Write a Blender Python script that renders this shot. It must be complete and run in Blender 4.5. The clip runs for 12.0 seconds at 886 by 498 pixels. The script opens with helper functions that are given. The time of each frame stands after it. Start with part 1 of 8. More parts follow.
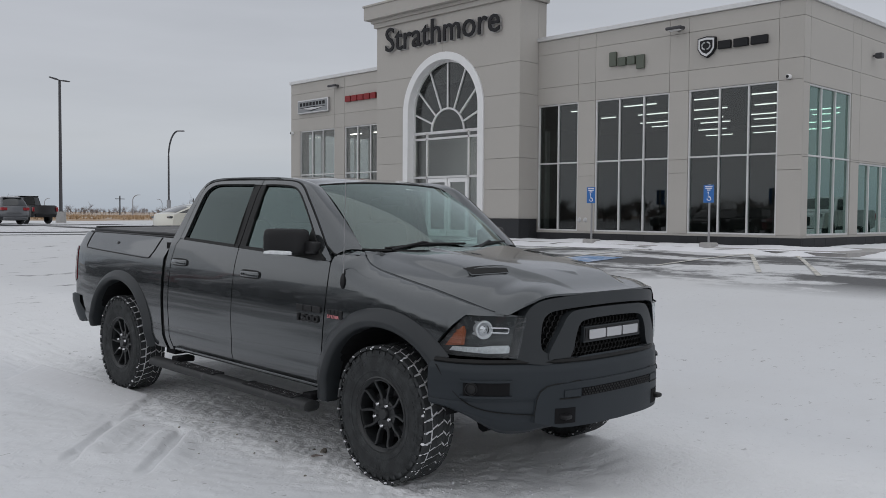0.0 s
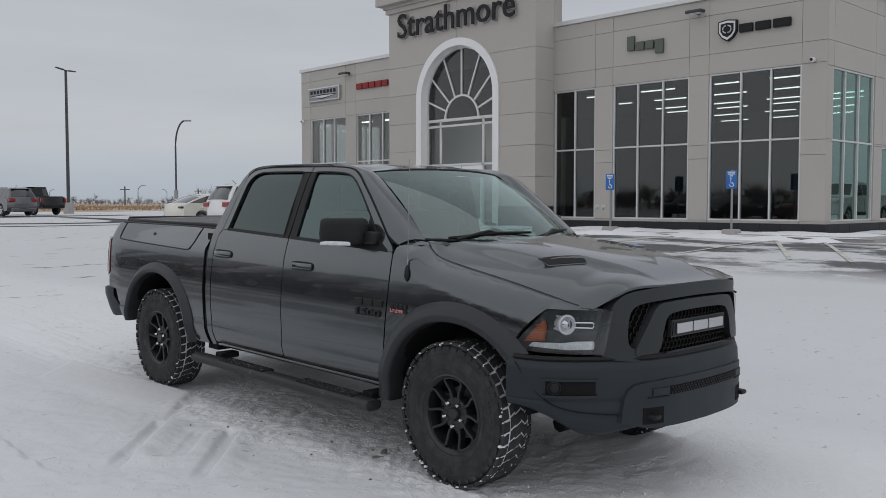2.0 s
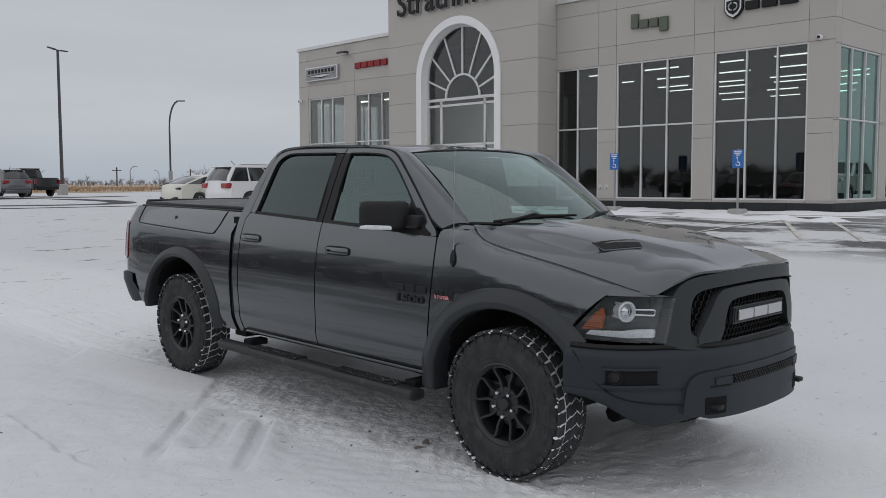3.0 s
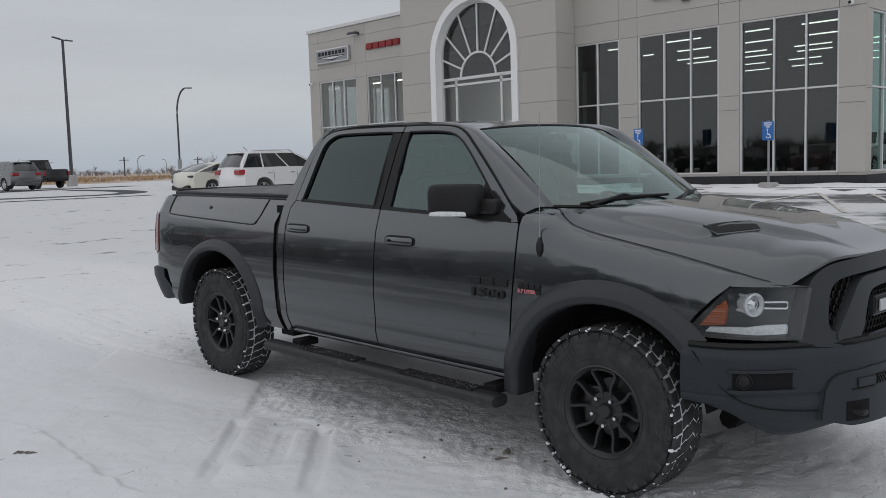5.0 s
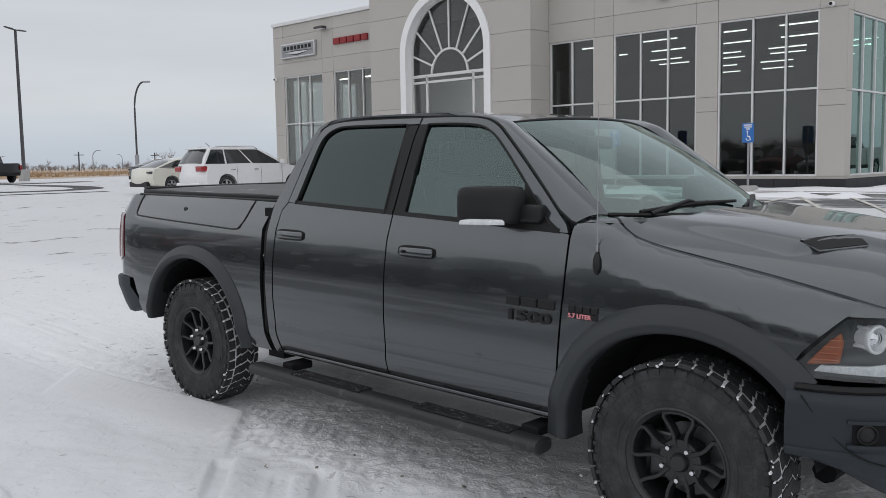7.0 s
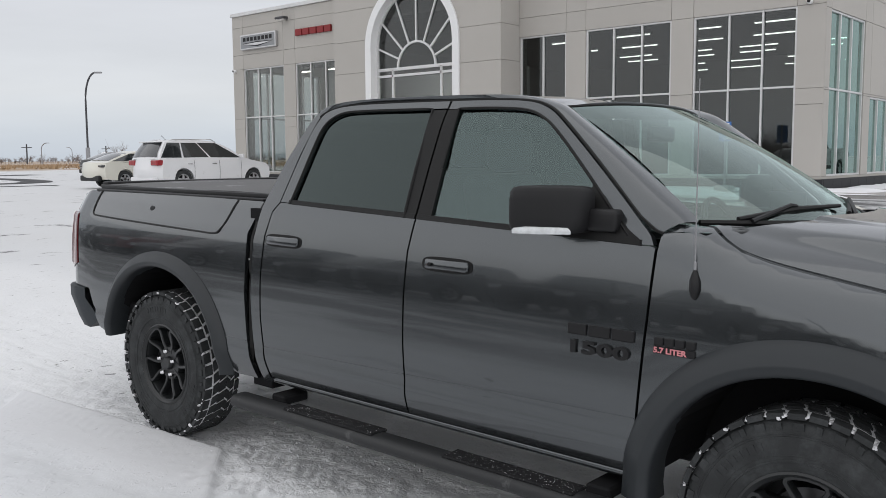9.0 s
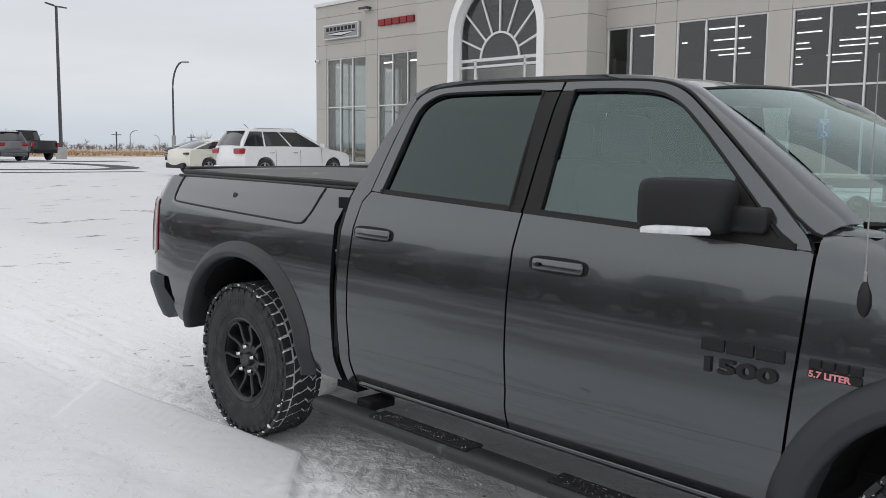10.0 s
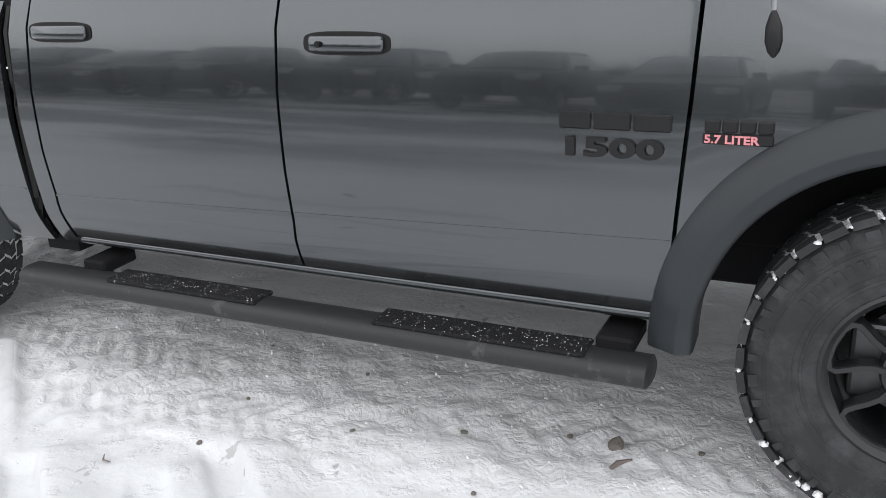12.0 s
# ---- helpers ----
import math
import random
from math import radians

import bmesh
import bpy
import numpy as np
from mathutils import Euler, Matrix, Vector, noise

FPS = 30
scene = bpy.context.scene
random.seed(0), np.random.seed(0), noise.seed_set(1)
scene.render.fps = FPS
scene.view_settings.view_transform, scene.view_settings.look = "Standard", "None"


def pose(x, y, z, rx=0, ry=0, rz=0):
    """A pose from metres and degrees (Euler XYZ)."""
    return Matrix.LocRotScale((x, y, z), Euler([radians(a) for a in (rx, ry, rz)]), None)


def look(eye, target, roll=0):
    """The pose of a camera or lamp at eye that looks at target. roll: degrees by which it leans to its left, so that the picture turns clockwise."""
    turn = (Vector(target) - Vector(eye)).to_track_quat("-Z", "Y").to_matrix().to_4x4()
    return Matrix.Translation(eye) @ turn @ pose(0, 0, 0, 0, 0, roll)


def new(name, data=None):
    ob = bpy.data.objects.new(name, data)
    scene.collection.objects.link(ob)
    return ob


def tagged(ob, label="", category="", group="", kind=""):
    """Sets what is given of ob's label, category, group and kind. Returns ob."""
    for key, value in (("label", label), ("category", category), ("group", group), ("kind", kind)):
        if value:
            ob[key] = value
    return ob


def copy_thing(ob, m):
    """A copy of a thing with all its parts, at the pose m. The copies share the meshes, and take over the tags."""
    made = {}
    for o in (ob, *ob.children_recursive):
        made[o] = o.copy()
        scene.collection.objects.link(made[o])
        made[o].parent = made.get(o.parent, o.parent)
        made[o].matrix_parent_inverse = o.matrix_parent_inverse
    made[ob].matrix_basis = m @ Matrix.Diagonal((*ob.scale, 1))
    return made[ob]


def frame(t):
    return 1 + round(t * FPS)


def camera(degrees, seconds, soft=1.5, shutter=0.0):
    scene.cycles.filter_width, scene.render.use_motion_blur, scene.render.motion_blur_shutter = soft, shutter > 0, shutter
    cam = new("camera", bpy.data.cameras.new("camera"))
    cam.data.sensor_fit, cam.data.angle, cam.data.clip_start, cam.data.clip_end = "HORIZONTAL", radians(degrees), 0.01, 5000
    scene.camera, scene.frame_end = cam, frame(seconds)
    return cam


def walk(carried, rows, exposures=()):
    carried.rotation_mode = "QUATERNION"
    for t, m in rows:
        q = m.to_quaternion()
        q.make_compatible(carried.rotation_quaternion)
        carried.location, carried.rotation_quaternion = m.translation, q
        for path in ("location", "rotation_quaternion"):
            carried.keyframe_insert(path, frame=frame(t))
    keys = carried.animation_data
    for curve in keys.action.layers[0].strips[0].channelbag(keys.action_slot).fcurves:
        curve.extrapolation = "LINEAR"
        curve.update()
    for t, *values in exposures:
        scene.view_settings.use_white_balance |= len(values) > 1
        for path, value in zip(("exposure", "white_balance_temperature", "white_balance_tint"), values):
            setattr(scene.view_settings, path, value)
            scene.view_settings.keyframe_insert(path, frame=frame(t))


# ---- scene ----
cam = camera(52.8, 12.0, soft=0.7)
PATH = [
    (0, (-0.062, 0.029, 1.617), (1.327, 1.465, 1.539), 0.4),
    (0.5, (-0.078, 0.098, 1.619), (1.311, 1.534, 1.538), 0.2),
    (1, (-0.084, 0.244, 1.602), (1.303, 1.682, 1.521), 0.1),
    (1.5, (-0.091, 0.419, 1.603), (1.296, 1.858, 1.52), -0.1),
    (2, (-0.118, 0.533, 1.61), (1.264, 1.975, 1.506), 0.0),
    (2.5, (-0.216, 0.698, 1.621), (1.173, 2.132, 1.494), 0.2),
    (4.5, (-0.113, 1.417, 1.627), (1.266, 2.854, 1.434), -2.1),
    (5, (-0.069, 1.58, 1.624), (1.306, 3.02, 1.434), -1.7),
    (5.5, (-0.019, 1.814, 1.632), (1.369, 3.242, 1.442), -1.3),
    (6, (0.05, 2.01, 1.624), (1.468, 3.404, 1.413), -1.0),
    (6.5, (0.149, 2.198, 1.636), (1.577, 3.584, 1.437), -1.0),
    (7, (0.245, 2.379, 1.626), (1.684, 3.755, 1.432), -1.0),
    (9, (0.631, 3.2, 1.613), (2.135, 4.502, 1.411), -0.4),
    (9.5, (0.76, 3.37, 1.591), (2.154, 4.789, 1.377), 0.3),
    (10, (0.832, 3.546, 1.587), (2.221, 4.969, 1.37), 0.6),
    (10.5, (0.871, 3.751, 1.574), (2.356, 5.071, 1.345), 1.0),
    (11, (0.957, 3.925, 1.540), (2.603, 4.999, 1.168), 1.2),
    (11.5, (1.136, 4.105, 1.454), (2.828, 5.012, 0.895), -2.4),
    (12, (1.305, 4.268, 1.454), (2.987, 5.111, 0.776), -3.9),
]
walk(cam, [(t, look(eye, target, roll)) for t, eye, target, roll in PATH], [(0, -0.17, 6450, 10), (2.5, -0.17, 6470, 10), (5.5, -0.15, 6500, 10), (7, 0.13, 6500, 10), (9.5, 0.32, 6630, 10), (10.5, 0.37, 6580, 10), (11, 0.70, 6450, 9), (11.5, 0.95, 6550, 10), (12, 1.05, 6620, 10)])

# ---- overcast winter sky, wide weak sun ----
SUN_EL, SUN_AZ = radians(40), radians(245)
world = bpy.data.worlds.new("overcast_sky")
scene.world = world
world.use_nodes = True
wt = world.node_tree
wt.nodes.clear()


def wnode(kind, **kw):
    n = wt.nodes.new(kind)
    for k, v in kw.items():
        n.inputs[k.replace("_", " ")].default_value = v
    return n


w_sky = wt.nodes.new("ShaderNodeTexSky")
w_sky.sky_type, w_sky.sun_disc, w_sky.sun_elevation, w_sky.sun_rotation = "NISHITA", False, SUN_EL, SUN_AZ
w_co = wt.nodes.new("ShaderNodeTexCoord")
w_sep = wt.nodes.new("ShaderNodeSeparateXYZ")
wt.links.new(w_co.outputs["Generated"], w_sep.inputs[0])
w_ramp = wt.nodes.new("ShaderNodeValToRGB")
w_ramp.color_ramp.elements[0].position, w_ramp.color_ramp.elements[0].color = 0.0, (0.43, 0.48, 0.55, 1)
w_ramp.color_ramp.elements[1].position, w_ramp.color_ramp.elements[1].color = 1.0, (0.53, 0.55, 0.585, 1)
for p, c in ((0.025, (0.45, 0.495, 0.56, 1)), (0.07, (0.515, 0.535, 0.57, 1)), (0.16, (0.53, 0.545, 0.58, 1)), (0.35, (0.475, 0.492, 0.528, 1))):
    e = w_ramp.color_ramp.elements.new(p)
    e.color = c
w_map = wt.nodes.new("ShaderNodeMapping")
w_map.inputs["Scale"].default_value = (1.2, 1.2, 7.0)
wt.links.new(w_co.outputs["Generated"], w_map.inputs[0])
w_noise = wnode("ShaderNodeTexNoise", Scale=1.6, Detail=5.0, Roughness=0.55)
wt.links.new(w_map.outputs[0], w_noise.inputs["Vector"])
w_range = wnode("ShaderNodeMapRange", From_Min=0.3, From_Max=0.7, To_Min=0.93, To_Max=1.07)
wt.links.new(w_noise.outputs[0], w_range.inputs[0])
w_mul = wt.nodes.new("ShaderNodeVectorMath")
w_mul.operation = "SCALE"
wt.links.new(w_sep.outputs[2], w_ramp.inputs[0])
wt.links.new(w_ramp.outputs[0], w_mul.inputs[0])
wt.links.new(w_range.outputs[0], w_mul.inputs[3])
w_bg1, w_bg2 = wnode("ShaderNodeBackground", Strength=0.008), wnode("ShaderNodeBackground", Strength=1.0)
wt.links.new(w_sky.outputs[0], w_bg1.inputs[0])
wt.links.new(w_mul.outputs[0], w_bg2.inputs[0])
w_add = wt.nodes.new("ShaderNodeAddShader")
w_out = wt.nodes.new("ShaderNodeOutputWorld")
wt.links.new(w_bg1.outputs[0], w_add.inputs[0])
wt.links.new(w_bg2.outputs[0], w_add.inputs[1])
wt.links.new(w_add.outputs[0], w_out.inputs[0])

sun = new("sun", bpy.data.lights.new("sun", "SUN"))
sun.data.energy, sun.data.angle, sun.data.color = 1.05, radians(168), (1.0, 0.985, 0.97)
sun.matrix_world = look((0, 0, 0), (-math.cos(SUN_EL) * math.sin(SUN_AZ), -math.cos(SUN_EL) * math.cos(SUN_AZ), -math.sin(SUN_EL)))
scene.view_settings.exposure = 0.0

# ---- materials ----
def mat(name, color, rough=0.5, metal=0.0, var=0.12, scale=4.0, bump=0.0, bump_scale=60.0, coat=0.0, dirt=None, dirt_amount=0.0, dirt_scale=3.0, coords="Object", random=0.0, fine=0.0, spec=0.5):
    """A painted or natural surface: base colour broken up at two scales, with fine relief and dirt."""
    m = bpy.data.materials.new(name)
    m.use_nodes = True
    nt = m.node_tree
    b = nt.nodes["Principled BSDF"]
    L = nt.links.new
    co = nt.nodes.new("ShaderNodeTexCoord").outputs[coords]
    big = nt.nodes.new("ShaderNodeTexNoise")
    big.inputs["Scale"].default_value, big.inputs["Detail"].default_value = scale, 6
    L(co, big.inputs["Vector"])
    mx = nt.nodes.new("ShaderNodeMix")
    mx.data_type = "RGBA"
    lo, hi = [max(0.0, c * (1 - var)) for c in color], [min(1.0, c * (1 + var)) for c in color]
    mx.inputs[6].default_value, mx.inputs[7].default_value = (*lo, 1), (*hi, 1)
    L(big.outputs[0], mx.inputs[0])
    col = mx.outputs[2]
    small = nt.nodes.new("ShaderNodeTexNoise")
    small.inputs["Scale"].default_value, small.inputs["Detail"].default_value = bump_scale, 4
    L(co, small.inputs["Vector"])
    if fine:
        f = nt.nodes.new("ShaderNodeMix")
        f.data_type, f.blend_type = "RGBA", "MULTIPLY"
        fr = nt.nodes.new("ShaderNodeMapRange")
        fr.inputs["From Min"].default_value, fr.inputs["From Max"].default_value = 0.3, 0.7
        fr.inputs["To Min"].default_value, fr.inputs["To Max"].default_value = 1 - fine, 1
        L(small.outputs[0], fr.inputs[0])
        f.inputs[0].default_value = 1
        L(col, f.inputs[6])
        L(fr.outputs[0], f.inputs[7])
        col = f.outputs[2]
    if random:
        oi = nt.nodes.new("ShaderNodeObjectInfo")
        r = nt.nodes.new("ShaderNodeMapRange")
        r.inputs["To Min"].default_value, r.inputs["To Max"].default_value = 1 - random, 1 + random
        L(oi.outputs["Random"], r.inputs[0])
        v = nt.nodes.new("ShaderNodeVectorMath")
        v.operation = "SCALE"
        L(col, v.inputs[0])
        L(r.outputs[0], v.inputs[3])
        col = v.outputs[0]
    if dirt:
        dn = nt.nodes.new("ShaderNodeTexNoise")
        dn.inputs["Scale"].default_value, dn.inputs["Detail"].default_value, dn.inputs["Roughness"].default_value = dirt_scale, 8, 0.7
        L(co, dn.inputs["Vector"])
        dr = nt.nodes.new("ShaderNodeMapRange")
        dr.inputs["From Min"].default_value, dr.inputs["From Max"].default_value = 0.62 - 0.3 * dirt_amount, 0.75
        L(dn.outputs[0], dr.inputs[0])
        d = nt.nodes.new("ShaderNodeMix")
        d.data_type = "RGBA"
        d.inputs[7].default_value = (*dirt, 1)
        L(dr.outputs[0], d.inputs[0])
        L(col, d.inputs[6])
        col = d.outputs[2]
    L(col, b.inputs["Base Color"])
    rr = nt.nodes.new("ShaderNodeMapRange")
    rr.inputs["To Min"].default_value, rr.inputs["To Max"].default_value = max(0.0, rough - 0.06), min(1.0, rough + 0.06)
    L(big.outputs[0], rr.inputs[0])
    L(rr.outputs[0], b.inputs["Roughness"])
    b.inputs["Metallic"].default_value = metal
    b.inputs["Specular IOR Level"].default_value = spec
    if coat:
        b.inputs["Coat Weight"].default_value, b.inputs["Coat Roughness"].default_value = coat, 0.03
    if bump:
        bp = nt.nodes.new("ShaderNodeBump")
        bp.inputs["Strength"].default_value, bp.inputs["Distance"].default_value = bump, 0.01
        L(small.outputs[0], bp.inputs["Height"])
        L(bp.outputs[0], b.inputs["Normal"])
    return m


def glass(name, tint, f0=0.08, gloss=(1.0, 1.0, 1.0), rough=0.0):
    """A thin tinted pane: light passes through the tint; gloss grows towards grazing angles."""
    m = bpy.data.materials.new(name)
    m.use_nodes = True
    nt = m.node_tree
    nt.nodes.clear()
    tr, gl, lw, pw, rg, mx, out = (nt.nodes.new("ShaderNode" + k) for k in ("BsdfTransparent", "BsdfGlossy", "LayerWeight", "Math", "MapRange", "MixShader", "OutputMaterial"))
    tr.inputs[0].default_value = (*tint, 1)
    gl.inputs["Roughness"].default_value = rough
    gl.inputs[0].default_value = (*gloss, 1)
    lw.inputs[0].default_value = 0.5
    pw.operation = "POWER"
    pw.inputs[1].default_value = 4.0
    rg.inputs["To Min"].default_value = f0
    nt.links.new(lw.outputs["Facing"], pw.inputs[0])
    nt.links.new(pw.outputs[0], rg.inputs[0])
    nt.links.new(rg.outputs[0], mx.inputs[0])
    nt.links.new(tr.outputs[0], mx.inputs[1])
    nt.links.new(gl.outputs[0], mx.inputs[2])
    nt.links.new(mx.outputs[0], out.inputs[0])
    return m


def lit(name, color, strength):
    m = mat(name, color, 0.4)
    b = m.node_tree.nodes["Principled BSDF"]
    b.inputs["Emission Color"].default_value, b.inputs["Emission Strength"].default_value = (*color, 1), strength
    return m


M_STUCCO = mat("warm_grey_stucco", (0.455, 0.433, 0.402), 0.85, var=0.04, scale=0.8, bump=0.15, bump_scale=120, random=0.025, fine=0.06)
M_STUCCO_DARK = mat("panel_joint", (0.30, 0.285, 0.26), 0.9)
M_WHITE_TRIM = mat("white_painted_trim", (0.78, 0.78, 0.78), 0.5, var=0.04)
M_PLINTH = mat("dark_stone_plinth", (0.024, 0.025, 0.028), 0.6, spec=0.3, var=0.25, scale=3, random=0.15)
M_FRAME = mat("anodised_window_frame", (0.62, 0.62, 0.62), 0.4, metal=0.3, var=0.05)
M_SIDING = mat("silver_corrugated_siding", (0.45, 0.45, 0.46), 0.5, metal=0.2, var=0.06)
M_GLASS = glass("showroom_glass", (0.40, 0.44, 0.44), 0.055)
M_GLASS_CLEAR = glass("clear_window_glass", (0.74, 0.76, 0.75), 0.05)
M_GLASS_GREEN = glass("green_showroom_glass", (0.36, 0.50, 0.46), 0.14, (0.80, 1.0, 0.95))
M_INNER = mat("showroom_wall", (0.30, 0.30, 0.30), 0.8, var=0.1)
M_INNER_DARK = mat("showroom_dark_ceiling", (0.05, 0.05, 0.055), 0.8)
M_TILE = mat("showroom_floor_tile", (0.25, 0.25, 0.25), 0.3)
M_STRIP = lit("ceiling_tube_light", (1.0, 0.95, 0.88), 6.0)
M_BLACK = mat("black_satin_plastic", (0.011, 0.011, 0.012), 0.48, var=0.2, scale=12, spec=0.32)
M_BLACK_SIGN = mat("black_sign_face", (0.012, 0.012, 0.014), 0.5, spec=0.25)
M_RED_SIGN = mat("red_sign_face", (0.24, 0.022, 0.025), 0.45, spec=0.3)
M_GREEN_SIGN = mat("dark_green_sign_face", (0.09, 0.105, 0.08), 0.4)
M_SILVER = mat("brushed_silver", (0.55, 0.55, 0.56), 0.3, metal=0.8)
M_BLUE = mat("blue_parking_sign", (0.02, 0.14, 0.45), 0.4)
M_POLE = mat("galvanised_pole", (0.30, 0.30, 0.31), 0.5, metal=0.5)
M_POLE_DARK = mat("dark_bronze_pole", (0.05, 0.05, 0.055), 0.5)
M_CONCRETE = mat("weathered_concrete", (0.36, 0.35, 0.34), 0.9, var=0.2, scale=6, bump=0.4, bump_scale=80)
M_YELLOW = mat("yellow_bollard_sleeve", (0.65, 0.42, 0.03), 0.5)
M_TREE = mat("bare_winter_twigs", (0.20, 0.165, 0.15), 0.9, var=0.3)
M_DRYGRASS = mat("dry_tan_grass", (0.40, 0.28, 0.17), 0.95, var=0.35, scale=0.3)
M_CHROME = mat("chrome", (0.75, 0.75, 0.76), 0.12, metal=1.0, var=0.03)


def ground_material():
    m = bpy.data.materials.new("packed_snow_ground")
    m.use_nodes = True
    nt = m.node_tree
    b = nt.nodes["Principled BSDF"]
    L = nt.links.new

    def N(kind, **kw):
        n = nt.nodes.new("ShaderNode" + kind)
        for k, v in kw.items():
            n.inputs[k.replace("_", " ")].default_value = v
        return n

    def ramp(src, a, z):
        n = N("MapRange", From_Min=a, From_Max=z)
        L(src, n.inputs[0])
        return n.outputs[0]

    def math_(op, a, c):
        n = nt.nodes.new("ShaderNodeMath")
        n.operation = op
        for i, v in enumerate((a, c)):
            if isinstance(v, (int, float)):
                n.inputs[i].default_value = v
            else:
                L(v, n.inputs[i])
        return n.outputs[0]

    def mix(fac, a, c):
        n = nt.nodes.new("ShaderNodeMix")
        n.data_type = "RGBA"
        L(fac, n.inputs[0])
        for i, v in ((6, a), (7, c)):
            if isinstance(v, tuple):
                n.inputs[i].default_value = (*v, 1)
            else:
                L(v, n.inputs[i])
        return n.outputs[2]

    geo = N("NewGeometry")
    pos = geo.outputs["Position"]
    sep = N("SeparateXYZ")
    L(pos, sep.inputs[0])
    X, Y = sep.outputs[0], sep.outputs[1]

    def noise_(scale, detail=6.0, rough=0.6, vec=None, stretch=None):
        n = N("TexNoise", Scale=scale, Detail=detail, Roughness=rough)
        if stretch:
            mp = N("Mapping")
            mp.inputs["Scale"].default_value = stretch
            L(pos, mp.inputs[0])
            L(mp.outputs[0], n.inputs["Vector"])
        else:
            L(pos, n.inputs["Vector"])
        return n.outputs[0]

    n_big, n_mid, n_fine = noise_(0.35), noise_(2.2, 8, 0.65), noise_(28.0, 6, 0.7)
    snow = mix(n_big, (0.65, 0.66, 0.68), (0.73, 0.74, 0.755))
    # driven, polished snow with grit showing through
    grit = ramp(n_mid, 0.42, 0.72)
    snow = mix(math_("MULTIPLY", grit, 0.24), snow, (0.64, 0.64, 0.65))
    # lighter snow colour along the truck, painted in to offset the shade it casts
    snow = mix(math_("MULTIPLY", ramp(X, 2.9, 3.3), ramp(X, 6.5, 5.6)), snow, mix(n_mid, (0.82, 0.825, 0.84), (0.76, 0.765, 0.77)))
    speck = ramp(noise_(90.0, 3, 0.6), 0.66, 0.74)
    snow = mix(math_("MULTIPLY", speck, 0.35), snow, (0.30, 0.29, 0.28))
    # packed lane that the truck stands in
    wob = math_("MULTIPLY", math_("SUBTRACT", n_mid, 0.5), 1.4)
    lane_x = math_("ADD", X, wob)
    rough_zone = math_("MULTIPLY", ramp(lane_x, 2.85, 3.45), ramp(lane_x, 6.6, 5.2))
    lane = math_("MULTIPLY", ramp(lane_x, 3.05, 3.65), ramp(lane_x, 5.9, 5.2))
    lane = math_("MULTIPLY", lane, ramp(n_fine, 0.25, 0.65))
    snow = mix(math_("MULTIPLY", lane, 0.10), snow, (0.60, 0.595, 0.58))
    pits = ramp(noise_(55.0, 5, 0.75), 0.60, 0.70)
    snow = mix(math_("MULTIPLY", math_("MULTIPLY", pits, math_("MULTIPLY", ramp(n_mid, 0.40, 0.62), rough_zone)), 0.16), snow, (0.34, 0.33, 0.32))
    # a smooth frozen slab beside the truck
    slant = math_("SUBTRACT", math_("MULTIPLY", X, 0.75), math_("MULTIPLY", Y, 0.66))
    slab = math_("MULTIPLY", math_("MULTIPLY", ramp(slant, -2.17, -2.20), ramp(slant, -3.66, -3.60)), math_("MULTIPLY", ramp(math_("ADD", X, math_("MULTIPLY", Y, 0.09)), 4.05, 4.02), ramp(math_("ADD", X, math_("MULTIPLY", Y, 0.14)), 3.80, 3.98)))
    snow = mix(math_("MULTIPLY", slab, 0.6), snow, (0.71, 0.71, 0.725))
    # small bits of bare ice and grit strewn over the lot
    bits = math_("MULTIPLY", ramp(noise_(6.5, 7, 0.72, stretch=(1.0, 1.5, 1.0)), 0.628, 0.650), ramp(noise_(0.55, 4, 0.6), 0.44, 0.56))
    bits = math_("MULTIPLY", bits, ramp(math_("ADD", X, math_("MULTIPLY", Y, 0.45)), 6.0, 8.0))
    snow = mix(math_("MULTIPLY", bits, 0.80), snow, (0.15, 0.145, 0.14))
    flecks = math_("MULTIPLY", ramp(noise_(11.0, 3, 0.5, stretch=(0.8, 1.5, 1.0)), 0.70, 0.722), ramp(noise_(1.3, 3, 0.6), 0.46, 0.56))
    snow = mix(math_("MULTIPLY", flecks, 0.55), snow, (0.24, 0.235, 0.23))
    soil = ramp(noise_(0.16, 7, 0.6), 0.50, 0.66)
    snow = mix(math_("MULTIPLY", soil, 0.35), snow, (0.62, 0.615, 0.61))
    # dark wind-scoured patches on the lot
    bare = ramp(noise_(0.9, 9, 0.72, stretch=(1.0, 1.7, 1.0)), 0.605, 0.65)
    # all snow blended towards flat grey with distance across the lot
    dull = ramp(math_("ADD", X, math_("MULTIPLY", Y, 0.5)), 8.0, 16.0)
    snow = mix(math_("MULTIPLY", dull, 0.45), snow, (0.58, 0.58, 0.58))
    far_lot = ramp(math_("ADD", X, math_("MULTIPLY", Y, 0.6)), 9.0, 14.0)
    snow = mix(math_("MULTIPLY", math_("MULTIPLY", bare, math_("MULTIPLY", far_lot, ramp(Y, 9.0, 14.0))), 0.85), snow, (0.06, 0.06, 0.062))
    # cleared asphalt in the stalls before the building
    scour = ramp(noise_(0.42, 9, 0.7, stretch=(1.6, 0.7, 1.0)), 0.44, 0.52)
    stalls = math_("MULTIPLY", math_("MULTIPLY", ramp(X, 14.2, 16.0), ramp(X, 21.6, 21.2)), ramp(Y, 24.0, 19.0))
    snow = mix(math_("MULTIPLY", math_("MULTIPLY", stalls, scour), 0.92), snow, (0.055, 0.055, 0.058))
    # the driven lane behind, swept down to streaks of asphalt
    swept = math_("MULTIPLY", ramp(math_("SUBTRACT", X, math_("MULTIPLY", Y, 0.10)), 0.3, -0.9), ramp(noise_(0.9, 7, 0.62, stretch=(0.9, 0.22, 1.0)), 0.42, 0.54))
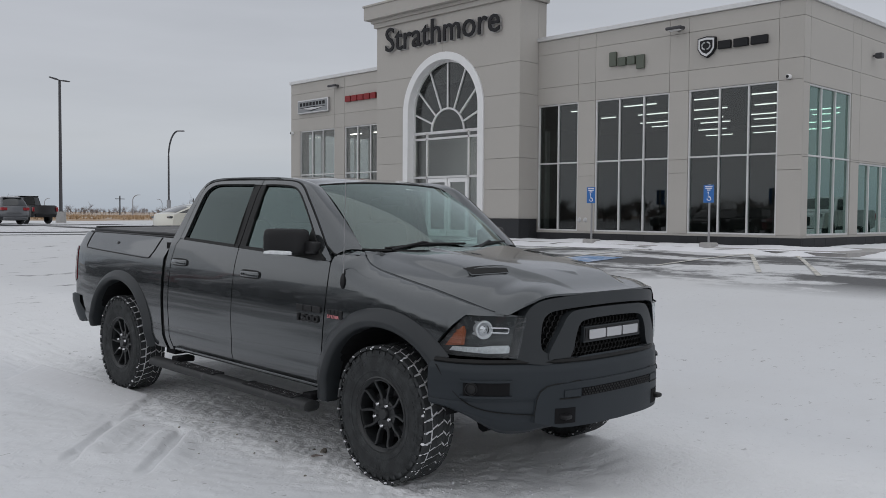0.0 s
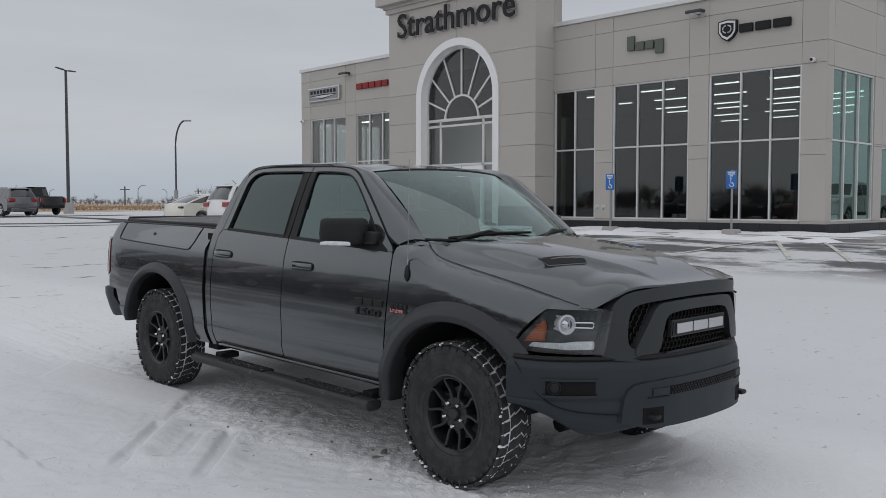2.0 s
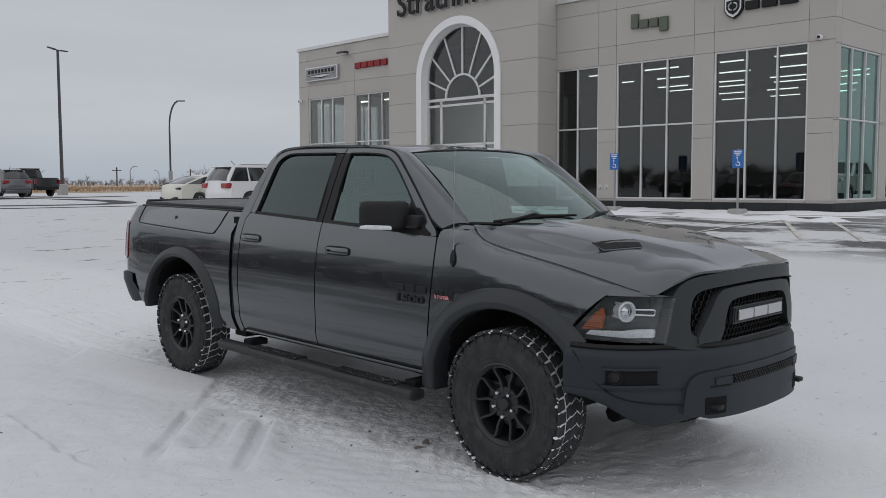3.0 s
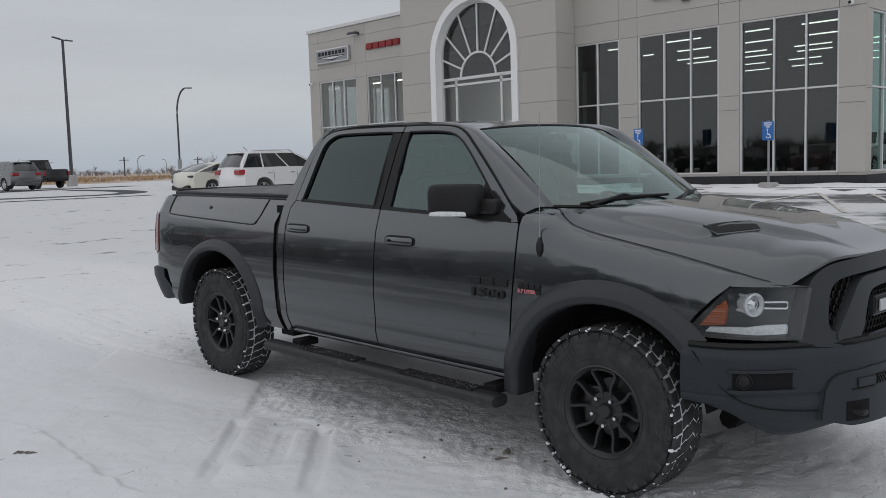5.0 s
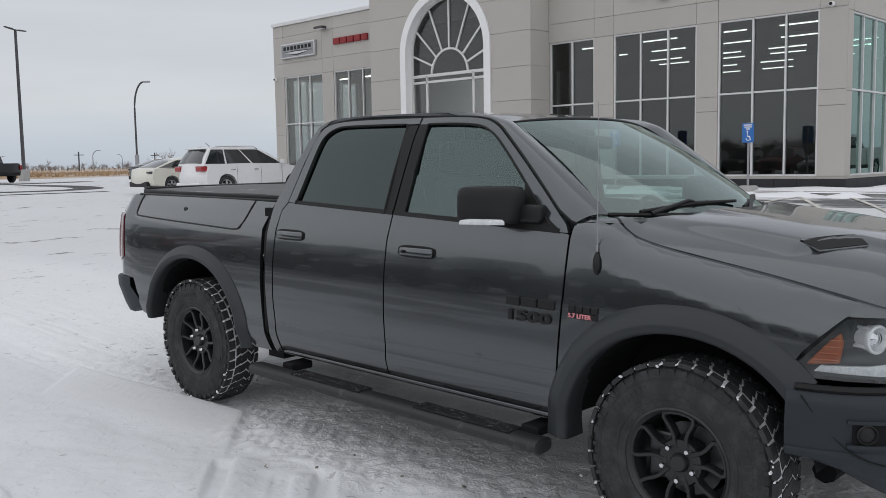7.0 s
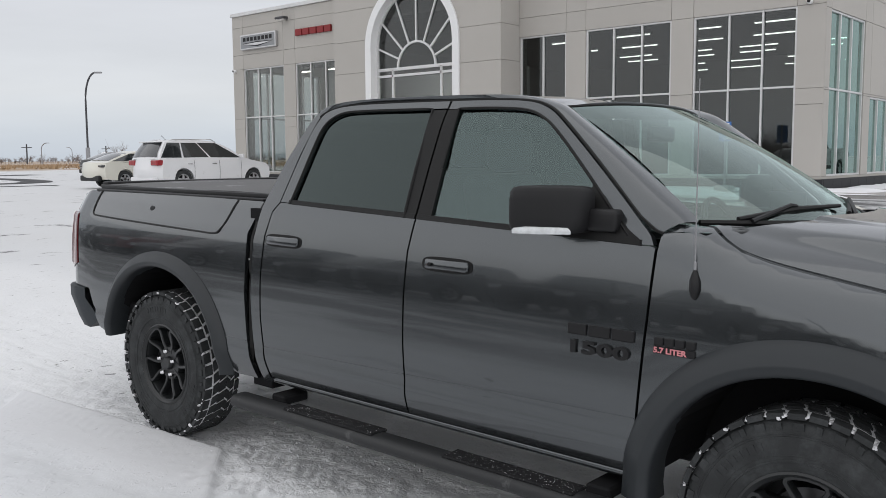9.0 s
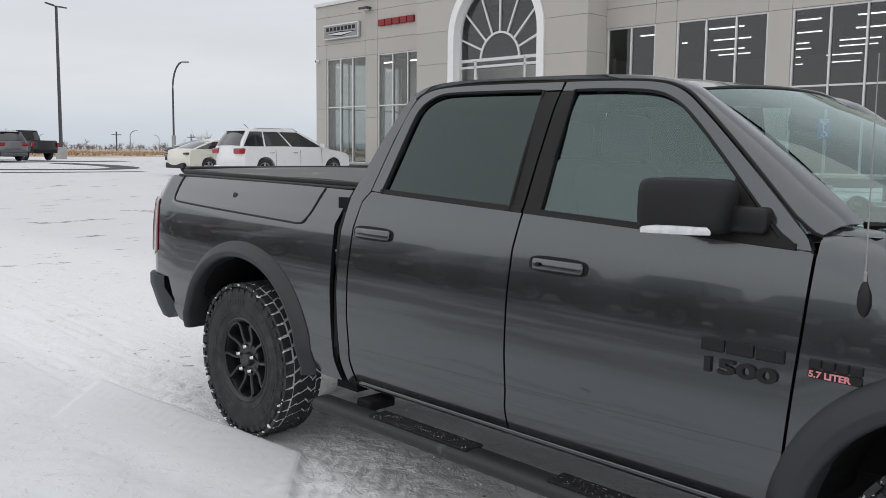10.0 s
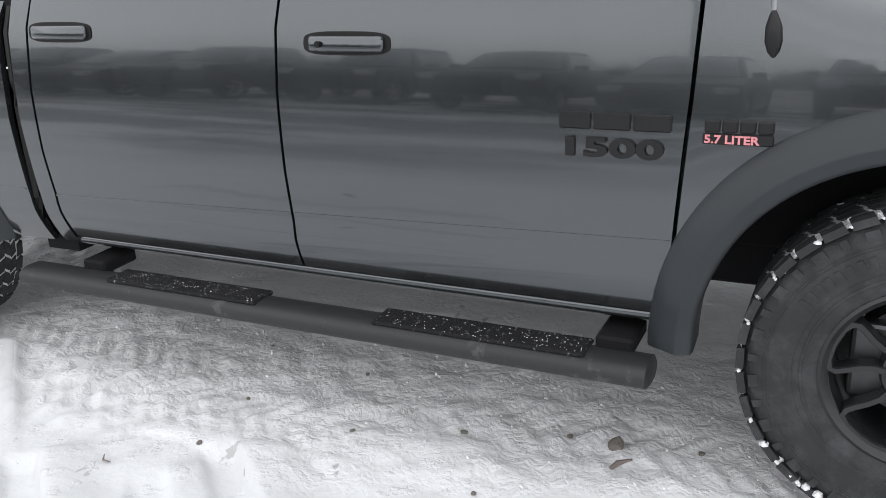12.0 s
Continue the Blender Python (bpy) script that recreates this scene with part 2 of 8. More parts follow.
    snow = mix(math_("MULTIPLY", swept, 0.85), snow, (0.085, 0.085, 0.085))
    # tan dry field beyond the lot
    edge = math_("ADD", math_("ADD", Y, math_("MULTIPLY", X, 0.25)), math_("MULTIPLY", math_("SUBTRACT", noise_(0.05), 0.5), 30.0))
    field = math_("MULTIPLY", ramp(edge, 92.0, 96.0), ramp(noise_(0.12, 6, 0.6, stretch=(0.35, 1.2, 1)), 0.60, 0.52))
    col = mix(field, snow, mix(noise_(0.4), (0.24, 0.15, 0.08), (0.42, 0.29, 0.17)))
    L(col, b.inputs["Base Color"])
    b.inputs["Roughness"].default_value = 0.62
    b.inputs["Subsurface Weight"].default_value = 0.0
    # relief: crumbled clods in the lane, softer lumps and scattered crumbs elsewhere
    warp = N("TexNoise", Scale=9.0, Detail=3.0)
    L(pos, warp.inputs["Vector"])
    shift_ = nt.nodes.new("ShaderNodeVectorMath")
    shift_.operation = "MULTIPLY_ADD"
    L(warp.outputs["Color"], shift_.inputs[0])
    shift_.inputs[1].default_value = (0.09, 0.09, 0.0)
    L(pos, shift_.inputs[2])

    def clods(scale, a, z):
        n = N("TexVoronoi", Scale=scale)
        L(shift_.outputs[0], n.inputs["Vector"])
        return ramp(n.outputs["Distance"], a, z)
    patchy = ramp(noise_(1.7, 5, 0.6), 0.42, 0.58)
    h_lane = math_("ADD", math_("MULTIPLY", math_("MULTIPLY", clods(19.0, 0.62, 0.20), patchy), 0.42), math_("MULTIPLY", clods(46.0, 0.60, 0.25), 0.15))
    h_lane = math_("ADD", h_lane, math_("MULTIPLY", n_fine, 0.22))
    h_soft = math_("ADD", math_("MULTIPLY", noise_(5.5, 5, 0.55), 1.0), math_("MULTIPLY", ramp(noise_(15.0, 4, 0.6), 0.56, 0.66), 0.30))
    h_soft = math_("ADD", h_soft, math_("MULTIPLY", n_fine, 0.18))
    h = math_("ADD", math_("MULTIPLY", h_soft, 0.85), math_("MULTIPLY", h_lane, math_("ADD", 0.15, math_("MULTIPLY", rough_zone, 0.85))))
    h = math_("MULTIPLY", h, math_("SUBTRACT", 1.0, math_("MULTIPLY", slab, 0.8)))
    bp = N("Bump", Strength=0.52, Distance=0.022)
    L(h, bp.inputs["Height"])
    L(bp.outputs[0], b.inputs["Normal"])
    return m


# ---- building blocks ----
def link(name, bm, material, parent=None, label="", smooth=False, sharp=35):
    me = bpy.data.meshes.new(name)
    bm.normal_update()
    bm.to_mesh(me)
    bm.free()
    mats = material if isinstance(material, (list, tuple)) else [material]
    for x in mats:
        me.materials.append(x)
    if smooth:
        me.shade_smooth()
        me.set_sharp_from_angle(angle=radians(sharp))
    ob = new(name, me)
    if parent is not None:
        ob.parent = parent
    if label:
        ob["label"] = label
    return ob


def part(name, bm, material, parent, label="", smooth=False, sharp=35):
    return link(name, bm, material, parent, label, smooth, sharp)


def empty(name, m=None):
    ob = new(name)
    ob.empty_display_size = 0.2
    if m is not None:
        ob.matrix_world = m
    return ob


def add_box(bm, a, b, bevel=0.0):
    """A box between two corners, its edges bevelled."""
    lo, hi = [min(p, q) for p, q in zip(a, b)], [max(p, q) for p, q in zip(a, b)]
    vs = [bm.verts.new((x, y, z)) for z in (lo[2], hi[2]) for y in (lo[1], hi[1]) for x in (lo[0], hi[0])]
    fs = [bm.faces.new([vs[i] for i in q]) for q in ((0, 2, 3, 1), (4, 5, 7, 6), (0, 1, 5, 4), (2, 6, 7, 3), (0, 4, 6, 2), (1, 3, 7, 5))]
    if bevel:
        bmesh.ops.bevel(bm, geom=list({e for f in fs for e in f.edges}), offset=bevel, segments=1, affect="EDGES", profile=0.5)
    return fs


def box(a, b, bevel=0.0):
    bm = bmesh.new()
    add_box(bm, a, b, bevel)
    return bm


def add_tube(bm, pts, r, sides=8, caps=True):
    """A tube along points; r is one radius or one for each point."""
    rings = []
    rs = r if isinstance(r, (list, tuple)) else [r] * len(pts)
    pts = [Vector(p) for p in pts]
    for i, p in enumerate(pts):
        d = (pts[min(i + 1, len(pts) - 1)] - pts[max(i - 1, 0)]).normalized()
        side = d.cross(Vector((0, 0, 1)))
        if side.length < 0.05:
            side = d.cross(Vector((0, 1, 0)))
        side.normalize()
        up = side.cross(d)
        rings.append([bm.verts.new(p + rs[i] * (math.cos(a) * side + math.sin(a) * up)) for a in (2 * math.pi * k / sides for k in range(sides))])
    for a, b in zip(rings, rings[1:]):
        for k in range(sides):
            bm.faces.new((a[k], a[(k + 1) % sides], b[(k + 1) % sides], b[k]))
    if caps:
        bm.faces.new(rings[0][::-1])
        bm.faces.new(rings[-1])
    return bm


def tube(pts, r, sides=8):
    return add_tube(bmesh.new(), pts, r, sides)


def add_lathe(bm, profile, sides=32, axis="x", angle=2 * math.pi, center=(0, 0, 0)):
    """Spin (radius, offset) pairs about an axis through center."""
    rings = []
    for r, o in profile:
        ring = []
        for k in range(sides):
            a = angle * k / sides
            c, s = r * math.cos(a), r * math.sin(a)
            v = {"x": (o, c, s), "y": (c, o, s), "z": (c, s, o)}[axis]
            ring.append(bm.verts.new([p + q for p, q in zip(v, center)]))
        rings.append(ring)
    for a, b in zip(rings, rings[1:]):
        for k in range(sides):
            bm.faces.new((a[k], a[(k + 1) % sides], b[(k + 1) % sides], b[k]))
    return rings


def poly_solid(pts, x0, x1, axis="x"):
    """A flat outline of (u, v) pairs, given depth from x0 to x1 along an axis."""
    bm = bmesh.new()
    put = {"x": lambda u, v, d: (d, u, v), "y": lambda u, v, d: (u, d, v), "z": lambda u, v, d: (u, v, d)}[axis]
    a = [bm.verts.new(put(u, v, x0)) for u, v in pts]
    b = [bm.verts.new(put(u, v, x1)) for u, v in pts]
    n = len(pts)
    for i in range(n):
        bm.faces.new((a[i], a[(i + 1) % n], b[(i + 1) % n], b[i]))
    bm.faces.new(a[::-1])
    bm.faces.new(b)
    bmesh.ops.recalc_face_normals(bm, faces=bm.faces[:])
    return bm


def clip_poly(pts, u0, u1, v0, v1):
    """The pieces of a flat outline inside a rectangle, as a bmesh of flat faces in (u, v, 0)."""
    bm = bmesh.new()
    bm.faces.new([bm.verts.new((u, v, 0)) for u, v in pts])
    for co, no in (((u0, 0, 0), (-1, 0, 0)), ((u1, 0, 0), (1, 0, 0)), ((0, v0, 0), (0, -1, 0)), ((0, v1, 0), (0, 1, 0))):
        bmesh.ops.bisect_plane(bm, geom=bm.verts[:] + bm.edges[:] + bm.faces[:], plane_co=co, plane_no=no, clear_outer=True)
    return bm


def panel_grid(pts, us, vs, place, material, parent, gap=0.012, depth=0.03, holes=(), name="panel"):
    """Clad an outline with separate panels between the joint lines us and vs. place(u, v, d) gives the world."""
    for u0, u1 in zip(us, us[1:]):
        for v0, v1 in zip(vs, vs[1:]):
            cu, cv = (u0 + u1) / 2, (v0 + v1) / 2
            if any(a <= cu <= b and c <= cv <= d for a, b, c, d in holes):
                continue
            bm = clip_poly(pts, u0 + gap / 2, u1 - gap / 2, v0 + gap / 2, v1 - gap / 2)
            if not bm.faces:
                bm.free()
                continue
            r = bmesh.ops.extrude_face_region(bm, geom=bm.faces[:])
            for v in (g for g in r["geom"] if isinstance(g, bmesh.types.BMVert)):
                v.co.z = depth
            for v in bm.verts:
                v.co = Vector(place(v.co.x, v.co.y, v.co.z))
            bmesh.ops.recalc_face_normals(bm, faces=bm.faces[:])
            part(name, bm, material, parent)


def text_mesh(body, size, depth, m, material, parent=None, name="lettering", space=1.0, bold=0.0, align="LEFT"):
    """Raised lettering in the built-in font, made into a mesh at the pose m."""
    cu = bpy.data.curves.new("letters", "FONT")
    cu.body, cu.size, cu.extrude, cu.space_character, cu.offset, cu.align_x, cu.resolution_u = body, size, depth / 2, space, bold, align, 3
    tmp = bpy.data.objects.new("letters", cu)
    me = bpy.data.meshes.new_from_object(tmp)
    bpy.data.objects.remove(tmp)
    me.transform(m)
    me.materials.clear()
    me.materials.append(material)
    ob = new(name, me)
    if parent is not None:
        ob.parent = parent
    return ob

# ---- ground: one sheet, rising gently from the truck to the building ----
TRUCK = pose(4.31, 4.10, 0.0, 0.8, 0, 0)


def sstep(a, b, x):
    t = min(1.0, max(0.0, (x - a) / (b - a)))
    return t * t * (3 - 2 * t)


def ground_z(x, y):
    near = 0.014 * (y - 4.1) * (1 - sstep(7.5, 13, abs(y - 5.5)))
    near += 0.10 * sstep(8, 20, y) - 0.03 * sstep(3.0, -8, y)
    rise = sstep(6.0, 22.0, x) * 0.62 + 0.55 * sstep(12, 45, y) * (1 - sstep(6.0, 22.0, x)) + 0.10 * sstep(30, 70, y)
    return near * (1 - 0.6 * sstep(6, 20, x)) + rise - 0.14 * sstep(24, 31, y) * (1 - sstep(45, 62, y))


def snow_relief(x, y):
    p = Vector((x, y, 0))
    d = math.hypot(x - 3.5, y - 6)
    w = 1 - sstep(10, 30, d)
    z = 0.010 * noise.noise(p * 0.9) + 0.007 * noise.noise(p * 2.7) + 0.004 * noise.noise(p * 7.0)
    # soft ploughed snow on the near side of the truck, packed lane under it
    soft = sstep(3.15, 2.3, x + 0.35 * noise.noise(p * 0.8)) * sstep(2.0, 4.5, y)
    z += soft * (0.030 + 0.020 * noise.noise(p * 1.6 + Vector((5, 2, 0))) + 0.012 * noise.noise(p * 4.2))
    lane = sstep(2.9, 3.2, x) * sstep(6.0, 5.5, x)
    # tyre tread bars pressed into the snow beside the truck
    for cx, ph in ((3.24, 0.0), (3.62, 2.1)):
        t = (x - cx - 0.10 * math.sin(y * 0.5 + ph)) / 0.12
        if abs(t) < 1.15:
            bar = math.sin((y + 0.10 * abs(t)) * 72 + ph)
            edge_ = sstep(1.15, 0.95, abs(t))
            z += edge_ * (0.0045 * bar - 0.006) * sstep(-0.35, 0.25, noise.noise(p * 0.9 + Vector((ph, 0, 0))))
    # broken crust
    z += 0.018 * abs(noise.noise(p * 5.0)) * lane + 0.011 * noise.noise(p * 12.0) * (0.35 + 0.65 * lane)
    # old wheel ruts crossing on the slant: a raised smooth slab, a ridge beside it
    n = 0.75 * x - 0.66 * y
    along = 0.66 * x + 0.75 * y
    slab = sstep(4.06, 4.01, x + 0.09 * y) * sstep(3.70, 4.0, x + 0.14 * y) * sstep(-2.165, -2.20, n) * sstep(-3.67, -3.60, n)
    z = z * (1 - 0.85 * slab) + 0.032 * slab
    for c, a0, a1, deep in ((-2.125, 5.55, 6.74, 0.080), (-1.585, 5.35, 6.50, 0.075), (-1.80, 5.75, 6.46, 0.030)):
        k = sstep(a0, a0 + 0.3, along) * sstep(a1, a1 - 0.08, along) * sstep(3.35, 3.1, x)
        q = n - c + 0.014 * noise.noise(p * 3.2)
        z += k * (deep * 0.40 * sstep(-0.005, 0.022, q) * sstep(0.20, 0.04, q) - deep * 0.42 * sstep(-0.105, -0.075, q) * sstep(0.022, -0.005, q))
    # ragged edge of thicker crust
    crust = sstep(0.02, -0.02, x - 1.74 - 0.10 * noise.noise(p * 2.0) - 0.03 * noise.noise(p * 9.0)) * sstep(5.6, 5.9, y) * sstep(8.2, 7.6, y) * sstep(0.9, 1.2, x)
    z += crust * (0.028 + 0.010 * noise.noise(p * 6.0))
    # a broken wedge of crust and square-edged tread prints beside the step
    z += 0.014 * sstep(6.30, 6.05, y + 0.6 * (x - 3.15)) * sstep(5.93, 5.97, y) * sstep(3.03, 3.07, x) * sstep(3.24, 3.17, x)
    pr = sstep(6.15, 6.25, y) * sstep(7.05, 6.9, y) * sstep(2.95, 3.05, x) * sstep(3.50, 3.35, x)
    z += pr * (0.010 * sstep(-0.2, 0.3, math.sin(y * 58 + 2.0 * noise.noise(p * 3))) + 0.006 * noise.noise(p * 24.0))
    # crumbs of broken ice
    c = noise.noise(p * 16.0)
    z += 0.007 * max(0.0, c - 0.15) * (0.5 + sstep(3.0, 3.4, x)) * sstep(0.5, -0.6, noise.noise(p * 0.7 + Vector((9, 1, 0))))
    return z * w


def spread(lo, hi, a, b, step):
    """Grid lines: even steps between a and b, growing beyond."""
    out = list(np.arange(a, b + 1e-6, step))
    g, v = step, b
    while v < hi:
        g *= 1.09
        v += g
        out.append(min(v, hi))
    g, v = step, a
    while v > lo:
        g *= 1.09
        v -= g
        out.insert(0, max(v, lo))
    return out


def build_ground():
    xs, ys = spread(-2500, 2500, 1.2, 4.2, 0.0165), spread(-2500, 2500, 3.6, 9.0, 0.0165)
    verts = [(x, y, ground_z(x, y) + snow_relief(x, y)) for y in ys for x in xs]
    n = len(xs)
    faces = [(j * n + i, j * n + i + 1, (j + 1) * n + i + 1, (j + 1) * n + i) for j in range(len(ys) - 1) for i in range(n - 1)]
    me = bpy.data.meshes.new("ground")
    me.from_pydata(verts, [], faces)
    me.shade_smooth()
    me.materials.append(ground_material())
    tagged(new("ground", me), "packed grey-white snow over an asphalt car lot", "snow ground", kind="structure")


build_ground()

# ---- dealership building ----
WX, WY0, WY1 = 23.73, 10.69, 34.80          # front plane, its two ends
TX, TY0, TY1, TC = 22.78, 19.98, 27.48, 23.73   # tower front, ends, centre line
BASE, SILL, HEAD, ROOF = 0.55, 1.09, 5.35, 7.62


def wall_ring(name, outline_holes, x0, x1, material, label):
    """A wall of the front with openings through it, from solid blocks between the openings."""
    (y0, y1, z0, z1), holes = outline_holes
    ysl = sorted({y0, y1, *[h[0] for h in holes], *[h[1] for h in holes]})
    bm = bmesh.new()
    for a, b in zip(ysl, ysl[1:]):
        cuts = sorted([(h[2], h[3]) for h in holes if h[0] <= (a + b) / 2 <= h[1]])
        z = z0
        for c, d in cuts + [(z1, z1)]:
            if c - z > 0.001:
                add_box(bm, (x0, a, z), (x1, b, c))
            z = d
    return tagged(link(name, bm, material), label, "wall", kind="structure")


def curtain_window(name, y0, y1, z0, z1, mull, tran, x, glass_mat=M_GLASS, axis="x"):
    """A showroom window: frame bars and single panes, in the plane x (or y, for the side wall)."""
    def P(u, v, d):
        return (x + d, u, v) if axis == "x" else (u, x + d, v)
    w = tagged(empty(name), "tall showroom window with silver frame and dark tinted panes", "window", kind="structure")
    us, vs = [y0, *mull, y1], [z0, *tran, z1]
    for i, u in enumerate(us):
        a = u if i == 0 else u - (0.05 if i == len(us) - 1 else 0.025)
        part("mullion", box(P(a, z0, -0.03), P(a + 0.05, z1, 0.10), 0.006), M_FRAME, w)
    for i, v in enumerate(vs):
        a = v if i == 0 else v - (0.05 if i == len(vs) - 1 else 0.025)
        for u0, u1 in zip(us, us[1:]):
            part("transom", box(P(u0 + 0.03, a, -0.027), P(u1 - 0.03, a + 0.05, 0.097), 0.006), M_FRAME, w)
    for u0, u1 in zip(us, us[1:]):
        for v0, v1 in zip(vs, vs[1:]):
            p = part("pane", box(P(u0 + 0.02, v0 + 0.02, 0.03), P(u1 - 0.02, v1 - 0.02, 0.036)), glass_mat, w)
            p.visible_shadow = False
    return w


R_HOLES = [(11.40, 14.17, SILL, HEAD), (14.82, 17.56, SILL, HEAD), (18.25, 19.96, SILL, HEAD)]
L_HOLES = [(31.50, 34.10, SILL, HEAD), (28.20, 30.79, SILL, HEAD)]
w_r = wall_ring("wall_front_right", ((WY0 + 0.33, TY0 + 0.05, BASE, ROOF), R_HOLES), WX + 0.03, WX + 0.33, M_STUCCO_DARK, "warm grey stucco showroom wall with panel joints")
w_l = wall_ring("wall_front_left", ((TY1 - 0.05, WY1, BASE, ROOF), L_HOLES), WX + 0.03, WX + 0.33, M_STUCCO_DARK, "warm grey stucco showroom wall with panel joints")


def front_place(u, v, d):
    return (WX + 0.03 - d, u, v)


panel_grid([(WY0, 1.02), (TY0, 1.02), (TY0, ROOF - 0.1), (WY0, ROOF - 0.1)], [WY0, 11.40, 14.17, 14.82, 17.56, 18.25, TY0], [1.02, SILL, 2.90, 3.30, HEAD, 5.93, 7.05, ROOF - 0.1], front_place, M_STUCCO, w_r, holes=R_HOLES)
panel_grid([(TY1, 1.02), (WY1, 1.02), (WY1, ROOF - 0.1), (TY1, ROOF - 0.1)], [TY1, 28.20, 30.79, 31.50, 34.10, WY1], [1.02, SILL, 2.90, 3.30, HEAD, 5.93, 7.05, ROOF - 0.1], front_place, M_STUCCO, w_l, holes=L_HOLES)
for a, b, m in ((11.40, 14.17, (12.28, 13.18)), (14.82, 17.56, (15.74, 16.64)), (18.25, 19.96, (19.10,)), (31.50, 34.10, (32.38, 33.18)), (28.20, 30.79, (29.06, 29.92))):
    curtain_window("window_front", a, b, SILL, HEAD, m, (3.36,), WX + 0.06, M_GLASS_CLEAR if a > 28 else M_GLASS)
for name, y0, y1 in (("trim_cap_right", WY0 - 0.05, TY0), ("trim_cap_left", TY1, WY1 + 0.05)):
    tagged(link(name, box((WX - 0.07, y0, ROOF - 0.1), (WX + 0.40, y1, ROOF + 0.04), 0.01), M_FRAME), "thin metal parapet cap", "trim", kind="structure")


def plinth(name, a, b, along, n):
    """Dark stone base course, tile by tile."""
    w = tagged(empty(name), "dark stone base course along the wall", "trim", kind="structure")
    for i in range(n):
        u0, u1 = a[along] + (b[along] - a[along]) * i / n, a[along] + (b[along] - a[along]) * (i + 1) / n
        p, q = list(a), list(b)
        p[along], q[along] = u0 + 0.003, u1 - 0.003
        part("tile", box(p, q, 0.004), M_PLINTH, w)


plinth("plinth_right", (WX - 0.06, WY0 - 0.06, 0.45), (WX + 0.03, TY0, 1.02), 1, 15)
plinth("plinth_left", (WX - 0.06, TY1, 0.45), (WX + 0.03, WY1 + 0.06, 1.02), 1, 12)
plinth("plinth_side", (WX + 0.035, WY0 - 0.06, 0.45), (60.0, WY0 + 0.03, 1.02), 0, 50)

# tower with the arched entrance
AR, SPRING, TTOP = 2.11, 5.43, 9.72


def arch_pts(r, z0, n=28):
    return [(TC + r, z0)] + [(TC + r * math.cos(a), SPRING + r * math.sin(a)) for a in (math.pi * k / n for k in range(n + 1))] + [(TC - r, z0)]


tower = tagged(link("wall_tower", poly_solid([(TY1 - 0.02, BASE), (TY1 - 0.02, TTOP)] + [(TY0 + 0.02, TTOP), (TY0 + 0.02, BASE)] + arch_pts(AR, BASE)[::-1], TX + 0.03, TX + 0.45), M_STUCCO_DARK), "tall stucco entrance tower with an arched opening", "wall", kind="structure")
T_OUT = [(TY1, 1.48), (TY1, 8.92), (TY0, 8.92), (TY0, 1.48)] + [(TC - AR, 1.48)] + arch_pts(AR, 1.48)[1:-1][::-1] + [(TC + AR, 1.48)]
panel_grid(T_OUT, [TY0, TC, TY1], [1.48, 2.48, 3.55, 4.62, 5.72, 6.80, 8.92], lambda u, v, d: (TX + 0.03 - d, u, v), M_STUCCO, tower)
for name, y, s in (("wall_tower_south", TY0, 1), ("wall_tower_north", TY1, -1)):
    w = tagged(link(name, box((TX + 0.45, y + 0.03 * s, BASE), (24.15, y + 0.3 * s, TTOP)), M_STUCCO_DARK), "stucco side of the entrance tower", "wall", kind="structure")
    panel_grid([(TX, 1.48), (24.15, 1.48), (24.15, 8.92), (TX, 8.92)], [TX, WX, 24.15], [1.48, 2.48, 3.55, 4.62, 5.72, 6.80, 8.92], lambda u, v, d, y=y, s=s: (u, y + (0.03 - d) * s, v), M_STUCCO, w)
bm = bmesh.new()
for z0, z1, o in ((8.92, 9.10, 0.10), (9.10, 9.22, 0.18), (9.22, 9.72, 0.38), (9.72, 9.80, 0.42)):
    add_box(bm, (TX - o, TY0 - o, z0), (24.2, TY1 + o, z1), 0.012)
tagged(link("trim_tower_cornice", bm, M_STUCCO), "stepped stucco cornice crowning the tower", "trim", kind="structure")
plinth("plinth_tower_a", (TX - 0.05, TY0 - 0.05, 0.45), (TX + 0.03, TC - AR, 1.48), 1, 3)
plinth("plinth_tower_b", (TX - 0.05, TC + AR, 0.45), (TX + 0.03, TY1 + 0.05, 1.48), 1, 3)
plinth("plinth_tower_side", (TX + 0.035, TY0 - 0.05, 0.45), (WX - 0.06, TY0 + 0.03, 1.48), 0, 2)
# white arch surround
o, i_ = arch_pts(AR + 0.005, 0.9), arch_pts(AR - 0.27, 0.9)
tagged(link("trim_arch", poly_solid(o + i_[::-1], TX - 0.06, TX + 0.40), M_WHITE_TRIM), "broad white surround of the arched window", "trim", kind="structure")


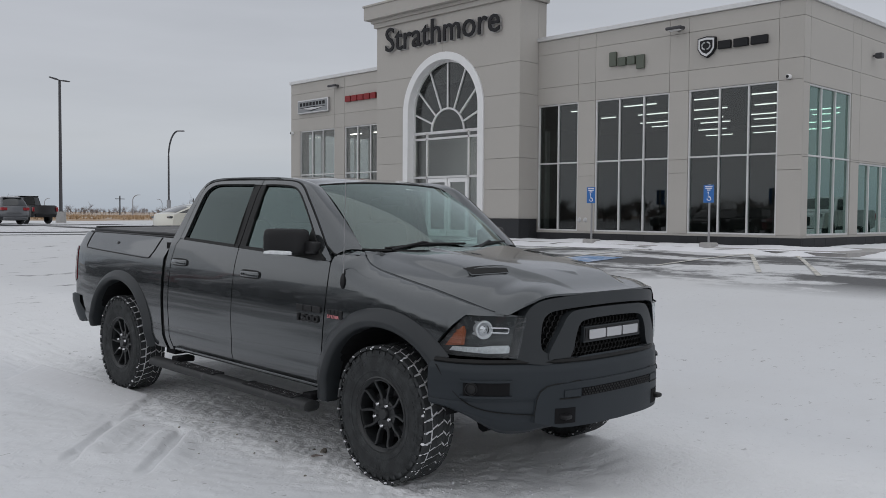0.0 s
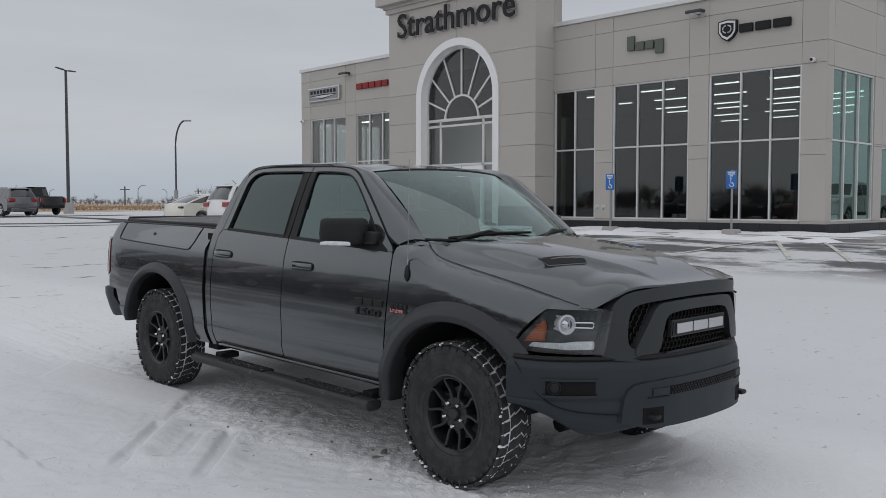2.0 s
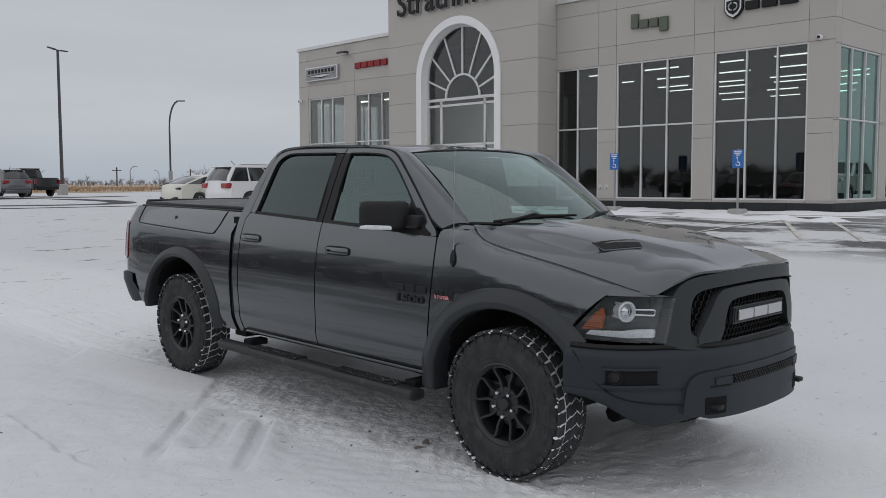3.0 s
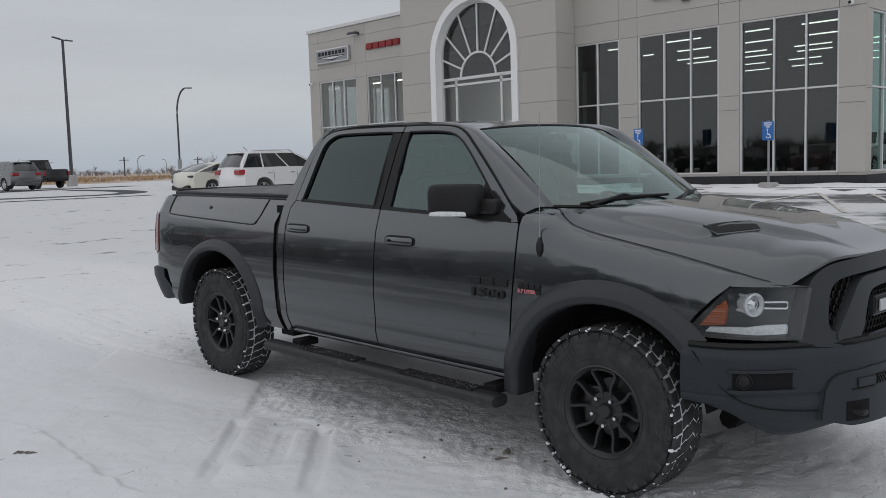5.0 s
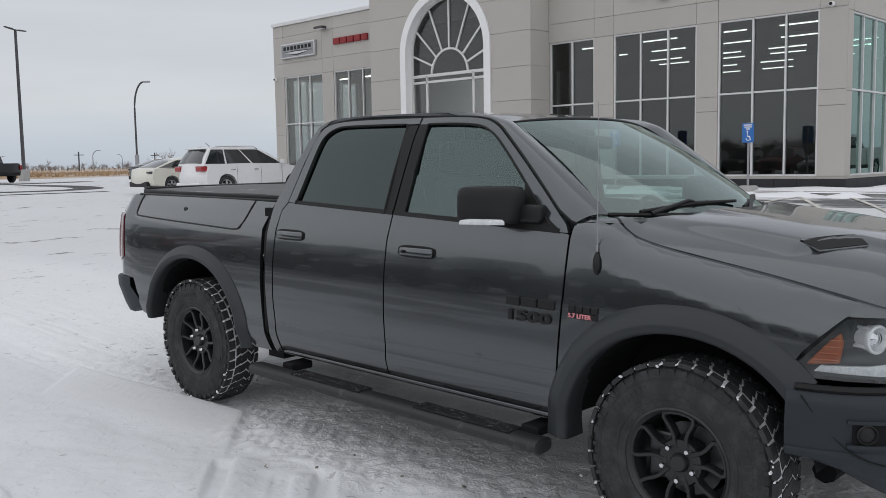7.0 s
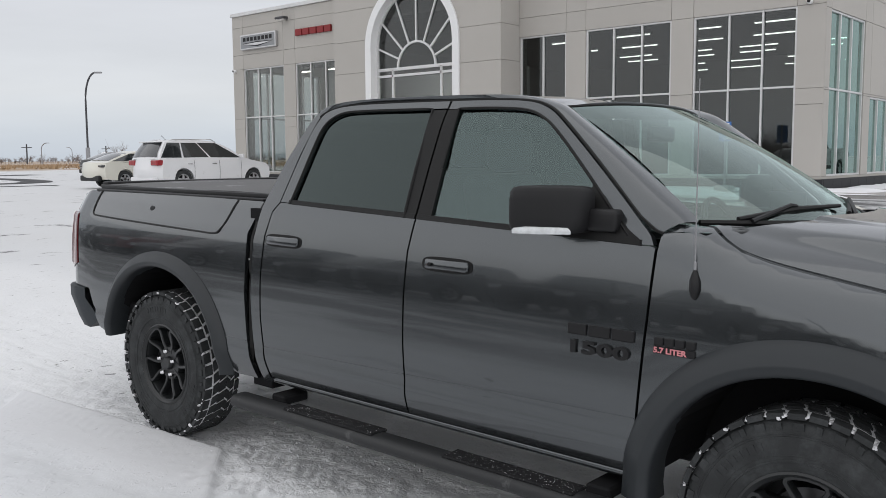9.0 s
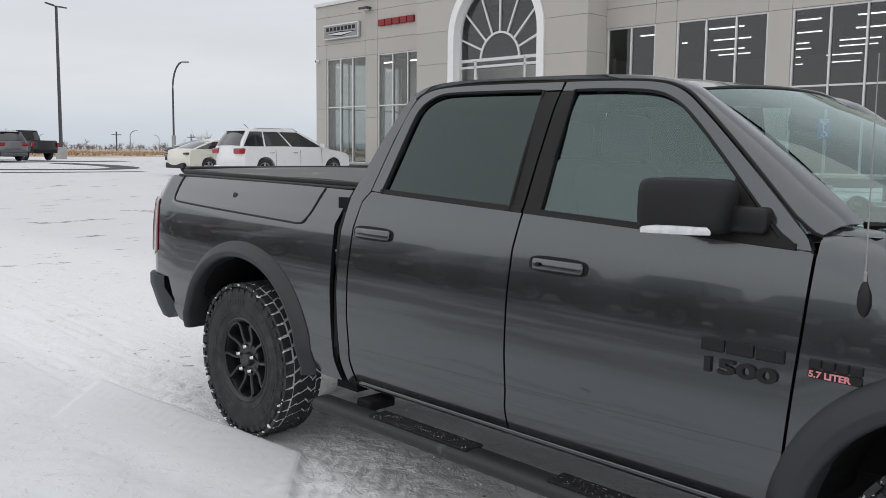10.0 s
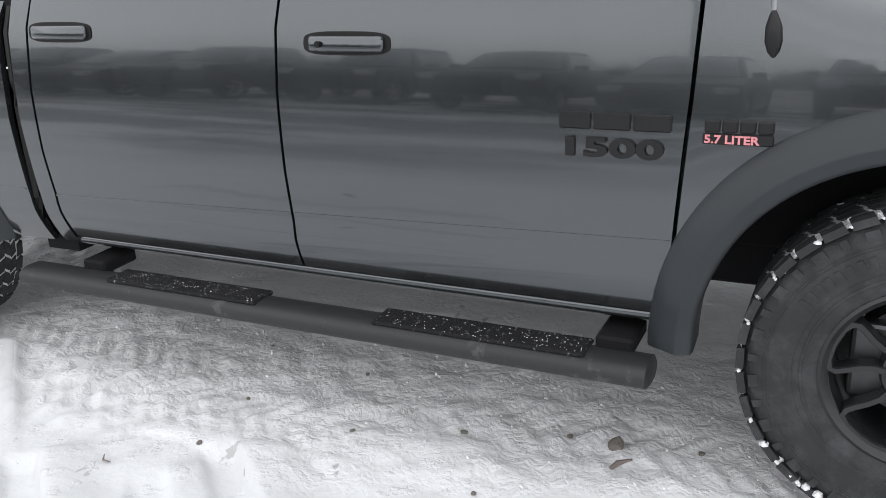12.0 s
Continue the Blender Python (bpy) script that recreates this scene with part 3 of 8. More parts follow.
def arch_window():
    gx, r = TX + 0.30, AR - 0.27
    w = tagged(empty("window_arch"), "arched entrance window with sunburst bars", "window", kind="structure")
    zt = 4.66
    bars = [((TC - r, zt), (TC + r, zt), 0.05), ((TC - r, zt - 0.22), (TC + r, zt - 0.22), 0.04), ((TC - r, 3.0), (TC + r, 3.0), 0.04)]
    for y in (TC - 1.10, TC + 1.10):
        bars.append(((y, 0.8), (y, zt), 0.035))
    hub = 0.86
    for k in range(1, 8):
        a = math.pi * k / 8
        c, s = math.cos(a), math.sin(a)
        d = hub
        while d < 3.2 and abs(c * d) < r and (zt + s * d < SPRING or math.hypot(c * d, zt + s * d - SPRING) < r):
            d += 0.01
        bars.append(((TC + hub * c, zt + hub * s), (TC + d * c, zt + d * s), 0.03))
    for (y0, z0), (y1, z1), t in bars:
        d = Vector((0, y1 - y0, z1 - z0)).normalized()
        n = Vector((0, -d.z, d.y)) * t
        p = [Vector((0, y0, z0)) + n, Vector((0, y1, z1)) + n, Vector((0, y1, z1)) - n, Vector((0, y0, z0)) - n]
        part("bar", poly_solid([(q.y, q.z) for q in p], gx - 0.05, gx + 0.05), M_FRAME, w)
    arc = [(TC + (hub + 0.035) * math.cos(math.pi * k / 16), zt + (hub + 0.035) * math.sin(math.pi * k / 16)) for k in range(17)]
    arc += [(TC + (hub - 0.035) * math.cos(math.pi * k / 16), zt + (hub - 0.035) * math.sin(math.pi * k / 16)) for k in range(16, -1, -1)]
    part("hub_arc", poly_solid(arc, gx - 0.052, gx + 0.052), M_FRAME, w)
    ring = arch_pts(r + 0.01, 0.8) + arch_pts(r - 0.07, 0.8)[::-1]
    part("window_frame", poly_solid(ring, gx - 0.055, gx + 0.055), M_FRAME, w)
    top = [(TC + r * math.cos(a), SPRING + r * math.sin(a)) for a in (math.pi * k / 28 for k in range(29))]
    p = part("pane", poly_solid([(TC + r, zt)] + top + [(TC - r, zt)], gx, gx + 0.006), M_GLASS, w)
    p.visible_shadow = False
    for y0, y1 in ((TC - r, TC - 1.1), (TC - 1.1, TC + 1.1), (TC + 1.1, TC + r)):
        for z0, z1 in ((3.0, zt), (0.8, 3.0)):
            if abs(y0 + 1.1 - TC) < 0.01 and z0 < 1:
                continue
            p = part("pane", box((gx, y0, z0), (gx + 0.006, y1, z1)), M_GLASS_CLEAR, w)
            p.visible_shadow = False
    for y in (TC - 1.05, TC + 0.02):
        door = part("door_leaf", poly_solid([(y, 0.8), (y + 1.03, 0.8), (y + 1.03, 2.95), (y, 2.95)], gx + 0.02, gx + 0.03), M_GLASS_CLEAR, w, "glass entrance door in a white frame")
        for a, b in (((y, 0.8), (y + 0.12, 2.95)), ((y + 0.91, 0.8), (y + 1.03, 2.95)), ((y + 0.12, 2.80), (y + 0.91, 2.95)), ((y + 0.12, 0.8), (y + 0.91, 1.05))):
            part("stile", box((gx - 0.03, a[0], a[1]), (gx + 0.05, b[0], b[1]), 0.006), M_WHITE_TRIM, door)


arch_window()

# side wall with its windows, siding and service doors
S_HOLES = [(24.12, 26.98, 1.09, 5.26), (27.60, 31.6, 1.09, 3.25), (33.0, 35.5, 1.09, 5.0), (37.0, 39.5, 1.09, 5.0), (41.0, 43.5, 1.09, 5.0)]
bm = bmesh.new()
xs = sorted({WX + 0.03, 60.0, *[h[0] for h in S_HOLES], *[h[1] for h in S_HOLES]})
for a, b in zip(xs, xs[1:]):
    z = BASE
    for c, d in sorted([(h[2], h[3]) for h in S_HOLES if h[0] <= (a + b) / 2 <= h[1]]) + [(ROOF, ROOF)]:
        if c - z > 0.001:
            add_box(bm, (a, WY0 + 0.03, z), (b, WY0 + 0.33, c))
        z = d
w_s = tagged(link("wall_side", bm, M_STUCCO_DARK), "stucco side wall of the showroom", "wall", kind="structure")
panel_grid([(WX, 1.02), (33, 1.02), (33, ROOF - 0.1), (WX, ROOF - 0.1)], [WX, 24.12, 26.98, 27.6, 31.6, 33.0], [1.02, 1.09, 3.25, 3.31, 5.26, 5.93, 7.05, ROOF - 0.1], lambda u, v, d: (u, WY0 + 0.03 - d, v), M_STUCCO, w_s, holes=[(24.12, 26.98, 1.09, 5.26), (27.60, 31.6, 1.09, 3.25)])
curtain_window("window_side", 24.12, 26.98, 1.09, 5.26, (24.98, 25.92), (3.30,), WY0 + 0.06, M_GLASS_GREEN, "y")
curtain_window("window_side", 27.60, 31.6, 1.09, 3.25, (28.5, 29.5, 30.5), (), WY0 + 0.06, M_GLASS_GREEN, "y")
for a in (33.0, 37.0, 41.0):
    curtain_window("window_side", a, a + 2.5, 1.09, 5.0, (a + 1.25,), (3.0,), WY0 + 0.06, M_GLASS_GREEN, "y")
tagged(link("trim_cap_side", box((WX - 0.07, WY0 - 0.07, ROOF - 0.1), (60.0, WY0 + 0.40, ROOF + 0.04), 0.01), M_FRAME), "thin metal parapet cap", "trim", kind="structure")
# corrugated siding over the service wing
bm = bmesh.new()
for k in range(54):
    z = 1.12 + k * 0.118
    for a, b in ((33.02, 33.0), (35.5, 37.0), (39.5, 41.0), (43.5, 60.0)):
        if b > a:
            add_box(bm, (a, WY0 - 0.03, z), (b, WY0 + 0.03, z + 0.085), 0.01)
    if z > 5.0:
        add_box(bm, (33.02, WY0 - 0.028, z), (43.49, WY0 + 0.03, z + 0.085))
tagged(link("siding", bm, M_SIDING), "silver corrugated metal siding on the service wing", "siding", kind="structure")
# plain closing walls, roof, showroom inside
bm = bmesh.new()
for a, b in (((WX + 0.33, BASE), (60, SILL)), ((WX + 0.33, HEAD), (60, ROOF)), ((WX + 0.33, SILL), (24.5, HEAD)), ((28.3, SILL), (60, HEAD))):
    add_box(bm, (a[0], WY1 - 0.33, a[1]), (b[0], WY1, b[1]))
tagged(link("wall_north", bm, M_STUCCO), "plain stucco end wall with one tall window", "wall", kind="structure")
curtain_window("window_north", 24.5, 28.3, SILL, HEAD, (25.4, 26.4, 27.4), (3.36,), WY1 - 0.15, M_GLASS_CLEAR, "y")
tagged(link("wall_tower_back", box((24.16, TY0 + 0.32, 6.4), (24.4, TY1 - 0.32, TTOP)), M_STUCCO), "plain stucco back of the entrance tower", "wall", kind="structure")
# white wall added close behind the arch so the lower panes look lit
tagged(link("wall_vestibule", box((24.9, 20.5, 0.9), (25.05, 27.3, 4.6)), M_WHITE_TRIM), "white inner wall added to brighten the entrance panes", "wall", kind="structure")
tagged(link("wall_back", box((60, WY0 + 0.03, BASE), (60.3, WY1, ROOF)), M_STUCCO), "plain stucco rear wall", "wall", kind="structure")
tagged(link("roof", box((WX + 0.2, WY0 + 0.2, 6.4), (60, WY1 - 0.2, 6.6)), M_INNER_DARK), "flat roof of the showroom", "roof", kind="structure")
tagged(link("floor_showroom", box((WX + 0.1, WY0 + 0.1, 0.80), (60, WY1 - 0.1, 0.90)), M_TILE), "grey tiled showroom floor", "floor", kind="structure")
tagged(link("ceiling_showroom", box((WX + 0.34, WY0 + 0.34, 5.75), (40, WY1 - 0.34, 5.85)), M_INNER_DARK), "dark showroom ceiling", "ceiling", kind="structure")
tagged(link("wall_inner", box((38.0, WY0 + 0.34, 0.9), (38.2, WY1 - 0.34, 5.75)), M_INNER), "grey inner showroom wall", "wall", kind="structure")
tagged(link("wall_partition", box((24.6, 27.5, 0.9), (38.0, 27.7, 5.75)), M_INNER), "grey inner partition wall", "wall", kind="structure")
tagged(link("wall_office", box((28.6, 27.72, 0.9), (28.75, WY1 - 0.34, 5.74)), M_WHITE_TRIM), "white inner office wall", "wall", kind="structure")


def tube_light():
    t = tagged(empty("ceiling_light"), "slim white linear ceiling light, switched on", "ceiling light", group="showroom ceiling lights")
    part("housing", box((-0.05, -0.65, 0.03), (0.05, 0.65, 0.09), 0.01), M_WHITE_TRIM, t)
    part("tube", box((-0.04, -0.63, 0.0), (0.04, 0.63, 0.03), 0.008), M_STRIP, t)
    part("cable", tube([(0, -0.5, 0.09), (0, -0.5, 0.56)], 0.006, 5), M_BLACK, t)
    part("cable", tube([(0, 0.5, 0.09), (0, 0.5, 0.56)], 0.006, 5), M_BLACK, t)
    return t


first = tube_light()
first.matrix_world = pose(25.6, 12.6, 5.3)
for i in range(6):
    for j in range(4):
        if i or j:
            copy_thing(first, pose(25.6 + 2.2 * i, 12.6 + 2.25 * j + (0.9 if i % 2 else 0), 5.3 - 0.04 * (i % 3)))
for i in range(3):
    for j in range(3):
        copy_thing(first, pose(26.0 + 2.6 * i, 28.7 + 2.2 * j, 5.3))

# ---- the dark grey pickup truck: x across (0 at its middle), y back from the front axle, z up ----
M_PAINT = mat("dark_granite_metallic_paint", (0.082, 0.0895, 0.0945), 0.18, metal=0.85, var=0.03, scale=3, coat=1.0, fine=0.05, bump_scale=900)
M_FLARE = mat("charcoal_textured_flare", (0.023, 0.0265, 0.0295), 0.42, spec=0.4, var=0.12, scale=9, bump=0.06, bump_scale=500)
M_BUMPER = mat("charcoal_textured_bumper", (0.022, 0.0275, 0.033), 0.50, spec=0.3, var=0.10, scale=7, bump=0.06, bump_scale=500)
M_RUBBER = mat("tyre_rubber", (0.027, 0.029, 0.030), 0.78, spec=0.35, var=0.3, scale=14, bump=0.25, bump_scale=90, dirt=(0.060, 0.064, 0.066), dirt_amount=0.50, dirt_scale=13)
M_TYRE_SNOW = mat("snow_packed_in_tread", (0.70, 0.70, 0.72), 0.7, var=0.2, scale=40, bump=0.5, bump_scale=120, dirt=(0.02, 0.02, 0.02), dirt_amount=0.40, dirt_scale=15)
M_CRUMB = mat("fresh_snow_crumbs", (0.80, 0.80, 0.82), 0.7, var=0.1, scale=60, bump=0.4, bump_scale=150)
M_RIM = mat("black_alloy_wheel", (0.015, 0.0165, 0.0175), 0.36, spec=0.5, var=0.2, scale=8)
M_DISC = mat("dull_brake_steel", (0.085, 0.085, 0.088), 0.4, metal=0.8, var=0.25, scale=20)
M_LAMPCASE = mat("dark_grey_lamp_bowl", (0.050, 0.055, 0.057), 0.3, var=0.1)
M_BRIGHT = mat("bright_lamp_silver", (0.74, 0.75, 0.76), 0.25, metal=0.35, var=0.08, scale=20)
M_SEAL = mat("black_rubber_seal", (0.007, 0.007, 0.007), 0.5, spec=0.28)
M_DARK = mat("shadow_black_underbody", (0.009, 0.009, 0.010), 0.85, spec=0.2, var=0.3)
M_SEAT = mat("black_seat_cloth", (0.022, 0.022, 0.024), 0.85, bump=0.2, bump_scale=200)
M_DASH = mat("dark_dashboard", (0.03, 0.03, 0.032), 0.6)
M_CLEAR = glass("clear_lamp_lens", (0.90, 0.92, 0.93), 0.07)
M_CABGLASS = glass("cab_glass", (0.42, 0.54, 0.52), 0.115, (0.80, 1.0, 0.98))
M_SHIELD = glass("windshield_glass", (0.58, 0.73, 0.69), 0.175, (0.86, 1.0, 0.96))
M_PRIVACY = glass("privacy_glass", (0.030, 0.036, 0.036), 0.065, (0.84, 1.0, 0.98))
M_AMBER = mat("amber_reflector", (0.34, 0.09, 0.03), 0.3, var=0.3, scale=40)
M_LED = mat("clear_white_lamp_strip", (0.66, 0.68, 0.69), 0.2, var=0.35, scale=45)
M_TAIL = mat("red_tail_lamp", (0.12, 0.006, 0.010), 0.12, coat=0.8)
M_COVER = mat("soft_black_bed_cover", (0.09, 0.088, 0.088), 0.6, var=0.2, scale=5, bump=0.1, bump_scale=300, dirt=(0.5, 0.5, 0.52), dirt_amount=0.15, dirt_scale=2.5)
M_PAPER = mat("white_paper", (0.8, 0.8, 0.8), 0.7)
M_STEP = mat("black_step_coating", (0.018, 0.019, 0.020), 0.55, bump=0.1, bump_scale=300, dirt=(0.10, 0.10, 0.10), dirt_amount=0.10, dirt_scale=10)
M_GRIT = mat("gritty_step_tread", (0.011, 0.011, 0.012), 0.75, spec=0.25, bump=0.9, bump_scale=150, dirt=(0.5, 0.5, 0.52), dirt_amount=0.08, dirt_scale=70)
M_RED = mat("red_lettering", (0.68, 0.25, 0.27), 0.4)


def spl(xs, ys):
    """A smooth curve through points, as a function."""
    xs, ys = np.array(xs, float), np.array(ys, float)
    h, d = np.diff(xs), np.diff(ys) / np.diff(xs)
    m = np.zeros(len(xs))
    m[0], m[-1] = d[0], d[-1]
    for i in range(1, len(xs) - 1):
        m[i] = 0.0 if d[i - 1] * d[i] <= 0 else 2 * d[i - 1] * d[i] / (d[i - 1] + d[i])

    def at(x):
        x = min(max(x, xs[0]), xs[-1])
        i = min(int(np.searchsorted(xs, x, side="right")) - 1, len(h) - 1)
        t = (x - xs[i]) / h[i]
        return float((2 * t**3 - 3 * t**2 + 1) * ys[i] + (t**3 - 2 * t**2 + t) * h[i] * m[i] + (3 * t**2 - 2 * t**3) * ys[i + 1] + (t**3 - t**2) * h[i] * m[i + 1])
    return at


plan_w = spl([-0.90, -0.86, -0.82, -0.75, -0.65, -0.55, -0.42, -0.2, 0.1, 0.6, 2.7, 4.28, 4.54, 4.68], [0.62, 0.685, 0.735, 0.80, 0.870, 0.918, 0.955, 0.985, 0.998, 1.003, 1.005, 1.0, 0.990, 0.935])
seam_z = spl([-0.87, -0.755, -0.55, -0.30, 0.0, 0.20, 0.30, 0.36, 0.42, 0.56], [1.066, 1.080, 1.128, 1.180, 1.232, 1.268, 1.295, 1.325, 1.365, 1.385])
seam_w = spl([-0.87, -0.755, -0.4, 0.1, 0.27, 0.36, 0.42, 0.48, 0.56], [0.69, 0.775, 0.825, 0.838, 0.828, 0.805, 0.775, 0.735, 0.715])


def side_w(y, z):
    """Half width of the truck's side at a place along it and a height."""
    if z > 1.33:
        w = 0.9595 - 0.36 * (z - 1.33) - 0.30 * max(0.0, z - 1.70) ** 2 * 4
    elif z > 1.0:
        w = 1.005 - 0.16 * (z - 0.80) ** 2
    else:
        w = 1.005 - 0.16 * (z - 0.80) ** 2 - 0.02 * max(0.0, 0.66 - z) - 1.3 * max(0.0, 0.605 - z) ** 2
        w += 0.010 * sstep(0.66, 0.58, z)
    w += plan_w(y) - 1.005
    if y < 0.62:
        zt, wt = seam_z(min(y, 0.56)), seam_w(min(y, 0.56))
        k = sstep(0.62, 0.45, y)
        q = max(0.0, (z - (zt - 0.27)) / 0.27)
        f = plan_w(y) - 0.005 - (plan_w(y) - 0.005 - wt) * min(1.15, q) ** 5.0
        w = w * (1 - k) + min(w, f) * k if z < 1.36 else w * (1 - k) + f * k
    if y > 2.75 and z > 1.20:
        w -= 0.42 * (z - 1.20) * sstep(1.19, 1.235, z)
    return w


def ease(pts, n=2):
    """Round the corners of an open line of points, keeping its ends."""
    for _ in range(n):
        out = [pts[0]]
        for a, b in zip(pts, pts[1:]):
            out += [tuple(p * 0.75 + q * 0.25 for p, q in zip(a, b)), tuple(p * 0.25 + q * 0.75 for p, q in zip(a, b))]
        pts = out + [pts[-1]]
    return pts


def skin(name, pts, material, parent, s=-1, out=0.0, rim=0.022, step=0.05, label="", fmap=None, shift=0.0, fine_y=()):
    """A curved panel: an outline in (y, z), cut into a fine grid and laid on the truck's side, with a turned-in rim."""
    bm = bmesh.new()
    bm.faces.new([bm.verts.new((u, v, 0)) for u, v in pts])
    us, vs = [p[0] for p in pts], [p[1] for p in pts]
    lines = [((u, 0, 0), (1, 0, 0)) for u in list(np.arange(min(us) + step, max(us), step)) + list(fine_y)]
    lines += [((0, v, 0), (0, 1, 0)) for v in np.arange(min(vs) + step * 0.6, max(vs), step * 0.6)]
    for co, no in lines:
        bmesh.ops.bisect_plane(bm, geom=bm.verts[:] + bm.edges[:] + bm.faces[:], plane_co=co, plane_no=no)
    edge = [e for e in bm.edges if len(e.link_faces) == 1]
    shell = bm.faces[:]
    f = fmap or (lambda y, z: (s * (side_w(y, z) + out), y, z))
    inward = (-s * rim, 0, 0) if fmap is None else shift
    for v in bm.verts:
        v.co = Vector(f(v.co.x, v.co.y))
    if rim:
        r = bmesh.ops.extrude_edge_only(bm, edges=edge)
        nv = [g for g in r["geom"] if isinstance(g, bmesh.types.BMVert)]
        for v in nv:
            v.co += Vector(inward)
    bmesh.ops.recalc_face_normals(bm, faces=bm.faces[:])
    bm.normal_update()
    want = Vector((s, 0, 0)) if fmap is None else -Vector(shift).normalized()
    if sum((g.normal.dot(want) * g.calc_area() for g in shell if g.is_valid), 0.0) < 0:
        bmesh.ops.reverse_faces(bm, faces=bm.faces[:])
    return part(name, bm, material, parent, label, smooth=True, sharp=38)


def arc(cy, cz, r, a0, a1, n=26, sq=1.0):
    """Points on an arc, degrees; sq below 1 squares its shoulders."""
    out = []
    for k in range(n + 1):
        a = radians(a0 + (a1 - a0) * k / n)
        c, q = math.cos(a), math.sin(a)
        out.append((cy + r * math.copysign(abs(c) ** sq, c), cz + r * math.copysign(abs(q) ** sq, q)))
    return out


def grid_mesh(f, nu, nv, rim=None):
    """A surface f(u, v), u and v from 0 to 1."""
    bm = bmesh.new()
    vs = [[bm.verts.new(f(i / nu, j / nv)) for i in range(nu + 1)] for j in range(nv + 1)]
    for j in range(nv):
        for i in range(nu):
            bm.faces.new((vs[j][i], vs[j][i + 1], vs[j + 1][i + 1], vs[j + 1][i]))
    shell = bm.faces[:]
    if rim:
        r = bmesh.ops.extrude_edge_only(bm, edges=[e for e in bm.edges if len(e.link_faces) == 1])
        for v in (g for g in r["geom"] if isinstance(g, bmesh.types.BMVert)):
            v.co += Vector(rim)
    bmesh.ops.recalc_face_normals(bm, faces=bm.faces[:])
    bm.normal_update()
    if sum(((g.normal.z - 0.6 * g.normal.y) * g.calc_area() for g in shell), 0.0) < 0:
        bmesh.ops.reverse_faces(bm, faces=bm.faces[:])
    return bm


def rounded_box(a, b, r, seg=3):
    bm = bmesh.new()
    fs = add_box(bm, a, b)
    bmesh.ops.bevel(bm, geom=list({e for f in fs for e in f.edges}), offset=r, segments=seg, affect="EDGES", profile=0.5)
    return bm


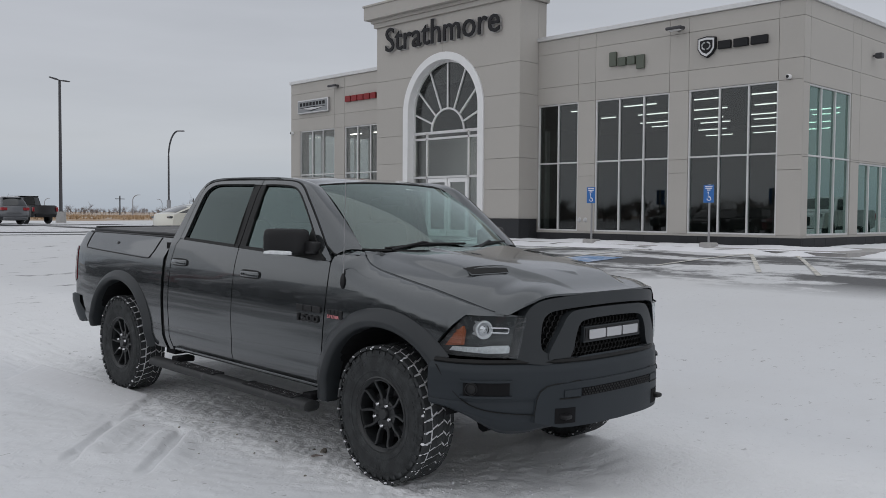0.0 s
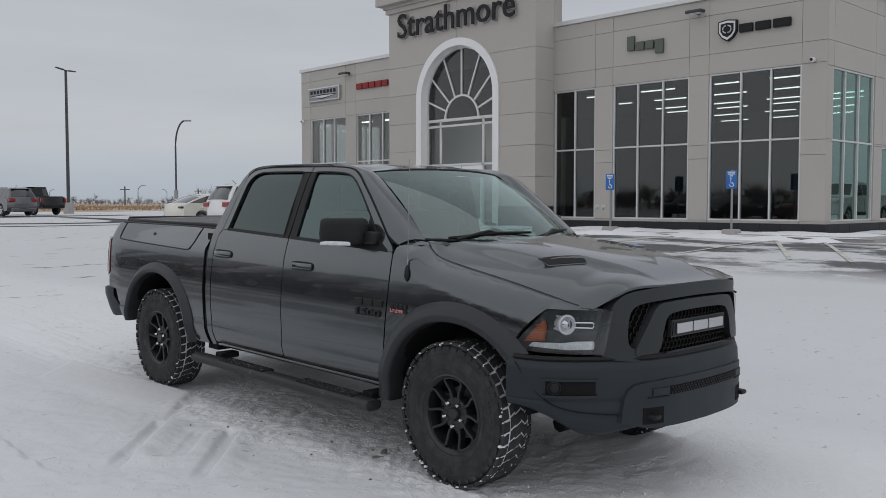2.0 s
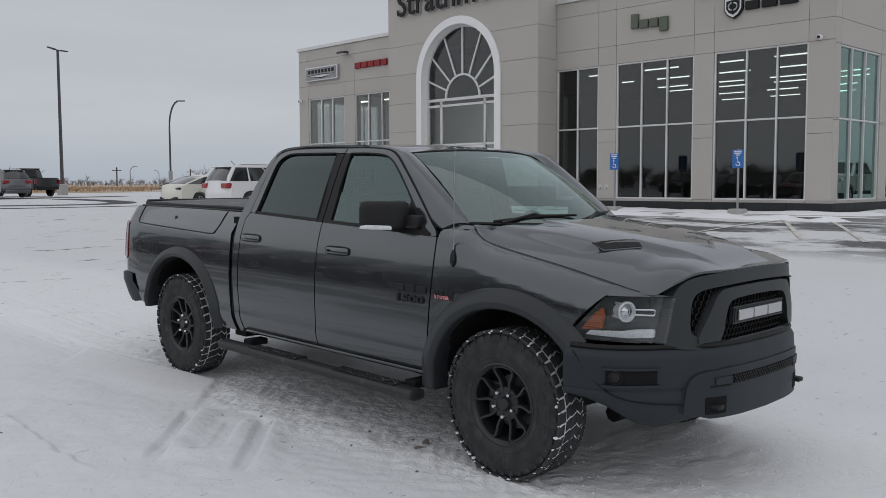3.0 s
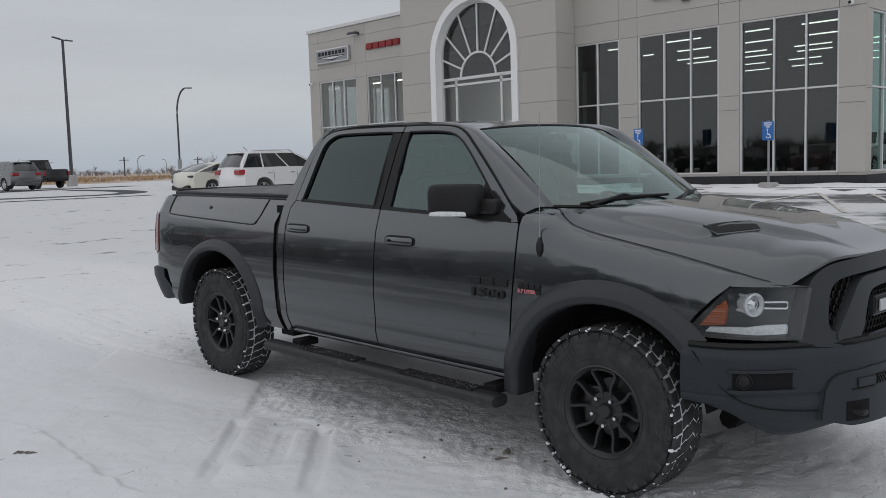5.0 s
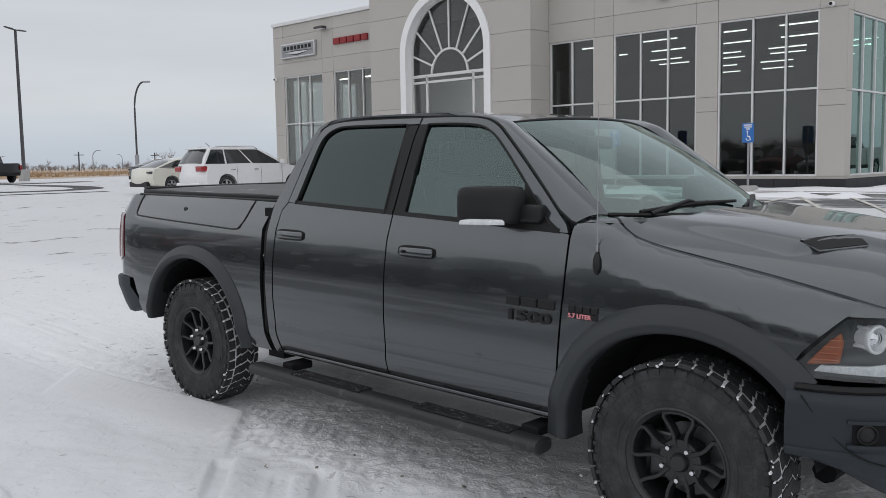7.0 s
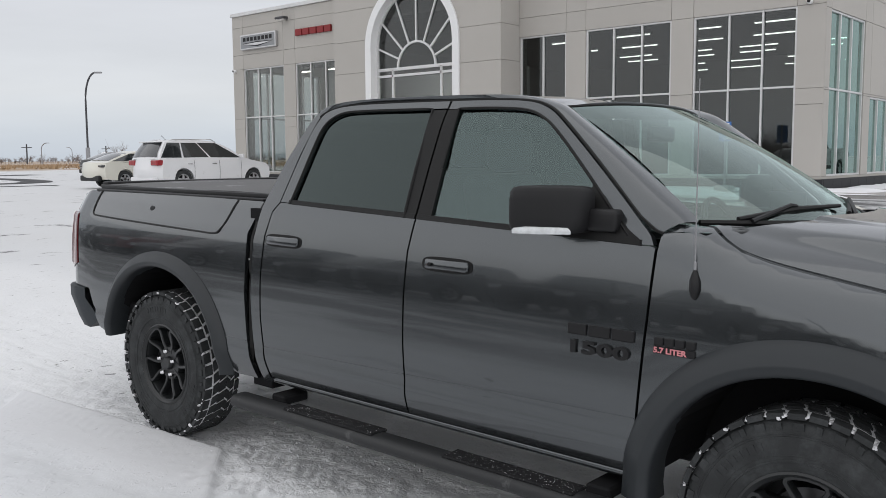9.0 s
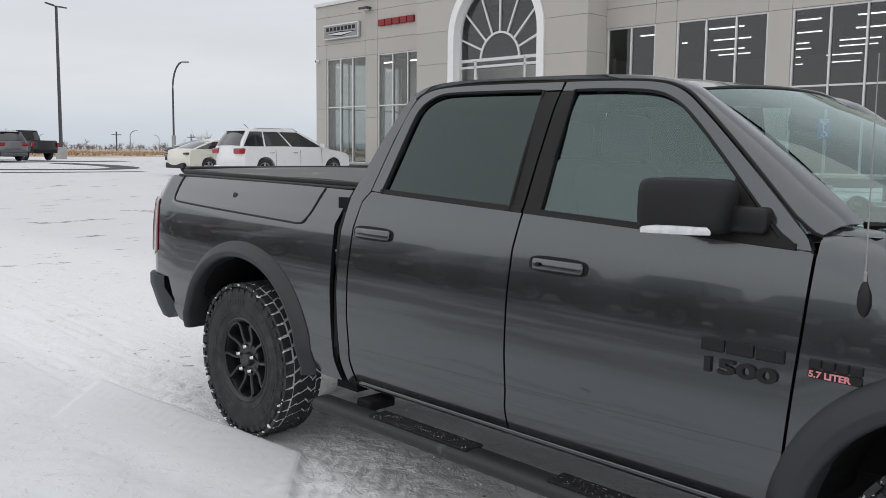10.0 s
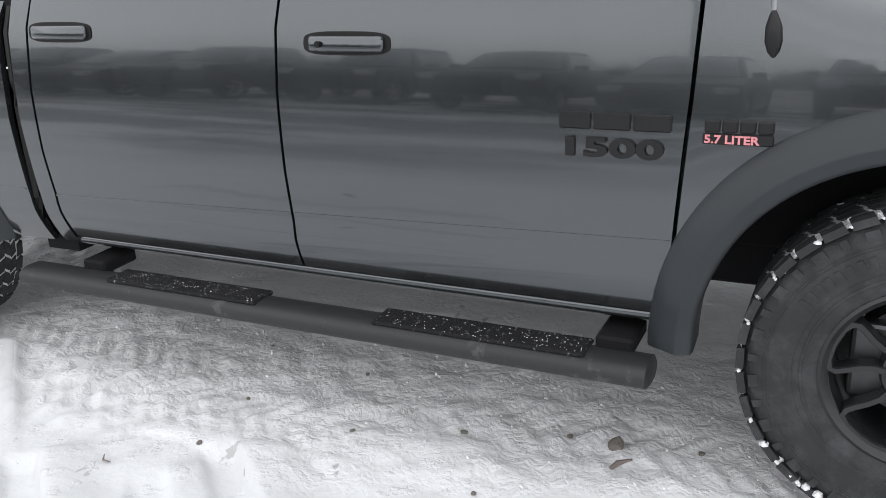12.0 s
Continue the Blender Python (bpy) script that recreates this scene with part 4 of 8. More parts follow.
def wheel_template():
    """An all-terrain tyre on a black ten-spoke rim; the outer side faces -x, the hub is at the origin."""
    w = empty("wheel")
    # the tread is narrower on the inner side
    R = 0.416
    bm = bmesh.new()
    prof = [(0.220, 0.110), (0.225, 0.128), (0.250, 0.138), (0.300, 0.146), (0.350, 0.143), (0.378, 0.132), (R - 0.020, 0.118), (R - 0.014, 0.095)]
    prof = [(r, -o) for r, o in prof] + [(R - 0.013, -0.05), (R - 0.013, 0.0), (R - 0.013, 0.05)] + [(r, o) for r, o in prof[::-1]]
    add_lathe(bm, [(r, o if o < 0 else o * 0.62) for r, o in prof], 72, "x")
    tyre = part("tyre", bm, M_RUBBER, w, "all-terrain tyre with raised sidewall bars", smooth=True, sharp=50)
    bm = bmesh.new()
    add_lathe(bm, [(R - 0.012, -0.128), (R - 0.005, -0.10), (R - 0.0045, -0.05), (R - 0.0045, 0.03), (R - 0.005, 0.06), (R - 0.012, 0.079)], 72, "x")
    part("packed_snow", bm, M_TYRE_SNOW, tyre, "snow packed into the tread grooves", smooth=True)
    # tread: shoulder lugs and three staggered inner rows
    rnd = random.Random(4)
    bm = bmesh.new()

    def lug(a, x0, x1, da, r0, r1, skew=0.0):
        vs = []
        for r in (r0, r1):
            for x, k in ((x0, 0), (x1, 1)):
                for d in (-da, da):
                    an = a + (d if r == r0 else d * 0.9) + (skew if k else 0)
                    vs.append(bm.verts.new((x if x < 0 else x * 0.62, r * math.cos(an), r * math.sin(an))))
        for q in ((0, 1, 3, 2), (4, 6, 7, 5), (0, 4, 5, 1), (2, 3, 7, 6), (0, 2, 6, 4), (1, 5, 7, 3)):
            bm.faces.new([vs[i] for i in q])
    n = 38
    for k in range(n):
        a = 2 * math.pi * k / n
        for sgn in (-1, 1):
            lug(a + (0.09 if sgn > 0 else 0), sgn * 0.136, sgn * (0.088 if k % 2 else 0.094), 0.072, R - 0.020, R - 0.001, 0.02 * sgn)
            lug(a + 0.05 * sgn, sgn * 0.081, sgn * 0.046, 0.073 if k % 2 else 0.066, R - 0.03, R, 0.045 * sgn)
        lug(a + 0.09, -0.043, -0.002, 0.074, R - 0.03, R, -0.05)
        lug(a + 0.02, 0.002, 0.043, 0.074, R - 0.03, R, 0.05)
        # short bars on the sidewall
        for sgn in (-1, 1):
            lug(a + 0.02, sgn * 0.1395, sgn * 0.130, 0.045 if k % 2 else 0.025, 0.362, 0.386)
    part("tread", bm, M_RUBBER, tyre)
    # raised ring and plain bars where the sidewall carries worn lettering
    bm = bmesh.new()
    add_lathe(bm, [(0.262, -0.1405), (0.264, -0.1435), (0.268, -0.1435), (0.270, -0.1415)], 72, "x")
    for r, o in ((0.284, 0.1435), (0.345, 0.1440), (0.352, 0.1432)):
        add_lathe(bm, [(r - 0.002, -o), (r, -o - 0.0014), (r + 0.002, -o)], 72, "x")
    for a0, count in ((0.55, 8), (2.75, 9), (4.6, 5)):
        for k in range(count):
            lug(a0 + 0.082 * k, -0.1470, -0.142, 0.026, 0.300, 0.330)
    part("sidewall_marking", bm, M_RUBBER, tyre)
    # snow crumbs on the shoulder
    bm = bmesh.new()
    for k in range(90):
        a, x = rnd.uniform(0, 2 * math.pi), rnd.choice([-1, 0.62]) * rnd.uniform(0.09, 0.14)
        s = rnd.uniform(0.004, 0.010)
        r = R - rnd.uniform(0.008, 0.022)
        p = Vector((x, r * math.cos(a), r * math.sin(a)))
        bmesh.ops.create_icosphere(bm, subdivisions=1, radius=s, matrix=Matrix.Translation(p) @ Matrix.Diagonal((rnd.uniform(0.7, 2.2), rnd.uniform(0.7, 1.8), 1, 1)))
    # ragged snow caught between the shoulder lugs
    for k in range(n):
        a0 = 2 * math.pi * (k + 0.5) / n
        for _ in range(rnd.choice((0, 3, 5, 6, 7))):
            a, x = a0 + rnd.gauss(0, 0.012), -rnd.uniform(0.086, 0.141)
            r = R - 0.006 - 0.30 * max(0.0, -x - 0.122) - rnd.uniform(0, 0.004)
            s = rnd.uniform(0.004, 0.0085)
            m = Matrix.Translation((x, r * math.cos(a), r * math.sin(a))) @ Matrix.Rotation(a, 4, "X") @ Matrix.Diagonal((rnd.uniform(0.8, 2.0), 0.8, rnd.uniform(0.6, 1.2), 1))
            bmesh.ops.create_icosphere(bm, subdivisions=1, radius=s, matrix=m)
    ob = part("snow_dusting", bm, M_CRUMB, tyre)
    ob["kind"] = "stuff"
    # rim: barrel, dish, flange
    bm = bmesh.new()
    add_lathe(bm, [(0.150, 0.115), (0.205, 0.112), (0.200, 0.0), (0.196, -0.075), (0.206, -0.106), (0.226, -0.118), (0.230, -0.132), (0.222, -0.136), (0.214, -0.128), (0.206, -0.118)], 60, "x")
    rim = part("rim", bm, M_RIM, w, "black alloy rim", smooth=True, sharp=40)
    bm = bmesh.new()
    add_lathe(bm, [(0.0, -0.02), (0.15, -0.02), (0.16, 0.04)], 32, "x")
    part("brake_disc", bm, M_DISC, rim)
    part("brake_caliper", rounded_box((-0.055, 0.06, -0.10), (-0.005, 0.165, 0.10), 0.012, 2), M_DISC, rim)

    def bend(bm, line):
        """A forked spoke along a kinked line of (angle, radius, half width)."""
        pts = [Vector((-0.094 - 0.028 * (r / 0.207) ** 2, r * math.cos(q), r * math.sin(q))) for q, r, _ in line]
        prev = None
        for i, p in enumerate(pts):
            d = (pts[min(i + 1, len(pts) - 1)] - pts[max(i - 1, 0)]).normalized()
            n_ = d.cross(Vector((1, 0, 0))).normalized() * line[i][2]
            row = [bm.verts.new(p + n_ * f + Vector((dx, 0, 0))) for f, dx in ((-1, 0.040), (-1, 0.006), (-0.7, 0.0), (0.7, 0.0), (1, 0.006), (1, 0.040))]
            if prev:
                for j in range(5):
                    bm.faces.new((prev[j], prev[j + 1], row[j + 1], row[j]))
            prev = row
    half_loop = [(0.40, 0.060, 0.015), (0.31, 0.084, 0.0105), (0.255, 0.112, 0.009), (0.285, 0.140, 0.009), (0.335, 0.170, 0.009), (0.350, 0.190, 0.009), (0.315, 0.2035, 0.009), (0.20, 0.2085, 0.0085)]
    for k in range(5):
        a = 2 * math.pi * k / 5 + math.pi / 2
        bm = bmesh.new()
        bend(bm, [(a - q, r, wd) for q, r, wd in half_loop] + [(a, 0.2090, 0.0085)] + [(a + q, r, wd) for q, r, wd in half_loop[::-1]])
        bmesh.ops.recalc_face_normals(bm, faces=bm.faces[:])
        part("spoke", bm, M_RIM, rim)
    bm = bmesh.new()
    add_lathe(bm, [(0.0, -0.118), (0.030, -0.118), (0.036, -0.110), (0.040, -0.094), (0.092, -0.094), (0.098, -0.08), (0.098, -0.03)], 40, "x")
    part("hub", bm, M_RIM, rim, smooth=True, sharp=40)
    for k in range(5):
        a = 2 * math.pi * k / 5 + math.pi / 2 + 0.63
        bm = bmesh.new()
        add_lathe(bm, [(0.0, -0.126), (0.009, -0.125), (0.0135, -0.116), (0.0135, -0.092)], 8, "x", center=(0, 0.070 * math.cos(a), 0.070 * math.sin(a)))
        part("lug_nut", bm, M_CHROME, rim, "bright chrome lug nut")
    return w


truck = tagged(empty("pickup_truck"), "dark grey crew-cab pickup truck on all-terrain tyres, parked on packed snow", "pickup truck")


def spiegel(bm, s):
    """Mirror a mesh built for the -x side onto the side s."""
    if s > 0:
        for v in bm.verts:
            v.co.x = -v.co.x
        bmesh.ops.reverse_faces(bm, faces=bm.faces[:])
    return bm


def belt(y):
    return 1.302 + 0.034 * (y - 0.6)


F_ARCH, R_ARCH, HUB = 0.530, 0.560, 0.412
WB = 3.569


def hood_base(x, y):
    ys = min(max(y, -0.87), 0.42)
    zt, wt = seam_z(ys), seam_w(ys)
    q = min(1.0, abs(x) / wt)
    return zt + (hood_mid(y) - zt) * (1 - q ** (3.6 + 4.4 * sstep(-0.60, -0.88, y)))


def hood_z(x, y):
    """The hood with its raised middle: broad behind the slanting vents, two fading creases ahead of them."""
    ax = abs(x)
    back = sstep(0.0, 0.055, y + 0.380 + 0.612 * (0.60 - ax))
    wide = sstep(0.70, 0.58, ax) * back * (1 - 0.6 * sstep(-0.1, 0.35, y))
    narrow = sstep(0.425, 0.375, ax + 0.12 * sstep(-0.5, -0.9, y)) * sstep(-0.93, -0.58, y)
    return hood_base(x, y) + 0.031 * max(wide, narrow)


hood_mid = spl([-0.96, -0.90, -0.75, -0.40, 0.15, 0.40], [1.182, 1.196, 1.234, 1.298, 1.362, 1.385])


def hood_front(x):
    return -0.954 + 0.204 * (min(abs(x), 0.80) / 0.776) ** 3.7


def cowl_y(x):
    return 0.13 + 0.34 * (abs(x) / 0.80) ** 2.2


def build_sides():
    for s in (-1, 1):
        fender = [(0.592, 0.475), (0.575, 0.75), (0.552, 1.05), (0.538, 1.30), (0.545, 1.345), (0.525, 1.372), (0.42, 1.362)]
        fender += [(y, seam_z(y) - 0.004) for y in (0.36, 0.30, 0.20, 0.10, 0.0, -0.15, -0.30, -0.45, -0.60, -0.755)]
        fender += [(-0.66, 1.076), (-0.585, 1.066), (-0.52, 1.0), (-0.455, 0.93), (-0.425, 0.882), (-0.455, 0.828), (-0.49, 0.812)]
        fender += [p for p in arc(0, HUB, F_ARCH + 0.03, 140, 7)] + [(0.575, 0.475)]
        skin("fender", fender, M_PAINT, truck, s, fine_y=(-0.62, -0.68, -0.72))
        d1 = [(0.602, 0.502), (0.585, 0.75), (0.562, 1.05), (0.549, 1.295)] + [(y, belt(y)) for y in (0.56, 0.9, 1.25, 1.655)] + [(1.682, 1.20), (1.690, 1.02), (1.688, 0.80), (1.672, 0.502)]
        door_f = skin("front_door", d1, M_PAINT, truck, s)
        d2 = [(1.681, 0.502), (1.697, 0.80), (1.699, 1.02), (1.691, 1.20), (1.664, belt(1.66))] + [(y, belt(y)) for y in (2.0, 2.3, 2.56)]
        d2 += [(2.606, 1.32), (2.645, 1.20), (2.662, 1.0), (2.660, 0.80), (2.640, 0.62), (2.605, 0.502)]
        door_r = skin("rear_door", d2, M_PAINT, truck, s)
        # cab corner strip behind the rear door, up into the rear pillar
        corner = [(2.612, 0.470), (2.650, 0.62), (2.669, 0.80), (2.671, 1.0), (2.654, 1.20), (2.609, 1.325), (2.569, belt(2.56)), (2.505, 1.60), (2.430, 1.792), (2.448, 1.812), (2.490, 1.76), (2.60, 1.56), (2.685, 1.36), (2.735, 1.18), (2.742, 0.90), (2.725, 0.66), (2.680, 0.47)]
        skin("cab_corner", corner, M_PAINT, truck, s, out=0.001)
        # door frames round the windows
        f1 = [(0.556, belt(0.56) + 0.004), (0.585, 1.355), (0.83, 1.575), (1.02, 1.735), (1.10, 1.79), (1.20, 1.822), (1.40, 1.832), (1.620, 1.834), (1.622, 1.800), (1.40, 1.797), (1.21, 1.787), (1.125, 1.757), (1.045, 1.705), (0.85, 1.525), (0.655, belt(0.65) + 0.030), (0.66, belt(0.65) + 0.004)]
        skin("window_frame", ease(f1[:8]) + ease(f1[8:15]) + f1[15:], M_PAINT, door_f, s, out=0.002, rim=0.03)
        f2 = [(1.632, 1.834), (1.90, 1.836), (2.26, 1.834), (2.395, 1.812), (2.440, 1.76), (2.498, 1.60), (2.560, belt(2.56) + 0.004), (2.485, belt(2.485) + 0.004), (2.462, 1.45), (2.410, 1.66), (2.378, 1.745), (2.31, 1.790), (2.22, 1.803), (1.632, 1.803)]
        skin("window_frame", ease(f2[:7]) + ease(f2[7:]), M_PAINT, door_r, s, out=0.002, rim=0.03)
        p1 = [(1.578, belt(1.578) + 0.004), (1.572, 1.55), (1.562, 1.797), (1.625, 1.797), (1.645, 1.55), (1.656, belt(1.655) + 0.004)]
        skin("pillar_trim", p1, M_SEAL, door_f, s, out=0.001, label="gloss black pillar cover")
        p2 = [(1.667, belt(1.667) + 0.004), (1.655, 1.55), (1.634, 1.797), (1.716, 1.797), (1.725, 1.55), (1.730, belt(1.73) + 0.004)]
        skin("pillar_trim", p2, M_SEAL, door_r, s, out=0.001, label="gloss black pillar cover")
        g1 = [(0.66, belt(0.66)), (0.655, belt(0.65) + 0.030), (0.85, 1.527), (1.045, 1.708), (1.125, 1.760), (1.21, 1.79), (1.40, 1.80), (1.564, 1.80), (1.574, 1.55), (1.580, belt(1.58))]
        g1 = g1[:1] + ease(g1[1:8]) + g1[8:]
        p = skin("front_window", g1, M_CABGLASS, door_f, s, out=-0.012, rim=0.0, label="green-tinted side window")
        p.visible_shadow = False
        g2 = [(1.728, belt(1.73)), (1.723, 1.55), (1.714, 1.803), (2.22, 1.806), (2.31, 1.793), (2.381, 1.748), (2.413, 1.66), (2.465, 1.45), (2.488, belt(2.488))]
        g2 = g2[:2] + ease(g2[2:])
        p = skin("rear_window", g2, M_PRIVACY, door_r, s, out=-0.012, rim=0.0, label="dark privacy glass")
        p.visible_shadow = False
        # belt seals
        skin("belt_seal", [(0.60, belt(0.6) - 0.001), (1.655, belt(1.655) - 0.001), (1.655, belt(1.655) + 0.020), (0.60, belt(0.6) + 0.020)], M_SEAL, door_f, s, out=0.004, rim=0.01)
        skin("belt_seal", [(1.667, belt(1.667) - 0.001), (2.50, belt(2.5) - 0.001), (2.50, belt(2.5) + 0.018), (1.667, belt(1.667) + 0.020)], M_SEAL, door_r, s, out=0.004, rim=0.01)
        # thin black window surrounds
        for door, pts in ((door_f, g1), (door_r, g2)):
            bm = bmesh.new()
            ring = [Vector((s * (side_w(y, z) + 0.003), y, z)) for y, z in pts]
            add_tube(bm, ring[1:-1] if door is door_f else ring, 0.006, 5)
            part("window_seal", bm, M_SEAL, door)
        # lower body crease
        for door, y0, y1 in ((door_f, 0.592, 1.676), (door_r, 1.690, 2.645)):
            bm = bmesh.new()
            add_tube(bm, [(s * (side_w(y, 0.665) + 0.0), y, 0.700 - 0.025 * (y - 0.6)) for y in np.linspace(y0, y1, 14)], 0.0035, 5)
            part("crease", bm, M_PAINT, door)
        for door, hy, hz in ((door_f, 1.462, 1.160), (door_r, 2.505, 1.186)):
            w0 = side_w(hy, hz)
            ring = [(hy + 0.134 * c * abs(c) ** -0.45 if abs(c) > 1e-6 else hy, hz + 0.031 * q * abs(q) ** -0.45 if abs(q) > 1e-6 else hz) for c, q in ((math.cos(a), math.sin(a)) for a in (2 * math.pi * k / 28 for k in range(28)))]
            # black plate on the door skin, its colour standing for the recess shade
            skin("handle_recess", ring, M_SEAL, door, s, out=0.003, rim=0.004, label="dark plate for the shaded recess behind the handle")
            bm = rounded_box((-0.012, -0.118, -0.021), (0.016, 0.112, 0.021), 0.011, 3)
            for v in bm.verts:
                v.co.x = s * (side_w(hy, hz + v.co.z) + 0.016 + v.co.x - 0.030 * (v.co.y / 0.12) ** 2 * 0.45)
                v.co.y, v.co.z = hy + v.co.y, hz + v.co.z
            bmesh.ops.recalc_face_normals(bm, faces=bm.faces[:])
            h = part("door_handle", bm, M_PAINT, door, "body-coloured pull handle", smooth=True)
            if door is door_f:
                bm = bmesh.new()
                add_lathe(bm, [(0.0, -0.005), (0.008, -0.005), (0.009, 0.0)], 12, "x", center=(s * (w0 + 0.026), hy + 0.075, hz))
                part("lock", bm, M_SEAL, h)
        # bed side with the wheel arch, storage lid, tail lamp
        bed = [(2.735, 0.470), (2.780, 0.66), (2.796, 0.90), (2.790, 1.20), (2.770, 1.362), (3.2, 1.366), (3.9, 1.366), (4.50, 1.366), (4.59, 1.345), (4.635, 1.27), (4.645, 1.24), (4.515, 1.228), (4.492, 0.905), (4.620, 0.860), (4.615, 0.78), (4.36, 0.765), (4.30, 0.60), (4.27, 0.53), (4.17, 0.49)]
        bed += arc(WB, HUB + 0.01, R_ARCH + 0.03, 7, 173) + [(2.90, 0.465)]
        bed = [(y + 0.03 * sstep(4.2, 4.4, y), z) for y, z in bed]
        bedside = skin("bed_side", bed, M_PAINT, truck, s, fine_y=(4.44, 4.47, 4.53, 4.57, 4.62))
        lid = [(2.982, 1.362), (2.998, 1.27), (3.024, 1.206), (3.064, 1.187), (3.2, 1.190), (4.33, 1.219), (4.365, 1.228), (4.385, 1.250), (4.392, 1.362)]
        bm = bmesh.new()
        add_tube(bm, [(s * (side_w(y, z) + 0.001), y, z) for y, z in ease(lid)], 0.0055, 6)
        part("lid_seam", bm, M_SEAL, bedside)
        bm = bmesh.new()
        add_lathe(bm, [(0.0, -0.006), (0.013, -0.006), (0.018, -0.002), (0.018, 0.004)], 16, "x", center=(s * side_w(3.74, 1.285), 3.74, 1.285))
        part("lid_lock", bm, M_RIM, bedside, "small round black lid lock")
        bm = bmesh.new()
        add_tube(bm, [(s * (side_w(y, 0.655) + 0.0), y, 0.66) for y in np.linspace(2.79, 3.00, 5)], 0.0035, 5)
        part("crease", bm, M_PAINT, bedside)
        tail = [(4.519, 1.222), (4.60, 1.230), (4.664, 1.226), (4.674, 1.08), (4.668, 0.90), (4.62, 0.868), (4.498, 0.912)]
        tail = [(y + 0.03, z) for y, z in tail]
        skin("tail_lamp", tail, M_TAIL, truck, s, out=0.006, rim=0.03, step=0.02, label="red tail lamp")
        # flares over both arches, with turned-in lips
        for c, r, nm, a0, a1 in ((0.0, F_ARCH, "front_flare", 141, 0), (WB, R_ARCH, "rear_flare", 176, 9)):
            bm = bmesh.new()
            prev = None
            for k in range(41):
                a = a0 + (a1 - a0) * k / 40
                dc, ds = math.cos(radians(a)), math.sin(radians(a))
                flat = 1.0 + 0.022 * math.sin(radians(2 * a)) ** 2
                row = []
                wid = 0.114 if nm == "front_flare" else 0.084
                for dr, ox in ((wid, -0.004), (wid - 0.006, 0.010), (wid * 0.62, 0.030), (wid * 0.36, 0.044), (wid * 0.30, 0.046), (0.012, 0.042), (0.0, 0.034), (-0.004, 0.012), (0.002, -0.10)):
                    y, z = c + (r + dr) * dc * flat, HUB + (r + dr) * ds * flat
                    row.append(bm.verts.new((s * (side_w(y, max(z, 0.5)) + ox), y, z)))
                if prev:
                    for i in range(len(row) - 1):
                        bm.faces.new((prev[i], prev[i + 1], row[i + 1], row[i]))
                prev = row
            bmesh.ops.recalc_face_normals(bm, faces=bm.faces[:])
            part(nm, bm, M_FLARE, truck, "charcoal plastic wheel-arch flare", smooth=True, sharp=50)
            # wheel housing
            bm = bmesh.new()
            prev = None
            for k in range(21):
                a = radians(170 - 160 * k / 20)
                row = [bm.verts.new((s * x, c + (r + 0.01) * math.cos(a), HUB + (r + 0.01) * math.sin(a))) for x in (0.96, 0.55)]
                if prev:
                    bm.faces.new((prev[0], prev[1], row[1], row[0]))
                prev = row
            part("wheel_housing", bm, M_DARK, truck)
        # rocker and step bar
        part("rocker", rounded_box((s * 0.90, 0.58, 0.466), (s * 0.972, 2.62, 0.500), 0.014, 3), M_PAINT, truck, smooth=True)
        bm = bmesh.new()
        prev = None
        ys = [0.612, 0.620, 0.645] + list(np.linspace(0.7, 2.68, 12)) + [2.76, 2.788, 2.795]
        for y in ys:
            k = 0.72 if y in (0.612, 2.795) else 1.0
            row = [bm.verts.new((s * (1.048 + 0.064 * k * math.copysign(abs(math.cos(a)) ** 0.7, math.cos(a))), y, 0.366 + 0.034 * k * math.copysign(abs(math.sin(a)) ** 0.8, math.sin(a)))) for a in (2 * math.pi * i / 20 for i in range(20))]
            if prev:
                for i in range(20):
                    bm.faces.new((prev[i], prev[(i + 1) % 20], row[(i + 1) % 20], row[i]))
            else:
                bm.faces.new(row)
            prev = row
        bm.faces.new(prev)
        bmesh.ops.recalc_face_normals(bm, faces=bm.faces[:])
        bar = part("step_bar", bm, M_STEP, truck, "black oval side step bar", smooth=True, sharp=45)
        for y0, y1 in ((0.78, 1.40), (1.80, 2.40)):
            bm = rounded_box((s * 0.985, y0, 0.392), (s * 1.092, y1, 0.4065), 0.006, 1)
            pad = part("step_pad", bm, M_GRIT, bar, "snow-dusted grip pad")
            rnd = random.Random(int(y0 * 100))
            bm = bmesh.new()
            for _ in range(110):
                m = Matrix.Translation((s * rnd.uniform(0.99, 1.088), rnd.uniform(y0 + 0.01, y1 - 0.01), 0.4068)) @ Matrix.Rotation(rnd.uniform(0, 3.1), 4, "Z") @ Matrix.Diagonal((rnd.uniform(0.7, 2.4), 1, 0.5, 1))
                bmesh.ops.create_icosphere(bm, subdivisions=1, radius=rnd.uniform(0.0008, 0.0017), matrix=m)
            part("snow_flecks", bm, M_CRUMB, pad)["kind"] = "stuff"
        for y in (0.72, 2.52):
            bm = bmesh.new()
            add_box(bm, (s * 0.86, y - 0.05, 0.385), (s * 1.02, y + 0.05, 0.43), 0.008)
            add_box(bm, (s * 0.97, y - 0.045, 0.34), (s * 1.01, y + 0.045, 0.41), 0.008)
            part("step_bracket", bm, M_DARK, bar)
        # mud flap corner piece behind the front wheel
        part("splash_guard", poly_solid([(0.535, 0.40), (0.60, 0.40), (0.60, 0.50), (0.545, 0.50)], s * 0.86, s * 0.985), M_FLARE, truck)
        # mirror
        plan = [(0.950, 0.795), (1.020, 0.798), (1.075, 0.822), (1.125, 0.880), (1.160, 0.950), (1.176, 1.000), (1.168, 1.022), (1.10, 1.030), (0.98, 1.010), (0.946, 0.98), (0.940, 0.88)]
        cxm, cym = 1.05, 0.91
        bm = bmesh.new()
        prev = None
